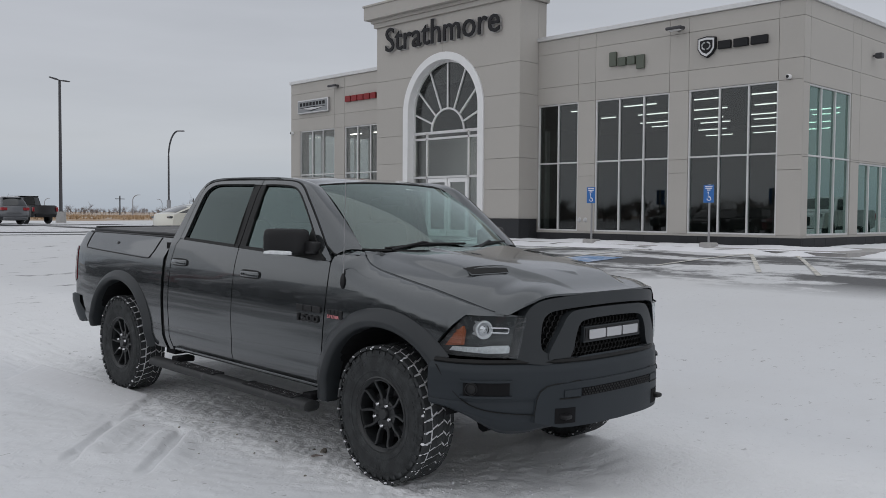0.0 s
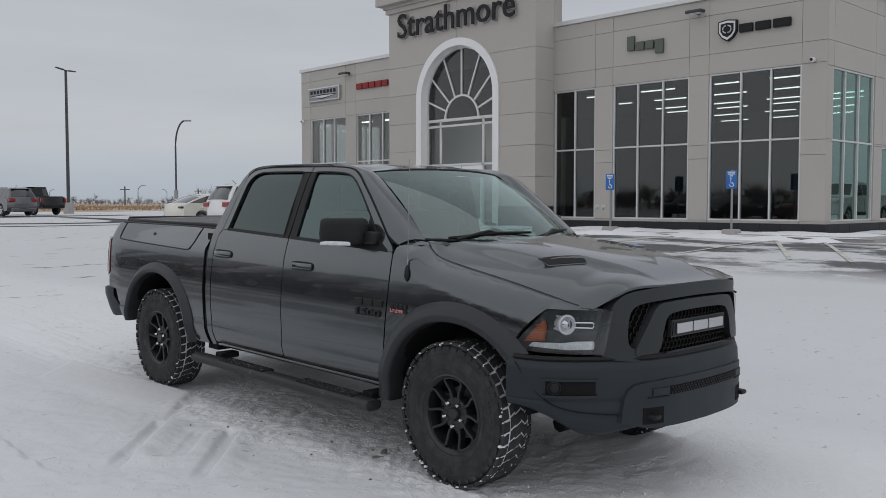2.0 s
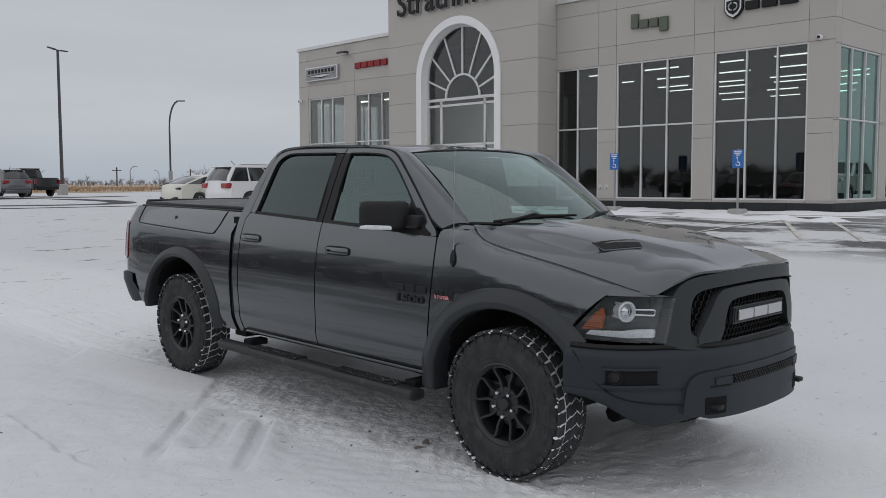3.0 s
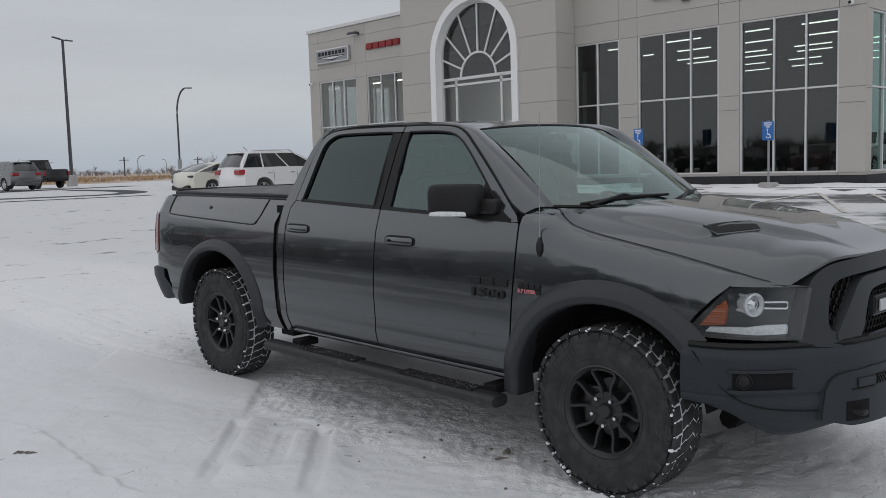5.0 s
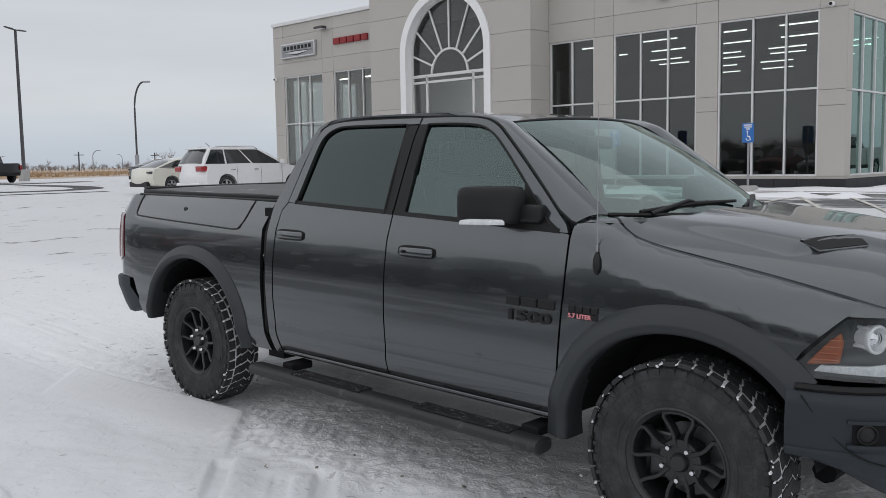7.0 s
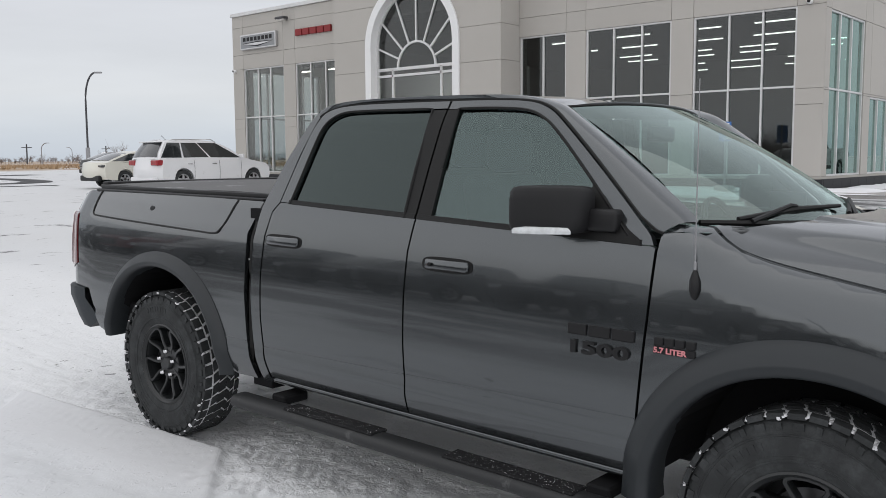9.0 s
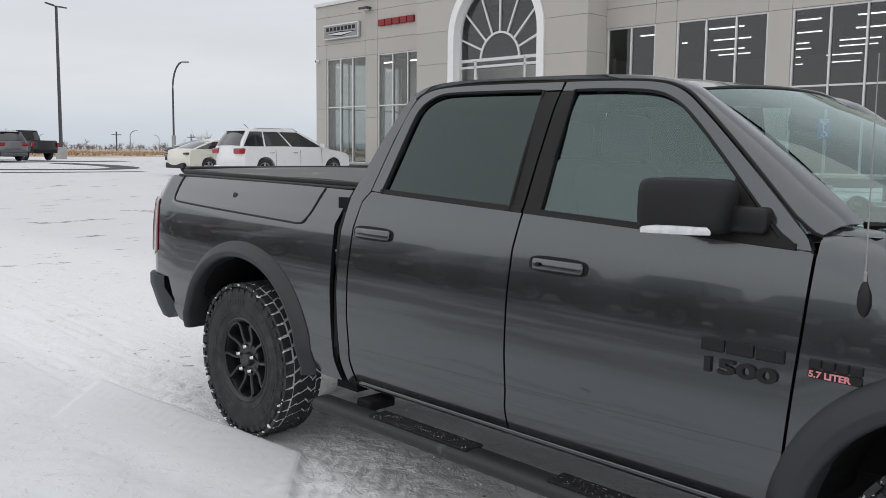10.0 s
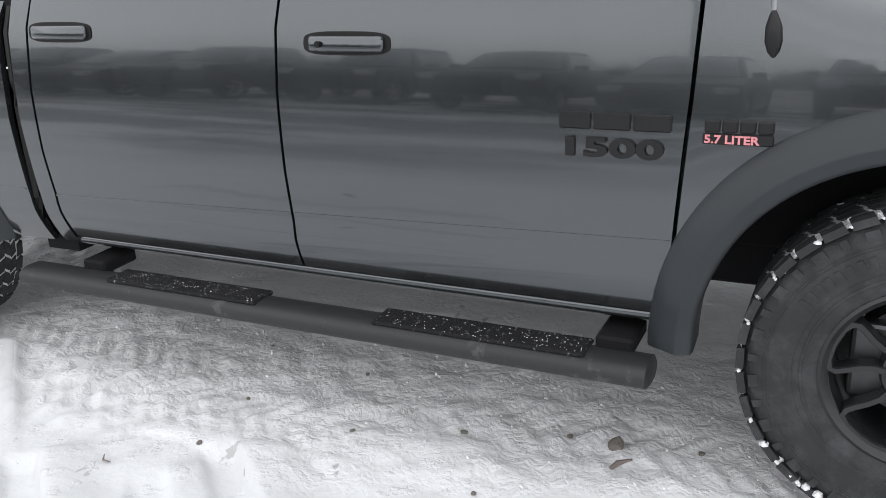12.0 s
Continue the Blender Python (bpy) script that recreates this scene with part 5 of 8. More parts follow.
        for z, k in ((1.334, 0.80), (1.338, 0.92), (1.352, 0.985), (1.385, 1.0), (1.455, 0.995), (1.482, 0.965), (1.495, 0.90), (1.500, 0.78)):
            row = [bm.verts.new((-(cxm + (x - cxm) * k), cym + (y - cym) * k, z)) for x, y in plan]
            if prev:
                for i in range(len(row)):
                    bm.faces.new((prev[i], prev[(i + 1) % len(row)], row[(i + 1) % len(row)], row[i]))
            else:
                bm.faces.new(row)
            prev = row
        bm.faces.new(prev)
        bmesh.ops.recalc_face_normals(bm, faces=bm.faces[:])
        mirror = part("side_mirror", spiegel(bm, s), M_BLACK, truck, "large black side mirror on an arm", smooth=True, sharp=60)
        bm = rounded_box((-0.990, 0.690, 1.340), (-0.885, 0.830, 1.420), 0.018, 3)
        part("arm", spiegel(bm, s), M_BLACK, mirror, smooth=True)
        bm = rounded_box((-0.925, 0.66, 1.330), (-0.885, 0.84, 1.425), 0.014, 2)
        part("mount", spiegel(bm, s), M_BLACK, mirror, smooth=True)
        skin("sail_panel", [(0.600, belt(0.60) + 0.002), (0.612, 1.325), (0.655, 1.352), (0.835, 1.512), (0.842, belt(0.84) + 0.002)], M_SEAL, mirror, s, out=0.006, rim=0.012)
        bm = bmesh.new()
        prev = None
        for x, y, g in ((1.078, 0.818, 0.5), (1.085, 0.824, 0.9), (1.131, 0.876, 1.0), (1.167, 0.948, 1.0), (1.181, 0.992, 0.7), (1.178, 1.002, 0.3)):
            o = Vector((0.75, -0.66, 0)) * 0.006
            row = [bm.verts.new((-(x + q * o.x), y + q * o.y, z)) for q, z in ((-1.5, 1.331), (0.6, 1.334), (1.0, 1.342), (0.4, 1.335 + 0.022 * g), (-1.5, 1.337 + 0.022 * g))]
            if prev:
                for i in range(4):
                    bm.faces.new((prev[i], prev[i + 1], row[i + 1], row[i]))
            prev = row
        bmesh.ops.recalc_face_normals(bm, faces=bm.faces[:])
        part("turn_signal", spiegel(bm, s), M_LED, mirror, "clear turn-signal strip", smooth=True)
        bm = poly_solid([(-1.15, 1.36), (-0.97, 1.36), (-0.97, 1.475), (-1.15, 1.475)], 1.020, 1.030, "y")
        part("mirror_glass", spiegel(bm, s), M_CHROME, mirror)


build_sides()


def build_top():
    # hood with a raised middle, two vents
    def hood(u, v):
        x = (2 * u - 1)
        y = -0.93 + v * 1.33
        for _ in range(2):
            wt = seam_w(min(max(y, -0.87), 0.42)) - 0.004
            xx = x * wt
            y = hood_front(xx) + v * (cowl_y(xx) - hood_front(xx))
        wt = seam_w(min(max(y, -0.87), 0.42)) - 0.004
        return (x * wt, y, hood_z(x * wt, y) + 0.003)
    h = part("hood", grid_mesh(hood, 110, 80, (0, 0, -0.012)), M_PAINT, truck, "broad hood with a raised middle and two vents", smooth=True, sharp=40)
    for s in (-1, 1):
        def vent(u, v):
            x, y = 0.392 + 0.215 * u, -0.512 + 0.128 * u + 0.070 * v
            return (s * x, y, hood_base(x, y - 0.070 * v) + 0.012 + 0.036 * v)
        part("hood_vent", grid_mesh(vent, 8, 6, (0, 0, -0.02)), M_SEAL, h, "black mesh hood vent")
        bm = bmesh.new()
        add_tube(bm, [Vector(vent(u, v)) - Vector((0, 0, 0.004)) for u, v in ((0, 1), (0, 0), (1, 0), (1, 1), (0, 1))], 0.006, 6)
        part("vent_rim", bm, M_PAINT, h)

    # windshield
    def shield(u, v):
        x = 2 * u - 1
        bx, tx = 0.735 * x, 0.615 * x
        by, ty = cowl_y(bx) + 0.05 + 0.03 * x * x, 1.045 + 0.080 * x * x
        bz, tz = 1.362 + 0.012 * x * x, 1.826 - 0.024 * abs(x) ** 2.2
        k = v
        return (bx + (tx - bx) * k, by + (ty - by) * k, bz + (tz - bz) * k + 0.034 * math.sin(math.pi * k))
    p = part("windshield", grid_mesh(shield, 24, 16), M_SHIELD, truck, "raked windshield with a green tint", smooth=True)
    p.visible_shadow = False
    bm = bmesh.new()
    add_tube(bm, [shield(u, 0) for u in np.linspace(0, 1, 20)], 0.012, 6)
    part("shield_seal", bm, M_SEAL, truck)
    bm = bmesh.new()
    add_tube(bm, [shield(u, 1) for u in np.linspace(0, 1, 20)], 0.006, 6)
    part("shield_seal", bm, M_SEAL, truck)

    # cowl between hood and glass
    def cowl(u, v):
        x = (2 * u - 1) * 0.80
        y0 = cowl_y(x) - 0.03
        return (x, y0 + 0.16 * v, 1.335 + 0.02 * (1 - (x / 0.8) ** 2) + 0.01 * v)
    part("cowl", grid_mesh(cowl, 16, 4), M_BLACK, truck)

    # roof skin
    def roof_edge(y):
        return side_w(y, 1.838) - 0.012

    def roof(u, v):
        x = 2 * u - 1
        yf = 1.048 + 0.080 * x * x
        y = yf + v * (2.475 - yf)
        w = (0.615 + (roof_edge(1.3) - 0.004 - 0.615) * sstep(0, 0.22, v)) - 0.02 * sstep(0.85, 1, v)
        zc = 1.830 + 0.018 * sstep(0.0, 0.20, v) + 0.020 * math.sin(math.pi * min(1, v * 0.9 + 0.08)) - 0.055 * sstep(0.8, 1.0, v)
        ze = 1.804 + 0.036 * sstep(0, 0.25, v) - 0.045 * sstep(0.80, 1, v)
        z = zc - (zc - ze) * abs(x) ** 3.0
        z += 0.006 * math.cos(x * 14) * sstep(0.1, 0.3, v) * (1 - abs(x) ** 4)
        return (x * w, y, z)
    part("roof", grid_mesh(roof, 44, 26, (0, 0, -0.02)), M_PAINT, truck, "painted cab roof", smooth=True, sharp=45)

    # pillars and roof rails between the door frames and the glass and roof
    for s in (-1, 1):
        low = [(0.545, 1.348), (0.578, 1.362), (0.82, 1.583), (1.01, 1.743), (1.09, 1.798), (1.195, 1.830), (1.40, 1.840), (1.80, 1.843), (2.26, 1.842), (2.40, 1.815), (2.440, 1.785)]
        hi = [(0.735, 0.49, 1.374), (0.728, 0.535, 1.418), (0.682, 0.80, 1.612), (0.640, 1.03, 1.756), (0.622, 1.115, 1.804), (0.660, 1.25, 1.826), (0.735, 1.45, 1.842), (0.745, 1.80, 1.846), (0.745, 2.20, 1.843), (0.735, 2.38, 1.828), (0.728, 2.465, 1.806)]
        low, hi = ease(low), ease(hi)
        bm = bmesh.new()
        prev = None
        for (y, z), h in zip(low, hi):
            a, b = Vector((side_w(y, z) + 0.001, y, z)), Vector(h)
            n = Vector((0.6, -0.25 if y < 1.1 else 0, 0.7)).normalized()
            row = []
            for k in range(6):
                t = k / 5
                q = a.lerp(b, t) + n * 0.022 * math.sin(math.pi * t)
                row.append(bm.verts.new((s * q.x, q.y, q.z)))
            if prev:
                for i in range(5):
                    bm.faces.new((prev[i], prev[i + 1], row[i + 1], row[i]))
            prev = row
        bmesh.ops.recalc_face_normals(bm, faces=bm.faces[:])
        part("roof_rail", bm, M_PAINT, truck, smooth=True, sharp=50)
        bm = bmesh.new()
        add_tube(bm, [(s * (side_w(y, z) + 0.001), y, z - 0.004) for y, z in low[:-1]], 0.006, 5)
        part("drip_seal", bm, M_SEAL, truck)
    # cab back wall with the rear glass
    bm = bmesh.new()
    back = [(2.70, 0.55), (2.735, 1.0), (2.70, 1.34), (2.60, 1.56), (2.49, 1.77), (2.47, 1.815)]
    prev = None
    for y, z in back:
        w = side_w(2.6, min(z, 1.84)) - 0.012
        row = [bm.verts.new((x * w, y, z)) for x in (-1, -0.5, 0, 0.5, 1)]
        if prev:
            for i in range(4):
                bm.faces.new((prev[i], prev[i + 1], row[i + 1], row[i]))
        prev = row
    part("cab_back", bm, M_PAINT, truck, smooth=True)


build_top()


def build_front():
    def face_y(x, z):
        return -0.957 + 0.168 * (abs(x) / 0.70) ** 3.7 + 0.10 * max(0.0, z - 0.95) ** 1.2 + 0.02 * (z - 0.95)

    def fm(off):
        return lambda x, z: (x, face_y(x, z) + off, z)
    # grille surround as two C-shaped halves joined in the middle
    out_l = [(0, 1.183), (-0.30, 1.180), (-0.52, 1.165), (-0.605, 1.138), (-0.655, 1.080), (-0.674, 1.0), (-0.692, 0.88), (-0.700, 0.798), (-0.30, 0.792), (0, 0.790)]
    in_l = [(0, 0.818), (-0.34, 0.824), (-0.555, 0.856), (-0.585, 0.90), (-0.575, 1.02), (-0.548, 1.075), (-0.48, 1.100), (-0.25, 1.112), (0, 1.115)]
    for k in (1, -1):
        pts = [(k * x, z) for x, z in ease(out_l) + ease(in_l)]
        skin("grille_surround", pts, M_FLARE, truck, fmap=fm(-0.028), shift=(0, 0.06, 0), rim=0.06, step=0.06, label="broad charcoal grille surround")
    # inner badge frame
    o = [(-0.40, 1.085), (-0.30, 1.098), (0, 1.102), (0.30, 1.098), (0.40, 1.085), (0.475, 0.98), (0.545, 0.86), (0.540, 0.826)]
    i_ = [(0.40, 0.834), (0.370, 0.88), (0.365, 0.93), (0.330, 1.015), (0.27, 1.040), (0, 1.046), (-0.27, 1.040), (-0.330, 1.015), (-0.365, 0.93), (-0.370, 0.88), (-0.40, 0.834)]
    skin("badge_frame", ease([(-0.540, 0.826), (-0.545, 0.86), (-0.475, 0.98)] + o) + ease(i_), M_FLARE, truck, fmap=fm(-0.036), shift=(0, 0.05, 0), rim=0.05, step=0.06, label="charcoal inner grille frame")
    # honeycomb mesh
    bm = bmesh.new()
    r = 0.021
    for j in range(11):
        for i in range(-19, 20):
            cx, cz = i * r * 1.75 + (r * 0.875 if j % 2 else 0), 0.83 + j * r * 1.5
            if abs(cx) > 0.575:
                continue
            ring = [[bm.verts.new((cx + q * r * math.sin(a), face_y(cx, cz) + d, cz + q * r * math.cos(a))) for a in (math.pi * k / 3 for k in range(6))] for q, d in ((1.0, 0.004), (0.74, 0.0), (0.70, 0.02))]
            for a, b in zip(ring, ring[1:]):
                for k in range(6):
                    bm.faces.new((a[k], a[(k + 1) % 6], b[(k + 1) % 6], b[k]))
    part("grille_mesh", bm, M_SEAL, truck, "black honeycomb grille")
    part("grille_back", grid_mesh(lambda u, v: ((2 * u - 1) * 0.60, face_y((2 * u - 1) * 0.6, 1) + 0.03, 0.80 + 0.33 * v), 12, 2), M_DARK, truck)
    part("badge_rim", poly_solid([(-0.292, 0.905), (0.292, 0.905), (0.286, 0.995), (-0.286, 0.995)], -0.984, -0.960, "y"), M_FLARE, truck, "thin charcoal rim round the badge plate")
    part("badge_bar", poly_solid([(-0.282, 0.913), (0.282, 0.913), (0.276, 0.987), (-0.276, 0.987)], -0.988, -0.960, "y"), M_BLACK, truck, "black badge plate")
    # the maker's mark as plain silver blocks
    for k, (a, b) in enumerate(((-0.250, -0.090), (-0.076, 0.076), (0.090, 0.250))):
        part("badge_block", rounded_box((a, -1.000, 0.922), (b, -0.988, 0.978), 0.006, 2), M_SILVER, truck)

    # bumper: swept section along a plan curve
    bw = spl([0, 0.12, 0.25, 0.40, 0.55, 0.70, 0.82, 0.92, 1.0], [0, 0.24, 0.44, 0.585, 0.72, 0.84, 0.93, 0.985, 1.010])
    by = spl([0, 0.12, 0.25, 0.40, 0.55, 0.70, 0.82, 0.92, 1.0], [-1.030, -1.022, -0.988, -0.915, -0.835, -0.752, -0.655, -0.542, -0.43])
    prof = [(0.10, 0.800), (0.055, 0.812), (0.018, 0.800), (0.0, 0.770), (-0.006, 0.700), (0.0, 0.610), (0.008, 0.595), (0.004, 0.560), (0.012, 0.500), (0.045, 0.455), (0.10, 0.430), (0.20, 0.425)]

    def bump(u, v):
        t = 2 * u - 1
        s, k = (1 if t >= 0 else -1), abs(t)
        i = v * (len(prof) - 1)
        a = min(int(i), len(prof) - 2)
        ins = prof[a][0] + (prof[a + 1][0] - prof[a][0]) * (i - a)
        z = prof[a][1] + (prof[a + 1][1] - prof[a][1]) * (i - a)
        z_low = 0.43 - 0.035 * sstep(0.25, 0.5, k) + 0.15 * sstep(0.55, 1.0, k)
        if z < 0.60:
            z = 0.60 - (0.60 - z) * (0.60 - z_low) / 0.17
        x, y = bw(k), by(k)
        e = 0.01
        tx, ty = bw(min(1, k + e)) - bw(max(0, k - e)), by(min(1, k + e)) - by(max(0, k - e))
        n = Vector((-ty, tx, 0)).normalized()
        return (s * (x + n.x * ins * (1 if n.x < 0 else -1)), y + abs(n.y) * ins, z)
    bumper = part("front_bumper", grid_mesh(bump, 72, 44), M_BUMPER, truck, "charcoal plastic-clad front bumper", smooth=True, sharp=45)

    def on(k, z, d):
        s, q = (1 if k >= 0 else -1), abs(k)
        e = 0.01
        tx, ty = bw(min(1, q + e)) - bw(max(0, q - e)), by(min(1, q + e)) - by(max(0, q - e))
        n = Vector((-ty, tx, 0)).normalized()
        if n.y > 0:
            n = -n
        return Vector((s * (bw(q) + n.x * d), by(q) + n.y * d, z))

    def plate(name, k0, k1, z0, z1, d0, d1, m, label="", nx=6, slant=0.0):
        bm = bmesh.new()
        rows = []
        for d in (d0, d1):
            rows.append([[bm.verts.new(on(k0 + (k1 - k0) * i / nx, z + slant * i / nx, d)) for i in range(nx + 1)] for z in (z0, z1)])
        for a, b in ((rows[1][0], rows[1][1]), (rows[0][0], rows[1][0]), (rows[0][1], rows[1][1])):
            for i in range(nx):
                bm.faces.new((a[i], a[i + 1], b[i + 1], b[i]))
        for i in (0, nx):
            bm.faces.new((rows[0][0][i], rows[0][1][i], rows[1][1][i], rows[1][0][i]))
        bmesh.ops.recalc_face_normals(bm, faces=bm.faces[:])
        return part(name, bm, m, bumper, label)
    # proud centre panel with rounded shoulders
    edge = [(-0.440, 0.480), (-0.436, 0.54), (-0.425, 0.61), (-0.405, 0.650), (-0.370, 0.676), (-0.32, 0.688), (-0.2, 0.700)]
    edge = edge + [(-k, z) for k, z in edge[::-1]]
    skin("centre_panel", edge + [(0.30, 0.448), (0.0, 0.444), (-0.30, 0.448)], M_BUMPER, bumper, fmap=lambda k, z: on(k, z, 0.014), shift=(0, 0.05, 0), rim=0.05, step=0.035, label="charcoal lower bumper panel")
    bm = bmesh.new()
    add_tube(bm, [on(k, z + 0.002, 0.007) for k, z in edge], 0.005, 5)
    part("panel_seam", bm, M_SEAL, bumper)
    plate("air_slot", -0.185, 0.185, 0.614, 0.660, -0.03, 0.017, M_DARK, "black mesh air slot", 10)
    for i in range(-13, 14):
        for z in (0.623, 0.637, 0.651):
            c = on((i + (0.5 if z == 0.637 else 0)) * 0.0135, z, 0.018)
            part("mesh_cell", box(c - Vector((0.0085, 0.002, 0.0045)), c + Vector((0.0085, 0.002, 0.0045))), M_SEAL, bumper)
    for s in (-1, 1):
        plate("slot_end", s * 0.190, s * 0.275, 0.618, 0.656, -0.02, 0.021, M_BUMPER)
        plate("slot_lip", s * 0.190, s * 0.300, 0.606, 0.612, -0.02, 0.020, M_SEAL)
        # seam between the upper corner panel and the lower lip
        bm = bmesh.new()
        add_tube(bm, ease([on(s * k, z, 0.002) for k, z in ((0.436, 0.520), (0.60, 0.532), (0.74, 0.552), (0.83, 0.590), (0.90, 0.670), (0.965, 0.790))]), 0.0035, 5)
        part("panel_seam", bm, M_SEAL, bumper)
        # hook pocket: a proud plate coloured black for the shade of a recess
        plate("hook_pocket", s * 0.215, s * 0.325, 0.470, 0.556, -0.03, 0.017, M_DARK, "tow-hook pocket plate, its recess shade coloured black")
        c = on(s * 0.27, 0.51, 0.03)
        part("tow_hook", rounded_box(c + Vector((-0.030, -0.025, -0.014)), c + Vector((0.030, 0.06, 0.014)), 0.012, 2), M_BLACK, bumper, "black tow hook", smooth=True)
        # fog-lamp pocket has no depth either; black colour gives its inner shade
        plate("lamp_pocket", s * 0.585, s * 0.835, 0.632, 0.706, -0.03, 0.009, M_DARK, "fog-lamp pocket plate, its recess shade coloured black", 8)
        plate("pocket_trim", s * 0.57, s * 0.85, 0.706, 0.718, -0.02, 0.020, M_BUMPER, "", 8)
        plate("pocket_trim", s * 0.57, s * 0.85, 0.620, 0.632, -0.02, 0.020, M_BUMPER, "", 8)
        c = on(s * 0.795, 0.670, 0.0)
        d = (on(s * 0.795, 0.670, 0.1) - c).normalized()
        q = d.to_track_quat("X", "Z").to_matrix().to_4x4()
        bm = bmesh.new()
        add_lathe(bm, [(0.0, 0.020), (0.020, 0.018), (0.028, 0.014), (0.032, 0.022), (0.036, 0.018), (0.036, -0.02)], 24, "x")
        bm.transform(Matrix.Translation(c) @ q)
        part("fog_lamp", bm, M_BLACK, bumper, "round fog lamp", smooth=True)
    # shelf of the bumper rising under the grille
    def ramp(u, v):
        x = (2 * u - 1) * (0.50 - 0.07 * v)
        q = abs(2 * u - 1)
        y0, y1 = by_x(abs(x)) + 0.018, face_y(x, 0.86) - 0.034
        return (x, y0 + (y1 - y0) * v, 0.786 + (0.050 * v + 0.012 * math.sin(math.pi * v)) * (1 - q ** 8))
    def by_x(x):
        lo, hi = 0.0, 1.0
        for _ in range(24):
            m_ = (lo + hi) / 2
            lo, hi = (m_, hi) if bw(m_) < x else (lo, m_)
        return by(lo)
    part("bumper_shelf", grid_mesh(ramp, 30, 8, (0, 0, -0.03)), M_BUMPER, bumper, "charcoal shelf under the grille", smooth=True, sharp=50)
    # dark gap under the hood and headlamps
    bm = bmesh.new()
    add_tube(bm, [on(k, 0.812, -0.03) for k in np.linspace(-0.98, 0.98, 40)], 0.016, 6)
    part("bumper_gap", bm, M_SEAL, truck)

    # headlamps
    for s in (-1, 1):
        shape = [(-0.432, 0.880), (-0.50, 0.958), (-0.590, 1.058), (-0.66, 1.066), (-0.757, 1.070), (-0.862, 1.062), (-0.850, 0.935), (-0.838, 0.838), (-0.70, 0.836), (-0.52, 0.838), (-0.455, 0.846)]

        def lw(y, z):
            return plan_w(y) - 0.012 - 0.10 * max(0.0, z - 0.95) ** 1.3
        lamp = part("headlamp", bmesh.new(), M_BLACK, truck, "headlamp with chrome projector and amber side reflector")
        skin("housing", shape, M_LAMPCASE, lamp, s, fmap=lambda y, z: (s * (lw(y, z) - 0.055), y + 0.030, z), shift=(-s * 0.03, 0, 0), rim=0.03, step=0.04)
        p = skin("lens", shape, M_CLEAR, lamp, s, fmap=lambda y, z: (s * lw(y, z), y, z), shift=(-s * 0.055, 0.03, 0), rim=0.05, step=0.04, fine_y=(-0.82, -0.78, -0.74), label="clear lamp lens")
        p.visible_shadow = False

        def spot(y, z, d):
            return Vector((s * (lw(y, z) + d * 0.75), y - d * 0.66, z))
        c = spot(-0.690, 0.985, -0.040)
        n = Vector((s * 0.40, -0.916, 0)).normalized()
        q = n.to_track_quat("X", "Z").to_matrix().to_4x4()
        bm = bmesh.new()
        add_lathe(bm, [(0.020, -0.085), (0.040, -0.080), (0.043, -0.030), (0.047, -0.028), (0.047, -0.016), (0.051, -0.010), (0.054, 0.0), (0.052, 0.010), (0.043, 0.012), (0.038, 0.004), (0.035, -0.012)], 32, "x")
        bm.transform(Matrix.Translation(c) @ q)
        ring_ob = part("projector", bm, M_BRIGHT, lamp, "round chrome projector", smooth=True, sharp=40)
        bm = bmesh.new()
        add_lathe(bm, [(0.0, 0.010), (0.012, 0.008), (0.024, 0.001), (0.036, -0.012)], 24, "x")
        bm.transform(Matrix.Translation(c) @ q)
        part("projector_lens", bm, M_CHROME, ring_ob, "clear domed projector lens", smooth=True)
        for k in range(4):
            a = radians(35 + 90 * k)
            bm = rounded_box((-0.060, -0.006, 0.040), (-0.004, 0.006, 0.054), 0.003, 1)
            bm.transform(Matrix.Translation(c) @ q @ Matrix.Rotation(a, 4, "X"))
            part("bracket_tab", bm, M_BRIGHT, ring_ob)
        ring = [spot(y, z, -0.03) for y, z in ((-0.725, 0.998), (-0.795, 0.999), (-0.800, 0.995), (-0.800, 0.975), (-0.795, 0.971), (-0.725, 0.972))]
        part("chrome_loop", tube(ring, 0.0045, 6), M_CHROME, lamp)
        am = [(-0.475, 0.885), (-0.53, 0.955), (-0.575, 1.0), (-0.585, 0.965), (-0.575, 0.895)]
        skin("amber_reflector", am, M_AMBER, lamp, s, fmap=lambda y, z: (s * (lw(y, z) - 0.022), y + 0.012, z), shift=(-s * 0.02, 0, 0), rim=0.02, step=0.03, label="amber side reflector")
        for k in range(4):
            z = 0.905 + 0.024 * k
            part("amber_rib", tube([spot(-0.50 - 0.016 * k, z, -0.018), spot(-0.578, z, -0.018)], 0.004, 5), M_AMBER, lamp)
        led = [(-0.50, 0.860), (-0.52, 0.882), (-0.66, 0.886), (-0.72, 0.898), (-0.785, 0.902), (-0.792, 0.890), (-0.790, 0.860), (-0.70, 0.853)]
        skin("light_strip", led, M_LED, lamp, s, fmap=lambda y, z: (s * (lw(y, z) - 0.026), y + 0.014, z), shift=(-s * 0.02, 0, 0), rim=0.02, step=0.04, label="clear daytime light strip")
        for k in range(10):
            y = -0.535 - 0.0245 * k
            part("light_cell", tube([spot(y, 0.862, -0.028), spot(y - 0.004, 0.880, -0.028)], 0.006, 5), M_LED, lamp)


build_front()


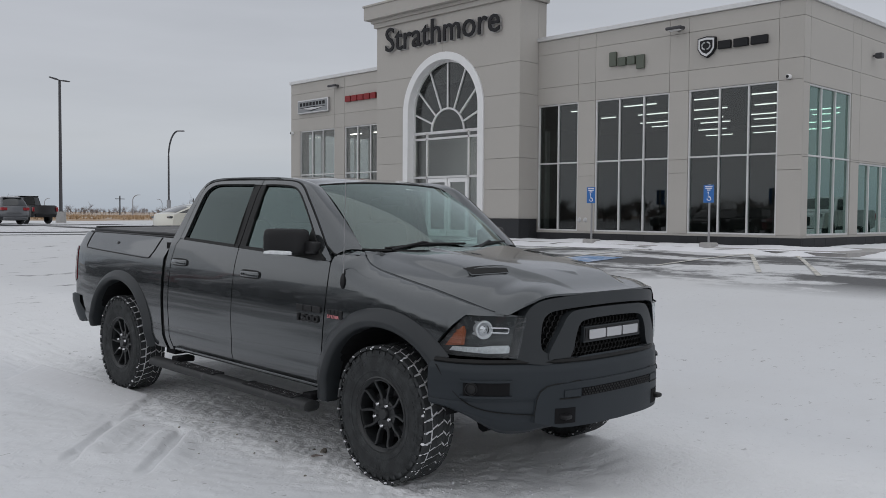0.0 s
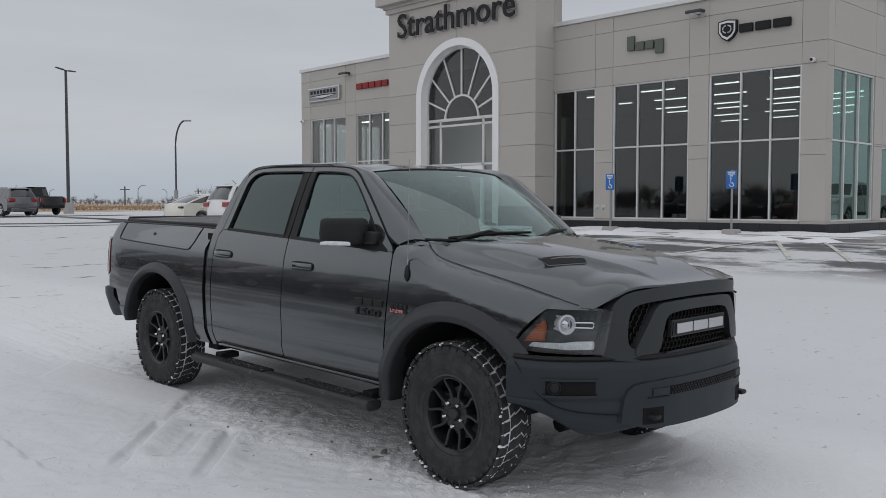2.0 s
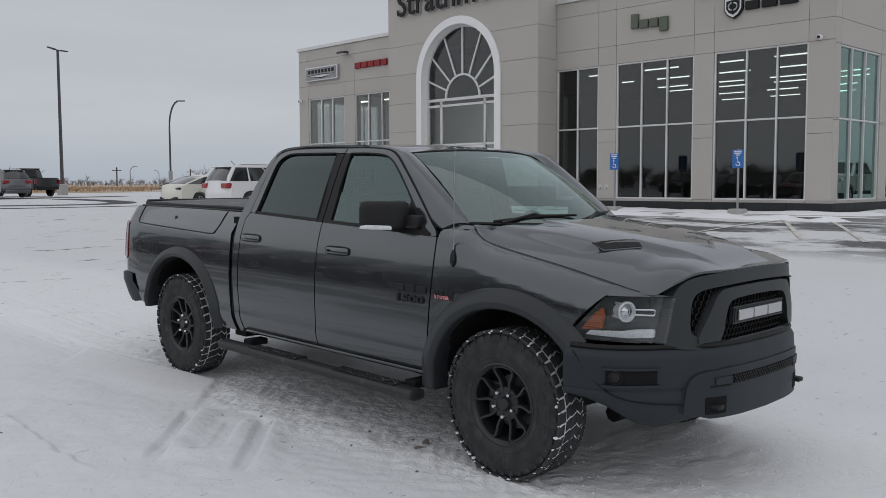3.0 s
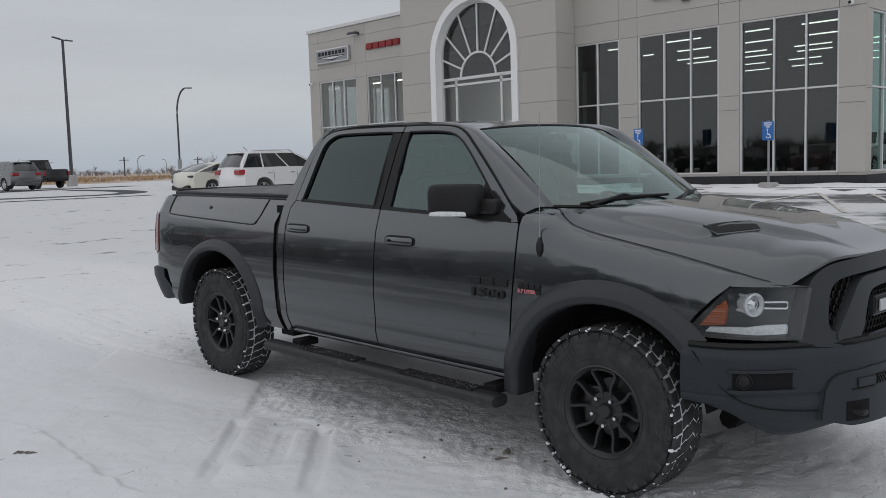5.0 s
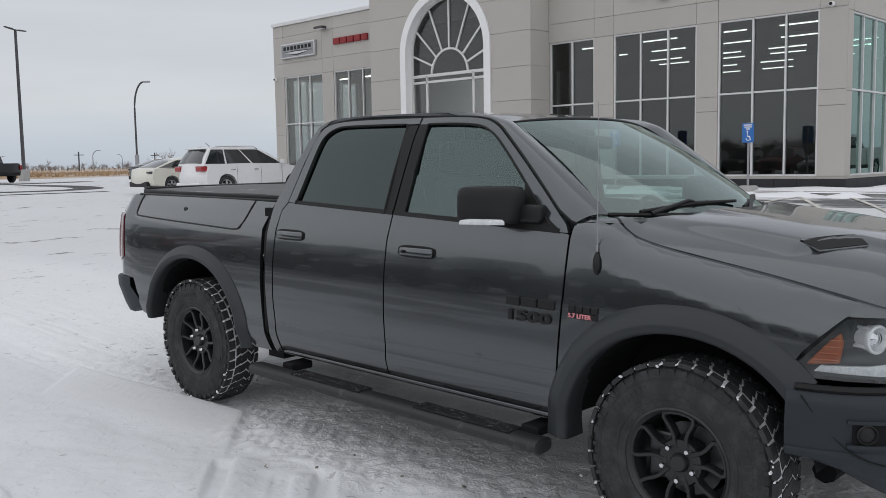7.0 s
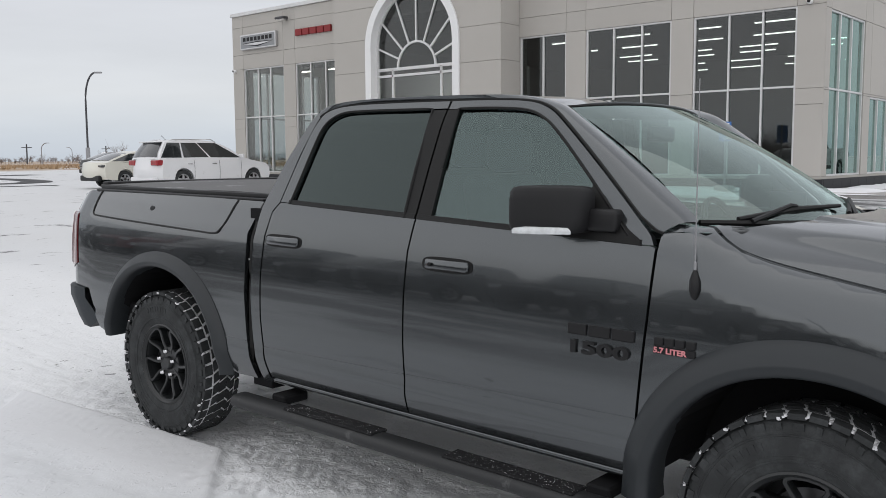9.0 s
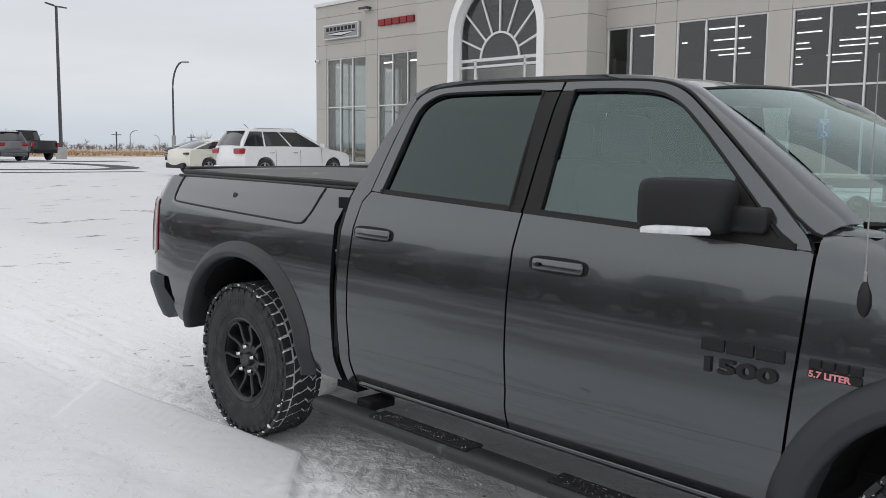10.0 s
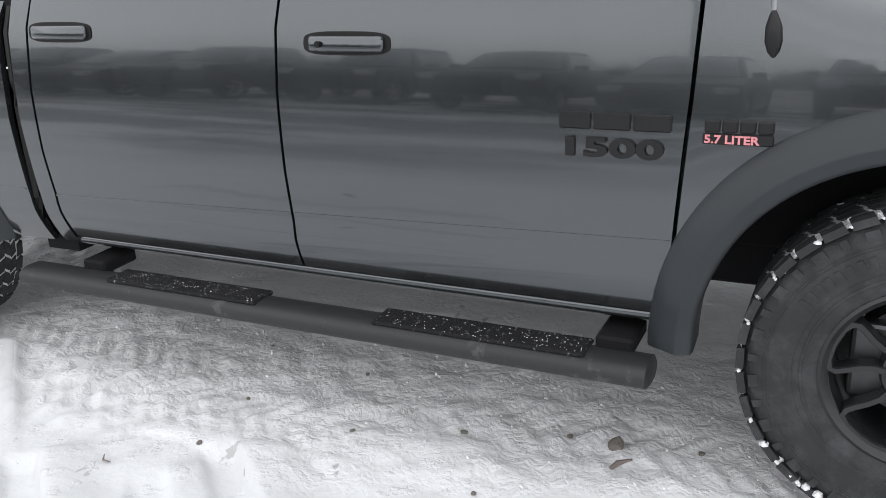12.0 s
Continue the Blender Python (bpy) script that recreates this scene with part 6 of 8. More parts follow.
def build_fillers():
    for s in (-1, 1):
        # painted corner between fender, hood and pillar
        def corner(u, v):
            y = 0.33 + 0.27 * u
            a, b = Vector((side_w(y, 1.345) - 0.006, y, 1.346 + 0.004 * u)), Vector((0.69, y + 0.02, 1.366))
            q = a.lerp(b, v)
            return (s * q.x, q.y, q.z)
        part("cowl_corner", grid_mesh(corner, 6, 4), M_PAINT, truck, smooth=True)

        # painted ledge between headlamp and hood
        def ledge(u, v):
            y = -0.600 - 0.262 * u
            a = Vector((plan_w(y) - 0.014 - 0.10 * 0.118 ** 1.3, y, 1.067))
            b = Vector((seam_w(max(y, -0.87)) - 0.006, y + 0.004, hood_z(seam_w(max(y, -0.87)) - 0.006, y) - 0.003))
            q = a.lerp(b, v)
            return (s * q.x, q.y, q.z)
        part("lamp_ledge", grid_mesh(ledge, 8, 3), M_PAINT, truck, smooth=True)


build_fillers()


def build_rest():
    # wheels
    wt_ = wheel_template()
    wt_.parent = truck
    wt_.matrix_basis = pose(-0.815, 0.010, HUB)
    for x, y, turn in ((-0.825, WB, 0), (0.815, 0.010, 180), (0.825, WB, 180)):
        w = copy_thing(wt_, pose(x, y, HUB, 35 if y > 1 else 0, 0, turn))
        w.parent = truck
    # tailgate, rear bumper
    part("tailgate", rounded_box((-0.82, 4.63, 0.80), (0.82, 4.72, 1.345), 0.02, 2), M_PAINT, truck, smooth=True)
    bm = bmesh.new()
    bp = [(-1.005, 4.40), (-1.010, 4.50), (-0.995, 4.60), (-0.94, 4.68), (-0.80, 4.73), (0, 4.76), (0.80, 4.73), (0.94, 4.68), (0.995, 4.60), (1.010, 4.50), (1.005, 4.40)]
    prev = None
    for k, (x, y) in enumerate(bp):
        y += 0.03
        low = 0.575 if k in (0, 10) else 0.515
        row = [bm.verts.new(p) for p in ((x * 0.93, y - 0.02, 0.775), (x, y, 0.762), (x * 1.004, y - 0.01, 0.70), (x, y - 0.10, low + 0.06), (x * 0.985, y - 0.135, low), (x * 0.88, y - 0.14, low))]
        if prev:
            for i in range(5):
                bm.faces.new((prev[i], prev[i + 1], row[i + 1], row[i]))
        prev = row
    bmesh.ops.recalc_face_normals(bm, faces=bm.faces[:])
    part("rear_bumper", bm, M_BUMPER, truck, "charcoal rear bumper", smooth=True, sharp=50)
    # bed cover and rails
    part("bed_cover", grid_mesh(lambda u, v: ((2 * u - 1) * 0.80, 2.84 + 1.70 * v, 1.398 + 0.010 * math.sin(math.pi * u) + 0.004 * math.sin(9 * v)), 10, 14, (0, 0, -0.03)), M_COVER, truck, "soft black roll-up bed cover", smooth=True, sharp=40)
    for s in (-1, 1):
        part("cover_rail", rounded_box((s * 0.785, 2.80, 1.362), (s * 0.826, 4.50, 1.398), 0.010, 2), M_BLACK, truck, smooth=True)
        part("bed_rail_cap", rounded_box((s * 0.820, 2.785, 1.360), (s * 0.876, 4.47, 1.376), 0.009, 2), M_BLACK, truck, smooth=True)
    part("cover_bow", rounded_box((-0.80, 4.46, 1.395), (0.80, 4.53, 1.418), 0.010, 2), M_BLACK, truck, smooth=True)
    for s in (-1, 1):
        bm = bmesh.new()
        add_tube(bm, [(s * (side_w(2.70, min(z, 1.30)) - 0.024 - 0.42 * max(0.0, z - 1.2)), 2.764, z) for z in np.linspace(0.47, 1.34, 12)], 0.016, 6)
        part("gap_seal", bm, M_SEAL, truck, smooth=True)
        # dark box added to stop bright snow showing through the cab-bed gap
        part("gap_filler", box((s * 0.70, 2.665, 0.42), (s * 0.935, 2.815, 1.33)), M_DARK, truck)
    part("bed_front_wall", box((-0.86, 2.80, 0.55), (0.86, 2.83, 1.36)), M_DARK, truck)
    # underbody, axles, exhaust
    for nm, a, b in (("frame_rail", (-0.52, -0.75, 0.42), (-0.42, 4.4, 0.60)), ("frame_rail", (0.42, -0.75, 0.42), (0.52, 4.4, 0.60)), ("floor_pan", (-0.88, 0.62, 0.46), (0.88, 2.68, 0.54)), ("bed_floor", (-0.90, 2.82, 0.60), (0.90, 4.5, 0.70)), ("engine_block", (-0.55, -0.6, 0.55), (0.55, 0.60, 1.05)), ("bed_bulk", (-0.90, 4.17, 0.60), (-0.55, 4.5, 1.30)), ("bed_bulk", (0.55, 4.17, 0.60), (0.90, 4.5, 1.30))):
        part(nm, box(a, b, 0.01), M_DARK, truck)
    part("rear_axle", tube([(-0.80, WB, HUB), (-0.16, WB, HUB), (0, WB, HUB), (0.16, WB, HUB), (0.80, WB, HUB)], [0.045, 0.05, 0.13, 0.05, 0.045], 12), M_DARK, truck, smooth=True)
    part("front_axle", tube([(-0.80, 0, HUB), (0.80, 0, HUB)], 0.04, 10), M_DARK, truck)
    part("crossmember", tube([(-0.5, -0.40, 0.36), (0.5, -0.40, 0.36)], 0.05, 8), M_DARK, truck)
    # interior
    part("cab_floor", box((-0.86, 0.55, 0.56), (0.86, 2.66, 0.62)), M_SEAT, truck)

    def dash(u, v):
        x = (2 * u - 1) * 0.76
        return (x, 0.36 + 0.42 * v + 0.12 * (x / 0.76) ** 2, 1.315 - 0.05 * v * v - 0.20 * sstep(0.85, 1, v))
    part("dashboard", grid_mesh(dash, 20, 10), M_DASH, truck, "dark dashboard", smooth=True)
    for x in (-0.40, 0.40):
        for y, back in ((1.30, 1.42), (2.10, 2.28)):
            bm = rounded_box((x - 0.26, y - 0.30, 0.85), (x + 0.26, y + 0.18, 1.02), 0.06, 3)
            seat = part("seat", bm, M_SEAT, truck, "black cloth seat", smooth=True)
            bm = rounded_box((x - 0.25, back, 0.95), (x + 0.25, back + 0.16, 1.52), 0.06, 3)
            for v in bm.verts:
                v.co.y += 0.20 * (v.co.z - 0.95)
            part("backrest", bm, M_SEAT, seat, smooth=True)
            bm = rounded_box((x - 0.14, back + 0.10, 1.53), (x + 0.14, back + 0.20, 1.72), 0.045, 3)
            part("headrest", bm, M_SEAT, seat, smooth=True)
    ring = [Vector((0.40 + 0.19 * math.cos(a), 0.86 + 0.08 * math.sin(a), 1.22 + 0.175 * math.sin(a))) for a in (2 * math.pi * k / 24 for k in range(25))]
    sw = part("steering_wheel", tube(ring, 0.016, 8), M_BLACK, truck, "black steering wheel", smooth=True)
    part("boss", rounded_box((0.33, 0.83, 1.16), (0.47, 0.88, 1.27), 0.02, 2), M_BLACK, sw)
    part("boss_spoke", tube([(0.22, 0.855, 1.22), (0.58, 0.855, 1.22)], 0.014, 6), M_BLACK, sw)
    part("rear_view_mirror", rounded_box((-0.12, 1.00, 1.665), (0.12, 1.03, 1.735), 0.015, 2), M_BLACK, truck)
    for x, y, a in ((-0.25, 0.56, 12), (-0.12, 0.50, -20)):
        bm = box((-0.10, -0.13, 0), (0.10, 0.13, 0.004))
        bm.transform(pose(x, y, 1.322, 3, 0, a))
        part("paper", bm, M_PAPER, truck, "white paper on the dashboard")
    for s in (-1, 1):
        part("door_card", grid_mesh(lambda u, v: (s * 0.90, 0.64 + 2.0 * u, 0.55 + 0.73 * v), 4, 2), M_SEAT, truck)
    # wipers
    for x0, x1 in ((-0.62, -0.02), (0.02, 0.60)):
        a = Vector((x0, cowl_y(x0) + 0.075, 1.385))
        b = Vector((x1, cowl_y(x1) + 0.10, 1.415))
        m = a.lerp(b, 0.5) + Vector((0, -0.02, 0.012))
        wiper = part("wiper", tube([a, m, b], [0.009, 0.012, 0.007], 8), M_SEAL, truck, "black wiper on the windshield", smooth=True)
        part("wiper_arm", tube([a.lerp(b, 0.05) + Vector((0, -0.03, -0.01)), a.lerp(b, 0.45) + Vector((0, -0.015, 0.028)), m + Vector((0, 0, 0.01))], [0.011, 0.009, 0.007], 8), M_BLACK, wiper, smooth=True)
    # antenna
    aw = side_w(0.39, 1.19)
    bm = bmesh.new()
    add_tube(bm, [(-aw - 0.006, 0.390, 1.138), (-aw - 0.006, 0.391, 1.150), (-aw - 0.005, 0.392, 1.172), (-aw - 0.003, 0.394, 1.205), (-aw + 0.001, 0.396, 1.228), (-aw + 0.002, 0.396, 1.236)], [0.004, 0.013, 0.019, 0.017, 0.009, 0.005], 12)
    ant = part("antenna_base", bm, M_BLACK, truck, "black antenna foot on the fender", smooth=True)
    part("whip", tube([(-aw + 0.002, 0.396, 1.23), (-aw + 0.004, 0.397, 1.262), (-aw + 0.005, 0.398, 1.265), (-aw + 0.03, 0.415, 1.86)], [0.005, 0.005, 0.0026, 0.0014], 6), M_POLE, ant, "thin steel antenna whip")
    # door badges: the maker's mark as plain blocks, then the figures
    for y0, y1 in ((0.790, 0.868), (0.694, 0.782), (0.598, 0.686)):
        ym = (y0 + y1) / 2
        w = side_w(ym, 0.99)
        part("badge_block", rounded_box((-w - 0.009, y0, 0.966), (-w + 0.01, y1, 1.006), 0.003, 1), M_BLACK, truck)
    m = Matrix.Translation((-side_w(0.73, 0.92) - 0.004, 0.872, 0.902)) @ Matrix(((0, 0, -1, 0), (-1, 0, 0, 0), (0, 1, 0, 0), (0, 0, 0, 1)))
    text_mesh("1500", 0.062, 0.012, m @ Matrix.Diagonal((2.08, 1, 1, 1)), M_BLACK, truck, "door_lettering", bold=0.0022)
    for k in range(4):
        y1 = 0.524 - 0.0385 * k
        w = side_w(y1, 0.985)
        part("badge_block", rounded_box((-w - 0.008, y1 - 0.034, 0.972), (-w + 0.01, y1, 1.0), 0.003, 1), M_BLACK, truck)
    w = side_w(0.45, 0.957)
    part("badge_plate", rounded_box((-w - 0.005, 0.374, 0.944), (-w + 0.01, 0.528, 0.970), 0.003, 1), M_BLACK, truck)
    m = Matrix.Translation((-w - 0.006, 0.524, 0.948)) @ Matrix(((0, 0, -1, 0), (-1, 0, 0, 0), (0, 1, 0, 0), (0, 0, 0, 1)))
    text_mesh("5.7 LITER", 0.026, 0.004, m @ Matrix.Diagonal((1.16, 1, 1, 1)), M_RED, truck, "badge_lettering", bold=0.0008)


build_rest()
# body width: everything but the wheels
seen_data = set()
for ob in truck.children_recursive:
    top = ob
    while top.parent is not truck:
        top = top.parent
    if top.name.startswith("wheel") and not top.name.startswith("wheel_h") or ob.type != "MESH" or ob.data.name in seen_data:
        continue
    seen_data.add(ob.data.name)
    ob.data.transform(Matrix.Diagonal((0.96, 1, 1, 1)))
truck.matrix_world = TRUCK

# ---- things on and before the building ----
def wall_pack(x, y, z):
    t = tagged(empty("wall_light"), "flat bronze wall light fixed to the parapet", "wall light", group="wall lights")
    part("arm", box((x - 0.14, y - 0.05, z - 0.05), (x, y + 0.05, z + 0.03), 0.01), M_POLE_DARK, t)
    bm = rounded_box((x - 0.40, y - 0.27, z - 0.05), (x - 0.12, y + 0.27, z + 0.05), 0.04, 2)
    part("head", bm, M_POLE_DARK, t)
    part("lens", box((x - 0.36, y - 0.20, z - 0.056), (x - 0.16, y + 0.20, z - 0.048)), M_WHITE_TRIM, t)


wall_pack(WX, 14.50, 7.18)
wall_pack(WX, 31.25, 7.12)


def dome_camera(m):
    t = tagged(empty("security_camera", m), "small white wall-mounted security camera", "camera", group="security cameras")
    bm = bmesh.new()
    add_lathe(bm, [(0.0, -0.16), (0.05, -0.15), (0.07, -0.11), (0.07, -0.02), (0.05, 0.0)], 16, "x")
    part("body", bm, M_WHITE_TRIM, t, smooth=True)
    bm = bmesh.new()
    add_lathe(bm, [(0.0, -0.175), (0.03, -0.17), (0.045, -0.155)], 12, "x")
    part("eye", bm, M_BLACK, t, smooth=True)


dome_camera(pose(WX, 11.08, 5.42))
dome_camera(pose(WX, 34.62, 5.30))

# tower sign: raised black letters, silver returns
sign = tagged(empty("tower_sign"), "raised black letters with silver returns on the tower", "sign")
face_m = Matrix(((0, 0, -1, 0), (-1, 0, 0, 0), (0, 1, 0, 0), (0, 0, 0, 1)))
text_mesh("Strathmore", 1.30, 0.10, Matrix.Translation((TX - 0.07, 26.85, 7.90)) @ face_m @ Matrix.Diagonal((1.008, 1, 1, 1)), M_SILVER, sign, "letter_return", bold=0.022)
text_mesh("Strathmore", 1.30, 0.05, Matrix.Translation((TX - 0.13, 26.85, 7.90)) @ face_m @ Matrix.Diagonal((1.008, 1, 1, 1)), M_BLACK_SIGN, sign, "letter_face", bold=0.010)


def block_sign(name, spans, z0, z1, material, label, lean=0.0):
    """A maker's sign drawn as plain letter-sized blocks."""
    t = tagged(empty(name), label, "sign")
    for y0, y1, a, b in spans:
        part("sign_block", rounded_box((WX - 0.10, y0, z0 + a), (WX - 0.002, y1, z1 + b), 0.02, 2), material, t)


block_sign("green_sign", [(16.72, 16.98, 0.02, 0.10), (16.36, 16.66, 0.0, -0.10), (16.02, 16.31, 0.0, -0.10), (15.68, 15.97, -0.16, -0.10)], 6.33, 6.70, M_GREEN_SIGN, "dark green raised block sign on the wall")
block_sign("black_sign", [(12.80, 13.20, 0, 0), (12.28, 12.72, 0, 0), (11.70, 12.20, 0, 0)], 6.42, 6.66, M_BLACK_SIGN, "black raised block sign on the wall")
block_sign("red_sign", [(30.28, 30.66, 0, 0), (29.86, 30.22, 0, 0), (29.44, 29.80, 0, 0), (29.02, 29.38, 0, 0), (28.62, 28.96, 0, 0)], 6.39, 6.64, M_RED_SIGN, "red raised block sign on the wall")
shield = tagged(empty("shield_sign"), "black shield plaque with silver centre on the wall", "sign")
out = [(13.84, 6.80), (13.55, 6.84), (13.27, 6.80), (13.27, 6.48), (13.38, 6.32), (13.55, 6.22), (13.73, 6.32), (13.84, 6.48)]
part("plaque", poly_solid(out, WX - 0.10, WX - 0.003), M_BLACK_SIGN, shield)
part("rim", poly_solid([(13.55 + (y - 13.55) * 0.88, 6.54 + (z - 6.54) * 0.88) for y, z in out], WX - 0.115, WX - 0.10), M_SILVER, shield)
part("centre", poly_solid([(13.55 + (y - 13.55) * 0.70, 6.55 + (z - 6.55) * 0.66) for y, z in out], WX - 0.125, WX - 0.115), M_BLACK_SIGN, shield)
for s in (-1, 1):
    arcp = [Vector((WX - 0.13, 13.55 + s * (0.03 + 0.10 * math.sin(a)), 6.58 + 0.10 * math.cos(a) - 0.02)) for a in (math.pi * k / 8 for k in range(9))]
    part("silver_curl", tube(arcp, 0.022, 6), M_SILVER, shield)
box_sign = tagged(empty("silver_box_sign"), "silver framed box sign with dark bars and a wing shape", "sign")
part("case", rounded_box((WX - 0.14, 31.80, 6.10), (WX - 0.002, 34.10, 6.72), 0.03, 2), M_SILVER, box_sign)
part("face_panel", box((WX - 0.146, 31.86, 6.16), (WX - 0.14, 34.04, 6.66)), mat("pale_grey_sign_face", (0.24, 0.25, 0.26), 0.4), box_sign)
for k in range(8):
    y = 33.88 - 0.242 * k
    part("sign_bar", box((WX - 0.156, y - 0.165, 6.44), (WX - 0.146, y, 6.59)), M_BLACK_SIGN, box_sign)
wing = [(33.95, 6.36), (33.2, 6.38), (32.95, 6.40), (32.70, 6.38), (31.95, 6.36), (32.3, 6.29), (32.7, 6.23), (32.95, 6.20), (33.2, 6.23), (33.6, 6.29)]
part("wing_shape", poly_solid(wing, WX - 0.156, WX - 0.146), M_BLACK_SIGN, box_sign)
part("wing_shape", poly_solid([(32.95 + (y - 32.95) * 0.9, 6.305 + (z - 6.305) * 0.55) for y, z in wing], WX - 0.160, WX - 0.156), M_SILVER, box_sign)

for y in (18.14, 17.90):
    t = tagged(empty("wall_outlet"), "small round silver utility outlet on the wall", "outlet", group="wall outlets")
    bm = bmesh.new()
    add_lathe(bm, [(0.0, WX - 0.05), (0.05, WX - 0.05), (0.06, WX - 0.02), (0.08, WX - 0.012), (0.08, WX)], 14, "x", center=(0, y, 1.46))
    part("cap", bm, M_SILVER, t, smooth=True)


# snow-covered kerb walk along the front
def bank(name, pts, h, w, label):
    """A low uneven snow bank along a line."""
    bm = bmesh.new()
    prev = None
    line = []
    for (x0, y0), (x1, y1) in zip(pts, pts[1:]):
        n = max(2, int(math.hypot(x1 - x0, y1 - y0) / 0.18))
        line += [(x0 + (x1 - x0) * k / n, y0 + (y1 - y0) * k / n) for k in range(n)]
    for i, (x, y) in enumerate(line):
        a, b = line[max(0, i - 1)], line[min(len(line) - 1, i + 1)]
        d = Vector((b[0] - a[0], b[1] - a[1], 0)).normalized()
        n = Vector((-d.y, d.x, 0))
        e = min(1.0, i / 3, (len(line) - 1 - i) / 3)
        row = []
        for k in range(9):
            t = k / 8 * 2 - 1
            q = Vector((x, y, 0)) + n * t * w * (1 + 0.25 * noise.noise(Vector((x, y, 3)) * 0.9))
            hh = h * e * (1 - t * t) * (0.75 + 0.8 * noise.noise(Vector((q.x, q.y, 7)) * 1.3)) + 0.02 * noise.noise(q * 5)
            row.append(bm.verts.new((q.x, q.y, ground_z(q.x, q.y) - 0.03 + max(0.0, hh))))
        if prev:
            for k in range(8):
                bm.faces.new((prev[k], prev[k + 1], row[k + 1], row[k]))
        prev = row
    bmesh.ops.recalc_face_normals(bm, faces=bm.faces[:])
    ob = link(name, bm, M_SNOW, smooth=True, sharp=80)
    return tagged(ob, label, "snow bank", kind="stuff")


M_SNOW = mat("clean_drifted_snow", (0.80, 0.80, 0.825), 0.7, var=0.06, scale=1.5, bump=0.5, bump_scale=25)
tagged(link("pavement", box((21.75, 8.6, 0.2), (WX - 0.06, 40.0, 0.78), 0.03), M_CONCRETE), "concrete walk along the showroom front", "pavement", kind="structure")
tagged(link("pavement_side", box((WX - 0.05, 8.6, 0.2), (60.0, WY0 - 0.06, 0.775), 0.03), M_CONCRETE), "concrete walk along the service wing", "pavement", kind="structure")


def walk_snow(name, x0, x1, y0, y1):
    nx, ny = max(4, int((x1 - x0) / 0.16)), max(4, int((y1 - y0) / 0.16))

    def f(u, v):
        x, y = x0 + (x1 - x0) * u, y0 + (y1 - y0) * v
        e = min(1.0, 9 * min(u, 1 - u), 24 * min(v, 1 - v))
        return (x + 0.05 * noise.noise(Vector((x, y, 0)) * 2), y + 0.05 * noise.noise(Vector((x, y, 9)) * 2), 0.74 + e * (0.075 + 0.05 * noise.noise(Vector((x, y, 2)) * 0.8) + 0.02 * noise.noise(Vector((x, y, 4)) * 3.1)))
    tagged(link(name, grid_mesh(f, nx, ny), M_SNOW, smooth=True), "uneven snow lying on the walk", "snow", kind="stuff")


walk_snow("snow_on_walk", 21.70, WX - 0.07, 8.65, 22.5)
walk_snow("snow_on_walk", 21.70, WX - 0.07, 27.0, 39.9)
walk_snow("snow_on_walk", WX - 0.05, 50.0, 8.62, WY0 - 0.08)
bank("snow_bank", [(21.5, 9.2), (21.4, 12.0), (21.5, 15.0), (21.45, 19.0), (21.3, 22.0)], 0.16, 0.45, "low ridge of shovelled snow along the kerb")
bank("snow_bank", [(22.0, 8.2), (26.0, 8.1), (33.0, 8.0)], 0.15, 0.5, "low ridge of shovelled snow along the kerb")

# accessible parking signs
M_SIGNWHITE = mat("white_sign_print", (0.8, 0.8, 0.8), 0.4)


def parking_sign(y):
    x = 21.95
    t = tagged(empty("parking_sign"), "blue accessible-parking sign on a steel post in a concrete foot", "parking sign", group="accessible parking signs")
    part("foot", rounded_box((x - 0.20, y - 0.20, 0.60), (x + 0.20, y + 0.20, 0.90), 0.05, 2), M_CONCRETE, t)
    part("post", tube([(x, y, 0.85), (x, y, 2.48)], 0.03, 8), M_POLE, t)
    plate = part("plate", rounded_box((x - 0.045, y - 0.155, 1.98), (x - 0.033, y + 0.155, 2.46), 0.005, 1), M_BLUE, t)
    for z, w in ((2.405, 0.11), (2.355, 0.10), (2.305, 0.05)):
        part("print_bar", box((x - 0.0475, y - w, z), (x - 0.0455, y + w, z + 0.026)), M_SIGNWHITE, plate)
    ring = [Vector((x - 0.048, y - 0.01 + 0.055 * math.cos(a), 2.09 + 0.055 * math.sin(a))) for a in (radians(100 + 20 * k) for k in range(14))]
    part("wheelchair_symbol", tube(ring, 0.010, 5), M_SIGNWHITE, plate)
    part("wheelchair_symbol", tube([(x - 0.048, y + 0.01, 2.235), (x - 0.048, y + 0.01, 2.13), (x - 0.048, y - 0.05, 2.12), (x - 0.048, y - 0.075, 2.04)], 0.011, 5), M_SIGNWHITE, plate)
    bm = bmesh.new()
    add_lathe(bm, [(0.0, x - 0.052), (0.022, x - 0.048)], 10, "x", center=(0, y + 0.012, 2.255))
    part("wheelchair_symbol", bm, M_SIGNWHITE, plate)


parking_sign(16.33)
parking_sign(12.42)

# painted stall lines, mostly under snow, and the blue stall marking
M_LINE = mat("worn_white_road_paint", (0.62, 0.60, 0.55), 0.8, var=0.15, scale=6, dirt=(0.10, 0.10, 0.10), dirt_amount=0.45, dirt_scale=5)
M_BLUEPAINT = mat("worn_blue_road_paint", (0.10, 0.22, 0.42), 0.8, var=0.2, scale=6, dirt=(0.7, 0.7, 0.72), dirt_amount=0.6, dirt_scale=3)


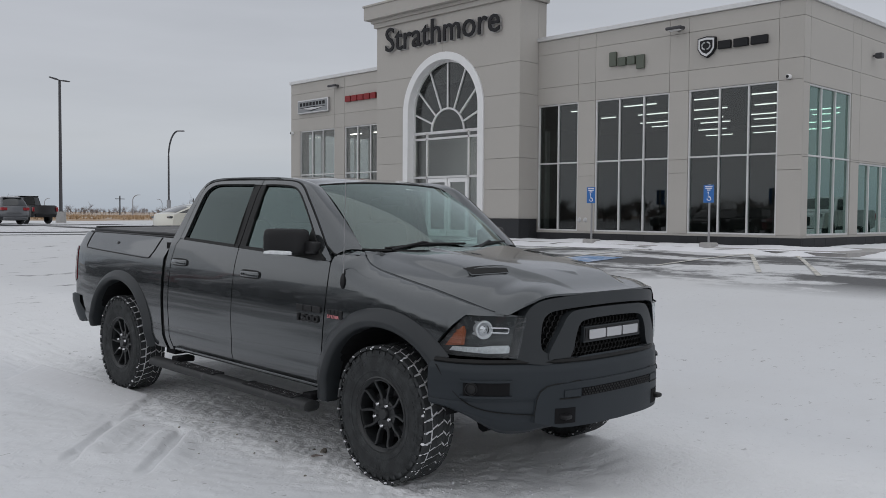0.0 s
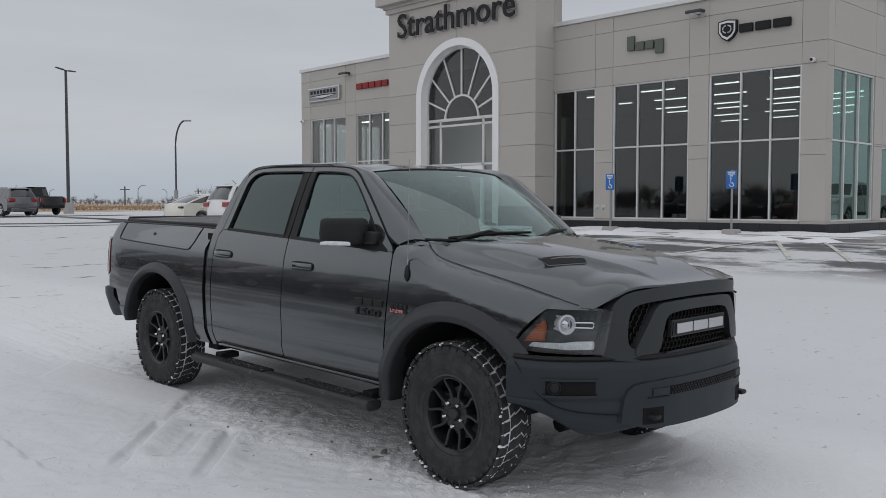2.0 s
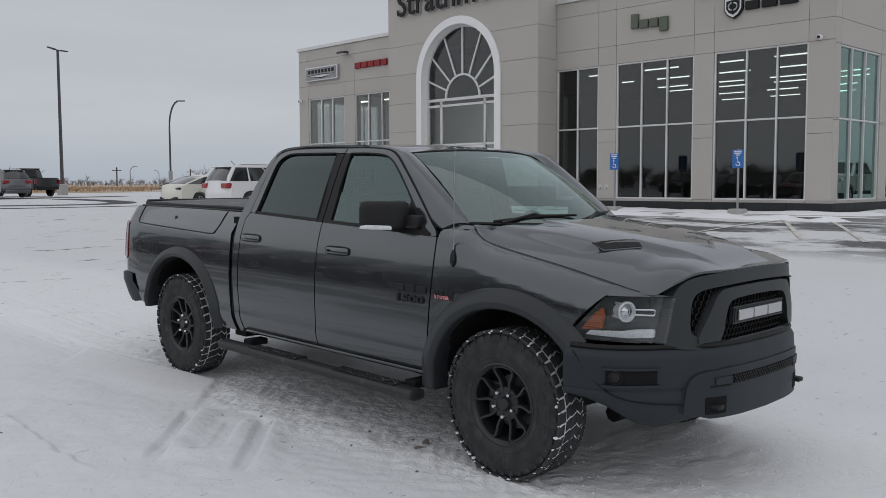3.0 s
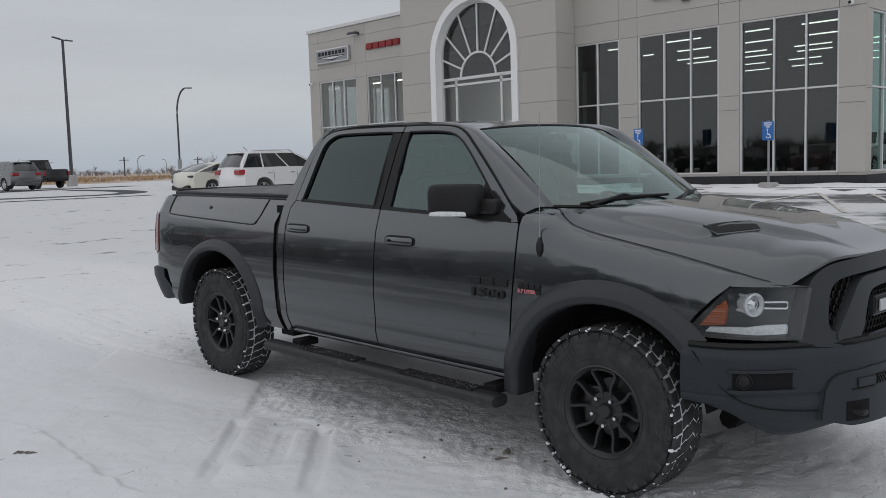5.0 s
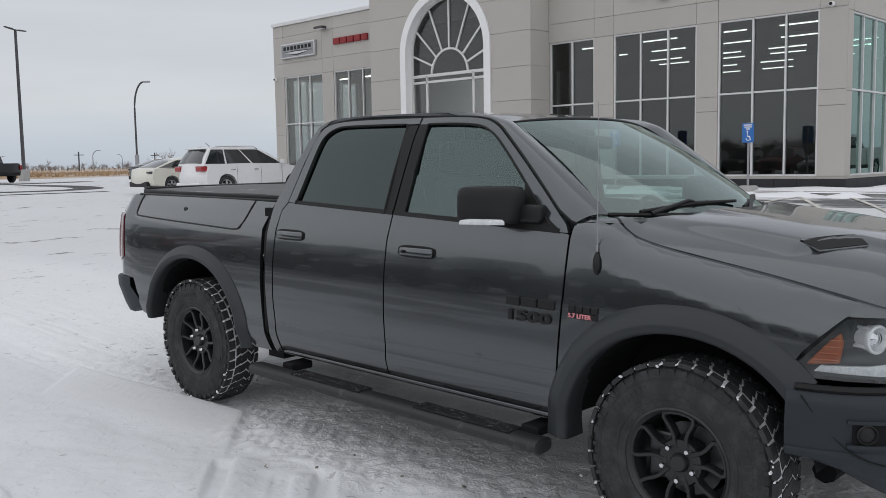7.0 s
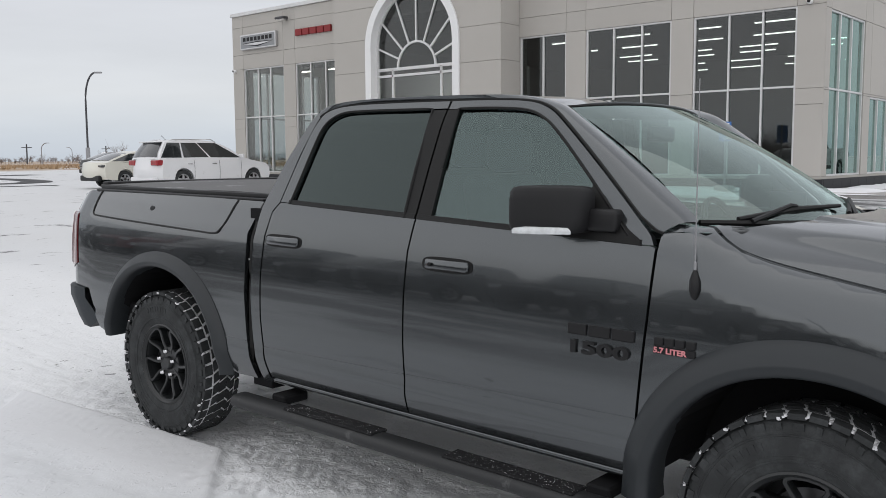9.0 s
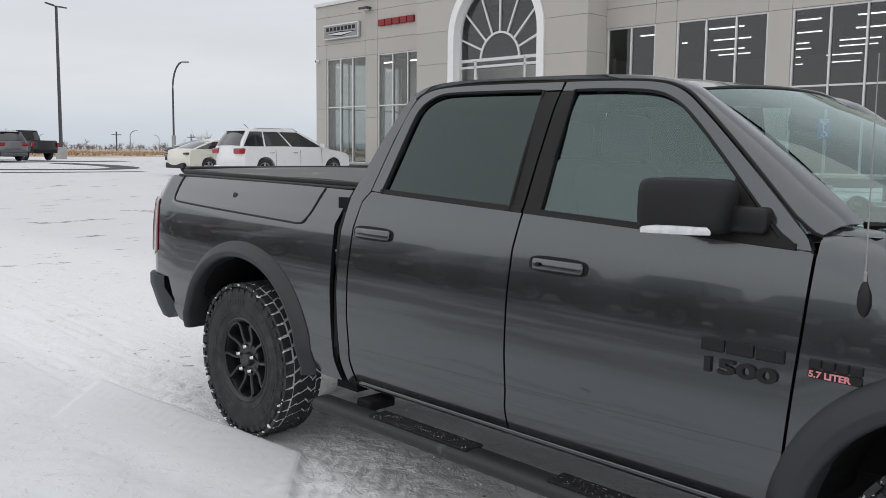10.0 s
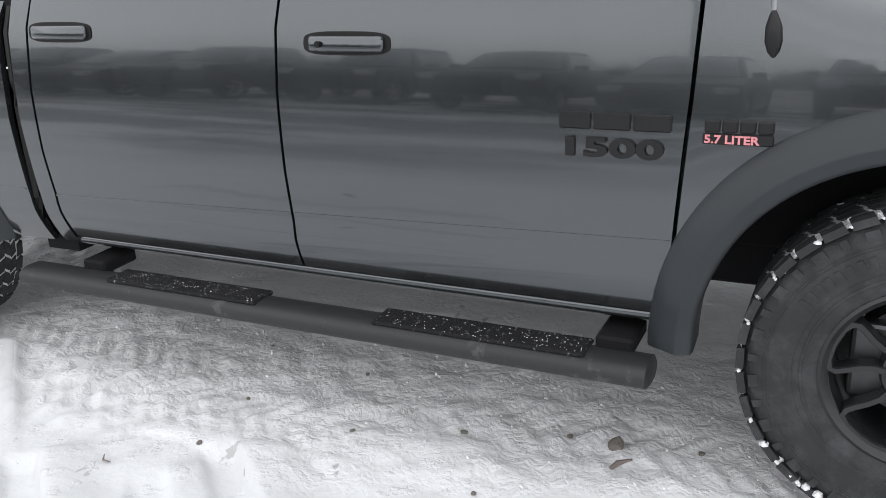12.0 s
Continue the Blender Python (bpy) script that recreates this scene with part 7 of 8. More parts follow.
def ground_strip(name, pts, w, material, label, lift=0.006):
    bm = bmesh.new()
    prev = None
    for i, (x, y) in enumerate(pts):
        a, b = pts[max(0, i - 1)], pts[min(len(pts) - 1, i + 1)]
        d = Vector((b[0] - a[0], b[1] - a[1], 0)).normalized()
        n = Vector((-d.y, d.x, 0)) * w / 2
        row = [bm.verts.new((x + s * n.x, y + s * n.y, ground_z(x + s * n.x, y + s * n.y) + lift)) for s in (-1, 1)]
        if prev:
            bm.faces.new((prev[0], prev[1], row[1], row[0]))
        prev = row
    bmesh.ops.recalc_face_normals(bm, faces=bm.faces[:])
    tagged(link(name, bm, material), label, "road marking", kind="structure")


for y in (7.2, 8.4, 10.8, 13.7, 16.6, 19.5):
    ground_strip("road_marking", [(16.8 + 0.4 * k, y + (0.22 if y < 9 else 0.0) * k) for k in range(12)], 0.10, M_LINE, "worn white stall line showing through snow", 0.016)
ground_strip("road_marking_blue", [(16.6 + 0.2 * k, 13.0) for k in range(8)], 1.1, M_BLUEPAINT, "worn blue accessible-stall paint, half under snow", 0.014)

# kerbed island at the far side of the lot
ISLE = [(8.0, 50.5), (12.0, 48.2), (16.0, 46.6), (19.5, 46.4), (21.5, 48.5), (22.0, 52.0), (21.0, 56.0)]
M_ASPHALT = mat("wet_dark_asphalt", (0.045, 0.045, 0.048), 0.75, var=0.3, scale=2, bump=0.3, bump_scale=60, dirt=(0.7, 0.7, 0.72), dirt_amount=0.10, dirt_scale=0.6)


def smooth_line(pts, n=6):
    out = []
    for i in range(len(pts) - 1):
        p = [Vector((*pts[min(max(j, 0), len(pts) - 1)], 0)) for j in (i - 1, i, i + 1, i + 2)]
        for k in range(n):
            t = k / n
            q = 0.5 * ((2 * p[1]) + (p[2] - p[0]) * t + (2 * p[0] - 5 * p[1] + 4 * p[2] - p[3]) * t * t + (3 * p[1] - p[0] - 3 * p[2] + p[3]) * t**3)
            out.append((q.x, q.y))
    return out + [pts[-1]]


ground_strip("road_bare", smooth_line([(2.0, 44.5), (8.0, 43.5), (14.0, 42.8), (19.5, 42.2)]), 0.7, M_ASPHALT, "bare dark asphalt strip between drifts", 0.012)
ground_strip("road_bare_bend", smooth_line(ISLE), 1.5, M_ASPHALT, "bare dark asphalt bend round the island", 0.014)
ground_strip("road_bare_far", smooth_line([(4.0, 58.0), (12.0, 57.5), (20.0, 58.5), (27.0, 60.5)]), 1.6, M_ASPHALT, "bare dark asphalt strip between drifts", 0.012)


# lamp posts
def lot_lamp(x, y, h):
    z = ground_z(x, y)
    t = tagged(empty("lamp_post", pose(x, y, z)), "tall dark lamp post with two flat heads on concrete", "lamp post")
    bm = bmesh.new()
    add_lathe(bm, [(0.0, 0.85), (0.34, 0.85), (0.38, 0.80), (0.38, -0.3)], 20, "z")
    part("concrete_base", bm, M_CONCRETE, t, smooth=True)
    bm = bmesh.new()
    add_tube(bm, [(0, 0, 0.85), (0, 0, h)], [0.14, 0.10], 4)
    part("pole", bm, M_POLE_DARK, t)
    for a in (0.6, 0.6 + math.pi):
        c, s = math.cos(a), math.sin(a)
        bm = bmesh.new()
        add_tube(bm, [(0.05 * c, 0.05 * s, h - 0.1), (0.4 * c, 0.4 * s, h - 0.02), (1.2 * c, 1.2 * s, h + 0.06)], [0.05, 0.13, 0.10], 6)
        for v in bm.verts:
            v.co.z = h + (v.co.z - h) * 0.5
        part("lamp_head", bm, M_POLE_DARK, t)


def street_lamp(x, y, h, reach, az, material=None, r=0.09):
    z = ground_z(x, y)
    t = tagged(empty("street_lamp", pose(x, y, z, 0, 0, az)), "grey steel street lamp with a curved arm", "street lamp")
    pts = [(0, 0, 0), (0, 0, h * 0.72)] + [(reach * (1 - math.cos(a)), 0, h * 0.72 + h * 0.28 * math.sin(a)) for a in (math.pi / 2 * k / 8 for k in range(1, 9))]
    part("pole", tube(pts, [r * 1.2] + [r] * (len(pts) - 2) + [r * 0.6], 8), material or M_POLE, t, smooth=True)
    part("lamp_head", rounded_box((reach - 0.1, -0.14, h - 0.07), (reach + 0.5, 0.14, h + 0.06), 0.05, 2), M_POLE, t)


lot_lamp(26.5, 69.7, 10.9)
street_lamp(36.0, 70.9, 7.75, 0.85, -45, M_POLE_DARK, 0.075)
part("meter_box", rounded_box((-0.12, -0.2, 0.6), (0.12, 0.2, 1.9), 0.03, 2), M_POLE, bpy.data.objects["street_lamp"])
for x, y, h in ((95, 205, 9), (150, 300, 10), (165, 305, 10), (120, 330, 10), (60, 260, 9), (185, 330, 10), (240, 380, 11)):
    street_lamp(x, y, h * 0.55, 1.3, -40 if x != 150 else 140, r=0.10)
for x, y, h in ((112, 250, 5.5), (146, 270, 5.5), (205, 330, 6.5), (88, 290, 6)):
    z = ground_z(x, y)
    t = tagged(empty("utility_pole", pose(x, y, z)), "far wooden utility pole with a cross arm", "utility pole", group="far utility poles")
    part("mast", tube([(0, 0, 0), (0, 0, h)], 0.2, 6), M_POLE_DARK, t)
    part("cross_arm", box((-1.4, -0.1, h - 1.0), (1.4, 0.1, h - 0.8)), M_POLE_DARK, t)

# service-wing bollards and doors
for x in (37.2, 38.2, 46.4, 47.6):
    t = tagged(empty("bollard"), "yellow sleeved steel bollard beside the service door", "bollard", group="yellow bollards")
    bm = bmesh.new()
    add_lathe(bm, [(0.0, 2.0), (0.07, 1.98), (0.11, 1.92), (0.12, 1.85), (0.12, 0.6)], 16, "z", center=(x, 9.7, 0))
    part("sleeve", bm, M_YELLOW, t, smooth=True)
for k, x in enumerate((36.0, 45.2, 49.5)):
    t = tagged(empty("door_service"), "grey steel service door with a narrow pane", "door", kind="structure")
    part("leaf", rounded_box((x, WY0 - 0.07, 0.80), (x + 1.0, WY0 - 0.032, 3.0), 0.01, 1), M_POLE, t)
    part("door_frame", poly_solid([(x - 0.1, 0.8), (x - 0.1, 3.1), (x + 1.1, 3.1), (x + 1.1, 0.8), (x + 1.0, 0.8), (x + 1.0, 3.0), (x, 3.0), (x, 0.8)], WY0 - 0.09, WY0 - 0.03, "y"), M_POLE_DARK, t)
    part("pane", box((x + 0.62, WY0 - 0.078, 1.9), (x + 0.82, WY0 - 0.072, 2.7)), M_GLASS, t)
for x in (44.6, 34.5):
    t = tagged(empty("downspout"), "silver downspout on the siding", "downspout")
    part("pipe", rounded_box((x, WY0 - 0.14, 0.8), (x + 0.1, WY0 - 0.035, 7.4), 0.02, 1), M_SIDING, t)
for x in (28.4, 30.2):
    t = tagged(empty("flood_light"), "small dark flood light high on the side wall", "flood light", group="side flood lights")
    part("head", rounded_box((x, WY0 - 0.30, 6.45), (x + 0.22, WY0 - 0.08, 6.62), 0.04, 2), M_POLE_DARK, t)
    part("stem", tube([(x + 0.11, WY0 - 0.1, 6.55), (x + 0.11, WY0 + 0.0, 6.55)], 0.03, 6), M_POLE_DARK, t)

# entrance pendants behind the arch
for y in (22.75, 21.95):
    t = tagged(empty("pendant_lamp"), "white cylinder pendant lamp hanging in the entrance", "pendant lamp", group="entrance pendants")
    bm = bmesh.new()
    add_lathe(bm, [(0.0, 3.45), (0.09, 3.45), (0.09, 4.35), (0.0, 4.37)], 14, "z", center=(24.3, y, 0))
    part("shade", bm, M_STRIP, t, smooth=True)
    part("cord", tube([(24.3, y, 4.36), (24.3, y, 5.76)], 0.008, 5), M_BLACK, t)


# ---- parked vehicles ----
M_CARWHITE = mat("white_car_paint", (0.72, 0.72, 0.73), 0.3, var=0.03, coat=0.8, dirt=(0.45, 0.44, 0.42), dirt_amount=0.15, dirt_scale=1.5)
M_CARCREAM = mat("pearl_white_car_paint", (0.70, 0.68, 0.60), 0.3, var=0.03, coat=0.8)
M_CARBLACK = mat("black_car_paint", (0.010, 0.010, 0.012), 0.4, var=0.1, coat=0.25)
M_CARGREY = mat("grey_car_paint", (0.12, 0.125, 0.135), 0.3, metal=0.4, var=0.05, coat=0.8)
M_CARRED = mat("dark_red_car_paint", (0.16, 0.015, 0.02), 0.3, var=0.05, coat=0.8)
M_CARGLASS = mat("dark_car_window", (0.015, 0.018, 0.02), 0.06, var=0.1, coat=1.0)
M_REDLAMP = mat("red_lamp_lens", (0.30, 0.014, 0.02), 0.2, coat=0.6)

CARS = {
    # body outline front to back, greenhouse outline, wheels, half width
    "suv": dict(top=[(0.0, 0.55), (0.02, 0.80), (0.18, 0.96), (1.15, 1.10), (1.35, 1.16), (3.2, 1.18), (4.75, 1.16), (5.02, 1.10), (5.08, 0.80), (5.10, 0.55), (5.02, 0.38)],
                glass=[(1.10, 1.10), (1.95, 1.58), (2.45, 1.74), (3.2, 1.79), (4.1, 1.78), (4.66, 1.71), (4.92, 1.36), (5.02, 1.10)], wheels=(0.98, 4.0), r=0.375, w=0.97),
    "sedan": dict(top=[(0.0, 0.50), (0.03, 0.70), (0.25, 0.82), (1.25, 0.98), (3.7, 1.00), (4.55, 1.04), (4.80, 0.98), (4.86, 0.70), (4.84, 0.48), (4.75, 0.34)],
                  glass=[(1.15, 0.98), (2.0, 1.36), (2.6, 1.45), (3.2, 1.43), (3.75, 1.32), (4.50, 1.03)], wheels=(0.95, 3.75), r=0.34, w=0.92),
    "pickup": dict(top=[(0.0, 0.60), (0.02, 1.02), (0.15, 1.14), (1.35, 1.22), (1.45, 1.24), (3.55, 1.26), (3.60, 1.30), (5.70, 1.30), (5.78, 1.25), (5.80, 0.62), (5.72, 0.50)],
                   glass=[(1.35, 1.22), (1.95, 1.78), (2.4, 1.86), (3.25, 1.86), (3.42, 1.80), (3.58, 1.25)], wheels=(1.02, 4.60), r=0.40, w=0.98),
    "jeep": dict(top=[(0.0, 0.62), (0.02, 1.02), (0.12, 1.12), (1.55, 1.20), (3.45, 1.20), (3.50, 1.22), (5.45, 1.22), (5.50, 0.70), (5.42, 0.55)],
                 glass=[(1.55, 1.18), (1.82, 1.78), (2.0, 1.86), (3.38, 1.86), (3.46, 1.80), (3.48, 1.20)], wheels=(0.78, 4.28), r=0.42, w=0.93),
}


def car_wheel(x, y, r, side, car):
    bm = bmesh.new()
    d = -side
    add_lathe(bm, [(r * 0.62, x + d * 0.01), (r * 0.66, x - d * 0.015), (r * 0.90, x - d * 0.02), (r, x + d * 0.03), (r, x + d * 0.18), (r * 0.6, x + d * 0.21)], 28, "x", center=(0, y, r))
    bmesh.ops.recalc_face_normals(bm, faces=bm.faces[:])
    wheel = part("wheel", bm, M_RUBBER, car, smooth=True, sharp=40)
    bm = bmesh.new()
    add_lathe(bm, [(r * 0.63, x + d * 0.03), (r * 0.62, x + d * 0.0), (r * 0.57, x + d * 0.015), (r * 0.52, x + d * 0.06)], 28, "x", center=(0, y, r))
    for k in range(5):
        a = 2 * math.pi * k / 5 + 0.3
        dv, nv = Vector((0, math.cos(a), math.sin(a))), Vector((0, -math.sin(a), math.cos(a)))
        q = [Vector((x + d * 0.012, y, r)) + dv * rr + nv * ww for rr, ww in ((0.0, 0.05), (r * 0.58, 0.035), (r * 0.58, -0.035), (0.0, -0.05))]
        bm.faces.new([bm.verts.new(p) for p in q])
    part("rim", bm, M_SILVER, wheel)
    bm = bmesh.new()
    add_lathe(bm, [(0.0, x + d * 0.07), (r * 0.56, x + d * 0.07)], 20, "x", center=(0, y, r))
    part("disc", bm, M_DARK, wheel)


def vehicle(kind, paint, m, label, category, glass_rows=None):
    c = CARS[kind]
    t = tagged(empty("parked_" + ("pickup" if kind in ("pickup", "jeep") else "car"), m), label, category)
    W = c["w"]
    low = 0.30 if kind in ("suv", "sedan") else 0.48
    (wf, wr), r = c["wheels"], c["r"]
    ra = r + (0.055 if kind != "jeep" else 0.10)
    L = c["top"][-1][0]
    # outline with both arches
    base = [(L - 0.02, low + 0.05)]
    for wy in (wr, wf):
        base += [(wy + ra, low)] + [(wy + ra * math.cos(a), r + ra * math.sin(a)) for a in (math.pi * k / 12 for k in range(13)) if r + ra * math.sin(a) > low] + [(wy - ra, low)]
    prof = c["top"] + base + [(0.06, low + 0.02)]

    def half(y, z):
        k = max(0.0, min(1.0, (z - low) / 0.9))
        return W * (0.955 + 0.045 * math.sin(math.pi * min(1.0, k * 0.95 + 0.08)) - 0.05 * max(0.0, k - 0.75) * 4 * 0.3)

    def bend(u, y):
        f = sstep(1.1, 0.0, y) - sstep(L - 0.9, L, y)
        return f * 0.26 * abs(u) ** 2.6
    bm = bmesh.new()
    rows = []
    N = 12
    for j in range(N + 1):
        u = math.sin((j / N * 2 - 1) * math.pi / 2)
        rows.append([bm.verts.new((u * half(y, z), y + bend(u, y), z + (0.03 * (1 - u * u) if z > 0.9 else 0))) for y, z in prof])
    n = len(prof)
    for a, b in zip(rows, rows[1:]):
        for i in range(n):
            bm.faces.new((a[i], a[(i + 1) % n], b[(i + 1) % n], b[i]))
    bm.faces.new(rows[0][::-1])
    bm.faces.new(rows[-1])
    bmesh.ops.recalc_face_normals(bm, faces=bm.faces[:])
    part("body", bm, paint, t, smooth=True, sharp=32)
    # greenhouse
    g = c["glass"]
    zb, zt = min(p[1] for p in g), max(p[1] for p in g)

    def gw(z, extra=0.0):
        return W * (0.93 - 0.24 * (z - zb) / (zt - zb)) + extra
    bm = bmesh.new()
    rows = []
    for j in range(9):
        u = math.sin((j / 8 * 2 - 1) * math.pi / 2)
        rows.append([bm.verts.new((u * gw(z), y + (0.16 * abs(u) ** 2.5 if y < (g[0][0] + g[-1][0]) / 2 else -0.12 * abs(u) ** 2.5), z + 0.03 * (1 - u * u))) for y, z in g])
    n = len(g)
    for a, b in zip(rows, rows[1:]):
        for i in range(n):
            bm.faces.new((a[i], a[(i + 1) % n], b[(i + 1) % n], b[i]))
    bm.faces.new(rows[0][::-1])
    bm.faces.new(rows[-1])
    bmesh.ops.recalc_face_normals(bm, faces=bm.faces[:])
    part("cabin", bm, paint, t, smooth=True, sharp=32)

    def edge_at(z, front):
        pts = g[:len(g) // 2 + 1] if front else g[::-1][:len(g) // 2 + 1]
        for (y0, z0), (y1, z1) in zip(pts, pts[1:]):
            if z0 <= z <= z1:
                return y0 + (y1 - y0) * (z - z0) / max(1e-6, z1 - z0)
        return pts[-1][0]
    z0, z1 = zb + 0.07, zt - 0.10
    ya, yb = edge_at(z0, True) + 0.30, edge_at(z0, False) - 0.16
    yc, yd = edge_at(z1, True) + 0.22, edge_at(z1, False) - 0.20
    cuts = [0.0, 0.40, 0.74, 1.0] if kind == "suv" else [0.0, 0.5, 1.0]
    for s in (-1, 1):
        for a, b in zip(cuts, cuts[1:]):
            a2, b2 = a + (0.012 if a else 0), b - (0.012 if b < 1 else 0)
            q = [(ya + (yb - ya) * a2, z0), (ya + (yb - ya) * b2, z0), (yc + (yd - yc) * b2, z1), (yc + (yd - yc) * a2, z1)]
            bm = bmesh.new()
            vs = [bm.verts.new((s * gw(z, 0.006), y, z)) for y, z in q]
            bm.faces.new(vs)
            bmesh.ops.recalc_face_normals(bm, faces=bm.faces[:])
            if bm.faces[:][0].normal.x * s < 0:
                bmesh.ops.reverse_faces(bm, faces=bm.faces[:])
            bmesh.ops.inset_region(bm, faces=bm.faces[:], thickness=0.02)
            part("side_window", bm, M_CARGLASS, t)
        # lamps, mirror, handles, arches, sill
        part("headlamp", rounded_box((s * W * 0.60, 0.10, c["top"][1][1] - 0.06), (s * W * 0.93, 0.34, c["top"][1][1] + 0.10), 0.03, 2), M_SILVER, t)
        zl = {"suv": 1.0, "sedan": 0.86, "pickup": 1.0, "jeep": 0.98}[kind]
        if kind == "suv":
            part("tail_lamp", rounded_box((s * W * 0.52, L - 0.26, zl - 0.10), (s * W * 0.955, L + 0.005, zl + 0.09), 0.035, 2), M_REDLAMP, t, "red tail lamp")
        elif kind == "sedan":
            part("tail_lamp", rounded_box((s * W * 0.55, L - 0.28, zl - 0.05), (s * W * 0.955, L - 0.02, zl + 0.05), 0.03, 2), M_CARGLASS, t, "dark smoked tail lamp")
        else:
            part("tail_lamp", rounded_box((s * W * 0.84, L - 0.16, zl - 0.15), (s * W * 0.975, L - 0.03, zl + 0.15), 0.02, 2), M_REDLAMP, t, "red tail lamp")
        my = ya + 0.06
        part("side_mirror", rounded_box((s * W * 0.95, my - 0.06, zb + 0.05), (s * (W + 0.17), my + 0.06, zb + 0.20), 0.03, 2), paint if kind == "suv" else M_BLACK, t)
        for hy in ([2.62, 3.62] if kind in ("suv", "sedan") else [2.45, 3.3]):
            part("handle", rounded_box((s * (half(hy, zb - 0.14) - 0.01), hy, zb - 0.16), (s * (half(hy, zb - 0.14) + 0.022), hy + 0.2, zb - 0.125), 0.01, 1), M_CHROME if kind == "suv" else paint, t)
        part("sill", rounded_box((s * W * 0.90, wf + ra + 0.05, low - 0.06), (s * W * 0.985, wr - ra - 0.05, low + 0.10), 0.02, 1), M_BLACK if kind in ("jeep", "pickup") else M_CARGREY, t)
        for wy in (wf, wr):
            car_wheel(s * W * 0.965, wy, r, s, t)
        for y in (wf + ra + 0.14, 2.50 if kind != "jeep" else 2.4, wr - ra - 0.02 if kind in ("suv", "sedan") else 3.42):
            part("door_seam", tube([(s * (half(y, z) + 0.001), y, z) for z in np.linspace(low + 0.12, zb - 0.03, 6)], 0.006, 4), M_SEAL, t)
    # front and rear glass
    for front in (True, False):
        za, zz = zb + 0.08, zt - 0.09
        off = -0.016 if front else 0.022

        def pane(u, v):
            x, z = (2 * u - 1), za + (zz - za) * v
            y = edge_at(z, front)
            cv = (0.16 if front else -0.12) * abs(x * 0.88) ** 2.5
            return (x * 0.88 * gw(z), y + cv + off, z + 0.03 * (1 - x * x) + 0.006)
        bm = grid_mesh(pane, 10, 4)
        if not front:
            bm.normal_update()
            if sum(f.normal.y for f in bm.faces) < 0:
                bmesh.ops.reverse_faces(bm, faces=bm.faces[:])
        part("windshield" if front else "rear_glass", bm, M_CARGLASS, t, smooth=True)
    # bumpers, plate
    part("front_grille", rounded_box((-W * 0.5, -0.03, low + 0.12), (W * 0.5, 0.10, c["top"][1][1] - 0.05), 0.03, 2), M_BLACK, t)
    part("rear_bumper", rounded_box((-W * 0.80, L - 0.12, low - 0.02), (W * 0.80, L + 0.04, low + 0.20), 0.04, 2), M_BLACK if kind != "suv" else paint, t)
    pz = 0.78 if kind == "suv" else low + 0.28
    plate = part("plate", rounded_box((-0.155, L + 0.0, pz - 0.08), (0.155, L + 0.03, pz + 0.08), 0.01, 1), M_WHITE_TRIM, t)
    part("plate_bar", box((-0.11, L + 0.03, pz - 0.03), (0.11, L + 0.034, pz + 0.03)), M_BLUE, plate)
    if kind == "suv":
        for s in (-1, 1):
            part("roof_bar", tube([(s * 0.56, 2.4, 1.72), (s * 0.56, 2.6, 1.815), (s * 0.56, 4.2, 1.805), (s * 0.56, 4.4, 1.74)], 0.018, 6), M_CHROME, t)
        part("spoiler", rounded_box((-0.60, 4.45, 1.70), (0.60, 4.78, 1.735), 0.015, 2), paint, t)
        part("roof_antenna", tube([(0, 4.05, 1.78), (0, 4.25, 1.95)], 0.01, 5), M_BLACK, t)
    if kind in ("pickup", "jeep"):
        part("bed_floor", box((-W * 0.80, g[-1][0] + 0.12, c["top"][-3][1] - 0.02), (W * 0.80, L - 0.15, c["top"][-3][1] + 0.035)), M_BLACK, t)
    if kind == "jeep":
        part("tailgate_bar", box((-0.22, L + 0.0, 0.98), (0.22, L + 0.012, 1.06)), M_SILVER, t)
        part("roof_panel", rounded_box((-W * 0.70, 1.95, 1.86), (W * 0.70, 3.42, 1.90), 0.02, 1), M_BLACK, t)
    return t


def parked(kind, paint, x, y, heading, label, category):
    """Place a vehicle by the middle of its front, heading in degrees from +x."""
    z = ground_z(x, y) + 0.012
    return vehicle(kind, paint, pose(x, y, z, 0, 0, heading + 90), label, category)


parked("suv", M_CARWHITE, 22.40, 31.5, 0, "white crossover parked nose to the building, black windows", "car")
parked("sedan", M_CARCREAM, 22.94, 36.74, 0, "pearl white sedan parked beside the crossover", "car")
parked("sedan", M_CARBLACK, 30.6, 52.0, 3, "dark small car parked at the far side", "car")
parked("jeep", M_CARBLACK, 21.55, 67.1, 100, "black open-bed off-road pickup parked beside a lamp post", "pickup truck")
parked("suv", M_CARGREY, 18.75, 63.95, 100, "silver-grey crossover parked at the far side", "car")
parked("pickup", M_CARWHITE, 37.5, 4.6, -178, "white pickup truck by the service wing", "pickup truck")
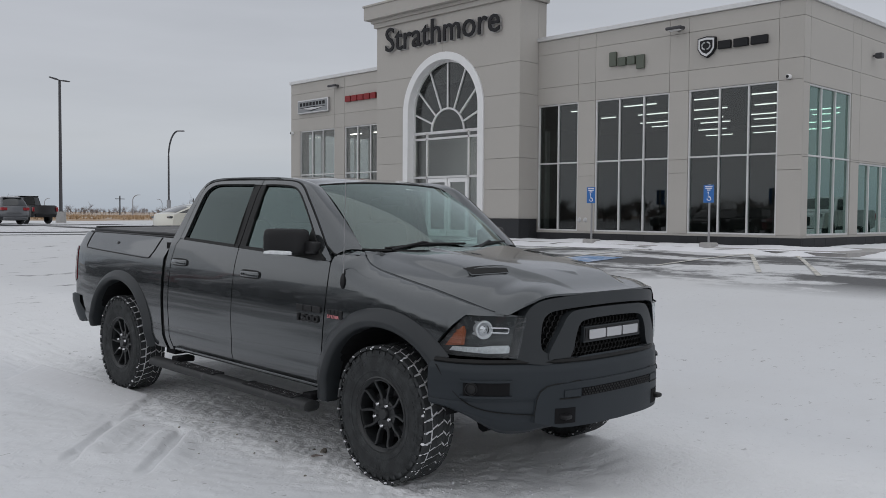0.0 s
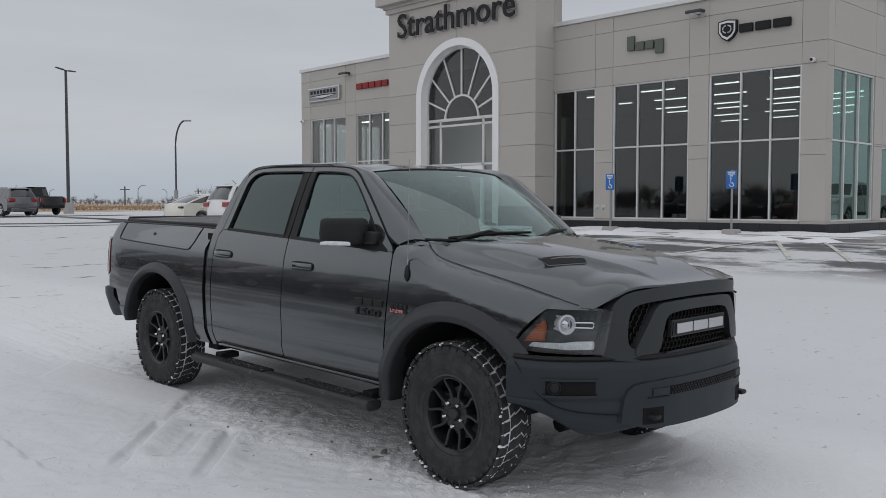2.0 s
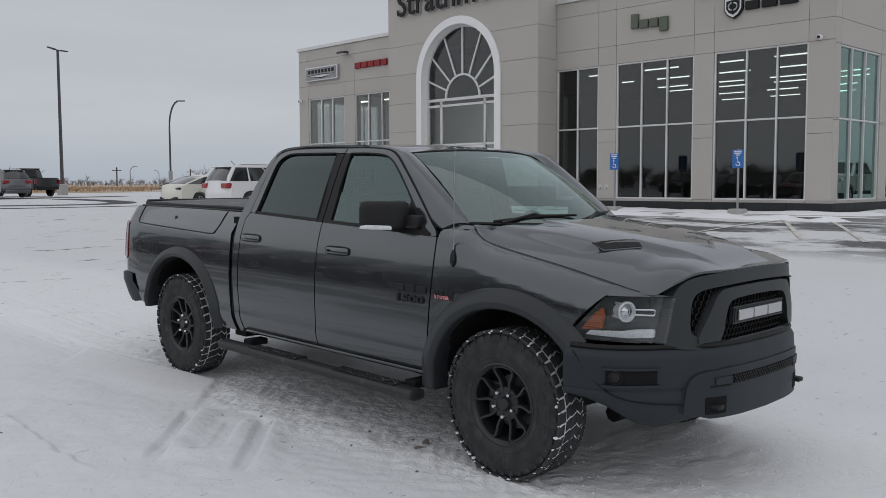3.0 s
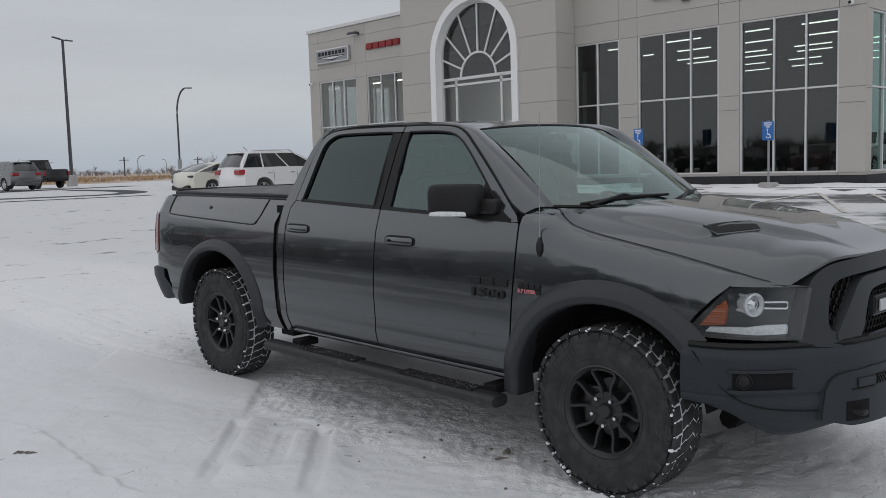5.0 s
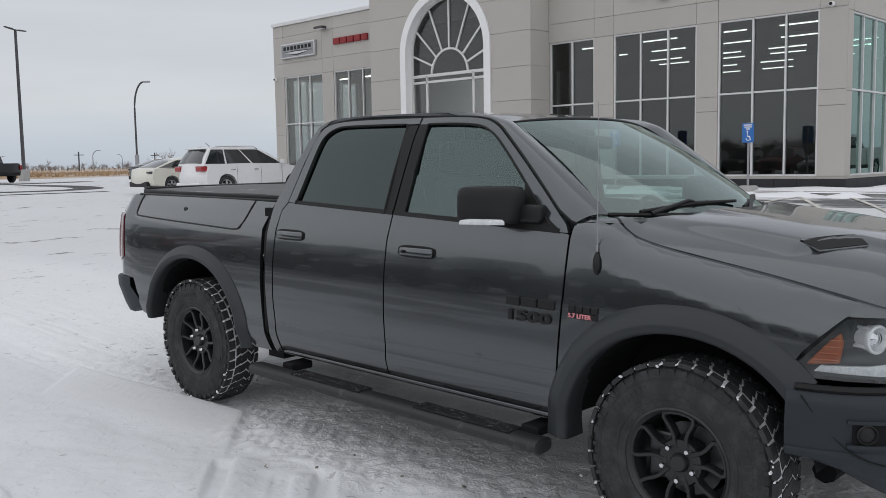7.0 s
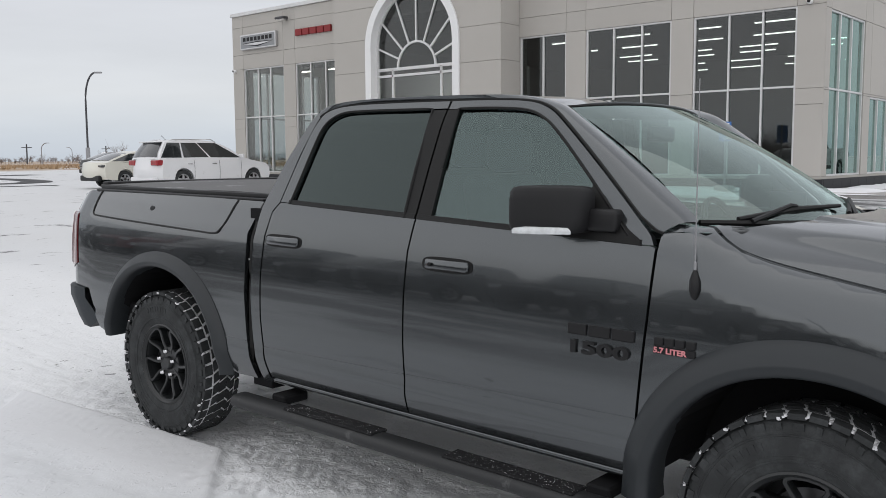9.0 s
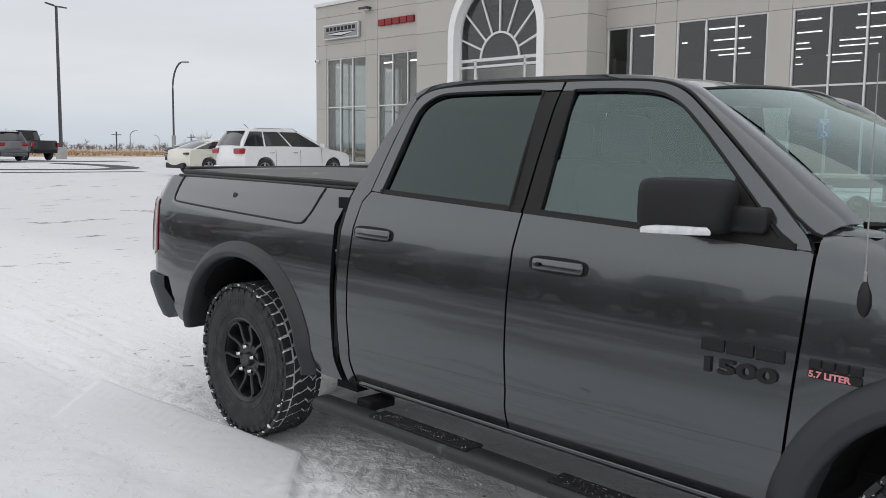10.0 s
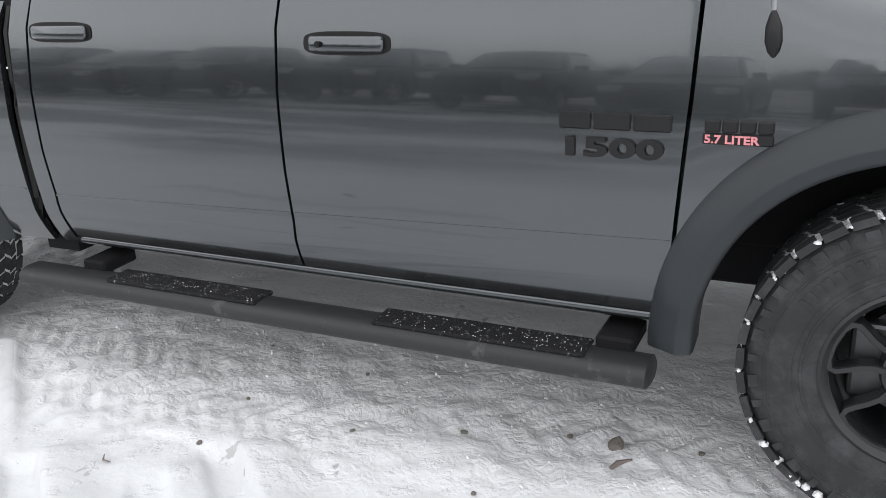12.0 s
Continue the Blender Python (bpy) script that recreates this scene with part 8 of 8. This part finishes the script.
# the row across the lot behind the camera, mirrored in glass and paint
for k, (kind, paint, lab) in enumerate((("pickup", M_CARBLACK, "black pickup truck in the row across the lot"), ("suv", M_CARGREY, "grey crossover in the row across the lot"), ("pickup", M_CARRED, "dark red pickup truck in the row across the lot"), ("jeep", M_CARBLACK, "black off-road pickup in the row across the lot"), ("suv", M_CARBLACK, "black crossover in the row across the lot"), ("pickup", M_CARGREY, "grey pickup truck in the row across the lot"), ("suv", M_CARBLACK, "black crossover in the row across the lot"), ("pickup", M_CARBLACK, "black pickup truck in the row across the lot"), ("jeep", M_CARBLACK, "black off-road pickup in the row across the lot"), ("pickup", M_CARGREY, "grey pickup truck in the row across the lot"), ("suv", M_CARBLACK, "black crossover in the row across the lot"), ("pickup", M_CARBLACK, "black pickup truck in the row across the lot"), ("suv", M_CARGREY, "grey crossover in the row across the lot"), ("pickup", M_CARRED, "dark red pickup truck in the row across the lot"), ("jeep", M_CARBLACK, "black off-road pickup in the row across the lot"), ("suv", M_CARBLACK, "black crossover in the row across the lot"), ("pickup", M_CARBLACK, "black pickup truck in the row across the lot"))):
    parked(kind, paint, -5.6 - 0.4 * (k % 3), -10.0 + 2.75 * k, 0, lab, "pickup truck" if kind in ("pickup", "jeep") else "car")
lot_lamp(-22.0, 9.0, 9.5)


# ---- distance: bare trees and scrub beyond the dry field, woods behind the camera ----
def bare_tree(bm, rnd, x, y, h, trunk=0.38):
    z = ground_z(x, y)

    def grow(p, d, length, r, depth):
        q = p + d * length
        side = d.cross(Vector((0, 0, 1)))
        side = side.normalized() if side.length > 0.01 else Vector((1, 0, 0))
        up = side.cross(d)
        a = [bm.verts.new(p + r * (math.cos(t) * side + math.sin(t) * up)) for t in (0.0, 2.1, 4.2)]
        b = [bm.verts.new(q + r * 0.6 * (math.cos(t) * side + math.sin(t) * up)) for t in (0.0, 2.1, 4.2)]
        for i in range(3):
            bm.faces.new((a[i], a[(i + 1) % 3], b[(i + 1) % 3], b[i]))
        if depth:
            for _ in range(4 if depth > 1 else 5):
                nd = (d + Vector((rnd.uniform(-1.0, 1.0), rnd.uniform(-1.0, 1.0), rnd.uniform(-0.25, 0.55)))).normalized()
                grow(p.lerp(q, rnd.uniform(0.15, 1.0)), nd, length * rnd.uniform(0.6, 1.05), r * 0.62, depth - 1)
    grow(Vector((x, y, z)), Vector((rnd.uniform(-0.1, 0.1), rnd.uniform(-0.1, 0.1), 1)).normalized(), h * trunk, h * 0.015, 3)


def tree_belt(name, spots, label, seed):
    rnd = random.Random(seed)
    bm = bmesh.new()
    for x, y, h in spots(rnd):
        bare_tree(bm, rnd, x, y, h, rnd.uniform(0.16, 0.28))
    tagged(link(name, bm, M_TREE), label, "bare trees", kind="stuff")


tree_belt("far_tree_belt", lambda r: [(r.uniform(30, 280), 300 + r.uniform(-20, 60), r.choice((2.2, 2.8, 3.5, 5.0)) * r.uniform(0.8, 1.2)) for _ in range(560)], "belt of bare grey trees beyond the dry field", 3)
tree_belt("far_tree_belt", lambda r: [(r.uniform(-60, 120), 330 + r.uniform(-20, 60), r.uniform(2.2, 4.5)) for _ in range(180)], "belt of bare grey trees beyond the dry field", 5)
for x, y, h in ((60, 112, 3.0), (64, 116, 3.4), (69, 113, 2.8)):
    rnd = random.Random(int(x))
    bm = bmesh.new()
    bare_tree(bm, rnd, x, y, h)
    tagged(link("bare_tree", bm, M_TREE), "bare winter tree with thin grey branches", "tree", group="bare trees at the lot edge")
tree_belt("woods_behind", lambda r: [(-58 + r.uniform(-6, 6), r.uniform(-60, 100), r.uniform(3.6, 6.2)) for _ in range(520)], "dark bare woods across the road behind the lot", 8)
tree_belt("undergrowth_behind", lambda r: [(-52 + r.uniform(-3, 3), r.uniform(-60, 100), r.uniform(1.8, 2.8)) for _ in range(620)], "dense bare undergrowth along the woods behind the lot", 9)
# dry grass tufts on the field edge
rnd = random.Random(11)
bm = bmesh.new()
for _ in range(2600):
    x, y = rnd.uniform(20, 130), rnd.uniform(96, 180)
    z, h, a = ground_z(x, y), rnd.uniform(0.15, 0.5), rnd.uniform(0, 6.3)
    for k in range(3):
        a += 2.1
        p = Vector((x + rnd.uniform(-0.3, 0.3), y + rnd.uniform(-0.3, 0.3), z))
        w = Vector((math.cos(a), math.sin(a), 0)) * 0.10
        bm.faces.new([bm.verts.new(q) for q in (p - w, p + w, p + Vector((w.y * 2, -w.x * 2, h)))])
tagged(link("dry_grass", bm, M_DRYGRASS), "tan dry grass tufts poking through snow", "grass", kind="stuff")
# far low houses
for x, y, w, h in ((70, 330, 14, 4.2), (205, 360, 22, 4.5), (120, 380, 18, 5)):
    z = ground_z(x, y)
    t = tagged(empty("house", pose(x, y, z)), "far low house with a snowy roof", "house", group="far houses")
    part("wall", box((-w / 2, -4, 0), (w / 2, 4, h * 0.6)), M_INNER, t)
    part("roof", poly_solid([(-w / 2 - 0.4, h * 0.6), (w / 2 + 0.4, h * 0.6), (w / 2 - 2, h), (-w / 2 + 2, h)], -4.4, 4.4, "y"), M_SNOW, t)

# ---- small things on the snow ----
rnd = random.Random(21)
M_STONE = mat("grey_brown_stone", (0.16, 0.145, 0.125), 0.85, var=0.3, scale=30, bump=0.5, bump_scale=200)


def lump(name, x, y, s, label, cat, squash=0.6, material=M_STONE, group=""):
    bm = bmesh.new()
    bmesh.ops.create_icosphere(bm, subdivisions=2, radius=s)
    off = Vector((x * 7, y * 5, 0))
    for v in bm.verts:
        v.co *= 1 + 0.45 * noise.noise(v.co / s * 0.9 + off)
        v.co.z *= squash
    ob = link(name, bm, material, smooth=True)
    ob.matrix_world = pose(x, y, ground_z(x, y) + snow_relief(x, y) + s * squash * 0.35, 0, 0, rnd.uniform(0, 360))
    tagged(ob, label, cat, group=group)


lump("stone", 3.50, 4.85, 0.026, "small grey-brown stone lying on packed snow", "stone", 0.8)
bm = bmesh.new()
for dx, dy, q in ((0, 0, 0.018), (0.024, -0.020, 0.014), (-0.010, 0.032, 0.012), (0.034, -0.052, 0.016), (0.012, -0.040, 0.010), (-0.030, 0.020, 0.008), (0.050, -0.070, 0.009)):
    r = bmesh.ops.create_icosphere(bm, subdivisions=2, radius=q, matrix=Matrix.Translation((dx, dy, 0)))
    for v in r["verts"]:
        v.co += v.co.normalized() * 0.012 * noise.noise(v.co * 60)
        v.co.z *= 0.5
clump = tagged(link("dirt_clump", bm, M_STONE), "frozen brown dirt crumbs stuck in the snow crust", "dirt clump")
clump.matrix_world = pose(1.56, 6.73, ground_z(1.56, 6.73) + snow_relief(1.56, 6.73) + 0.002)
for x, y in ((3.53, 5.0), (3.30, 5.62), (3.42, 5.30), (3.05, 6.0), (3.62, 5.75), (3.15, 5.15), (3.7, 6.2), (3.35, 6.05), (2.85, 5.35), (3.55, 4.62), (3.1, 4.5), (2.6, 3.9)):
    lump("pebble", x, y, rnd.uniform(0.006, 0.012), "tiny dark pebble on packed snow", "pebble", 0.7, group="pebbles on the snow")
twig = tagged(link("twig", tube([(0, 0, 0), (0.03, 0.006, 0.004), (0.075, -0.004, 0.002)], [0.006, 0.008, 0.004], 6), M_TREE), "short dark broken twig on packed snow", "twig")
twig.matrix_world = pose(3.39, 4.84, ground_z(3.4, 4.82) + snow_relief(3.4, 4.82) + 0.008, 0, 0, -35)
twig = tagged(link("twig", tube([(0, 0, 0), (0.02, 0.012, 0.004), (0.05, -0.006, 0.002)], [0.002, 0.003, 0.0015], 5), M_TREE), "thin dark twig on packed snow", "twig")
twig.matrix_world = pose(2.87, 6.18, ground_z(2.87, 6.18) + snow_relief(2.87, 6.18) + 0.006, 0, 0, 70)
# loose ice crumbs round the wheels and the lane edge
bm = bmesh.new()
for _ in range(520):
    x, y = rnd.gauss(3.68, 0.24), rnd.uniform(2.6, 8.0)
    s = rnd.uniform(0.002, 0.006) * (1 if rnd.random() < 0.9 else 1.7)
    bmesh.ops.create_icosphere(bm, subdivisions=1, radius=s, matrix=pose(x, y, ground_z(x, y) + snow_relief(x, y) + s * 0.3, rnd.uniform(0, 90), rnd.uniform(0, 90), 0) @ Matrix.Diagonal((1, rnd.uniform(0.6, 1.5), rnd.uniform(0.4, 0.9), 1)))
tagged(link("ice_crumbs", bm, M_SNOW), "loose crumbs of broken snow and ice", "snow", kind="stuff")
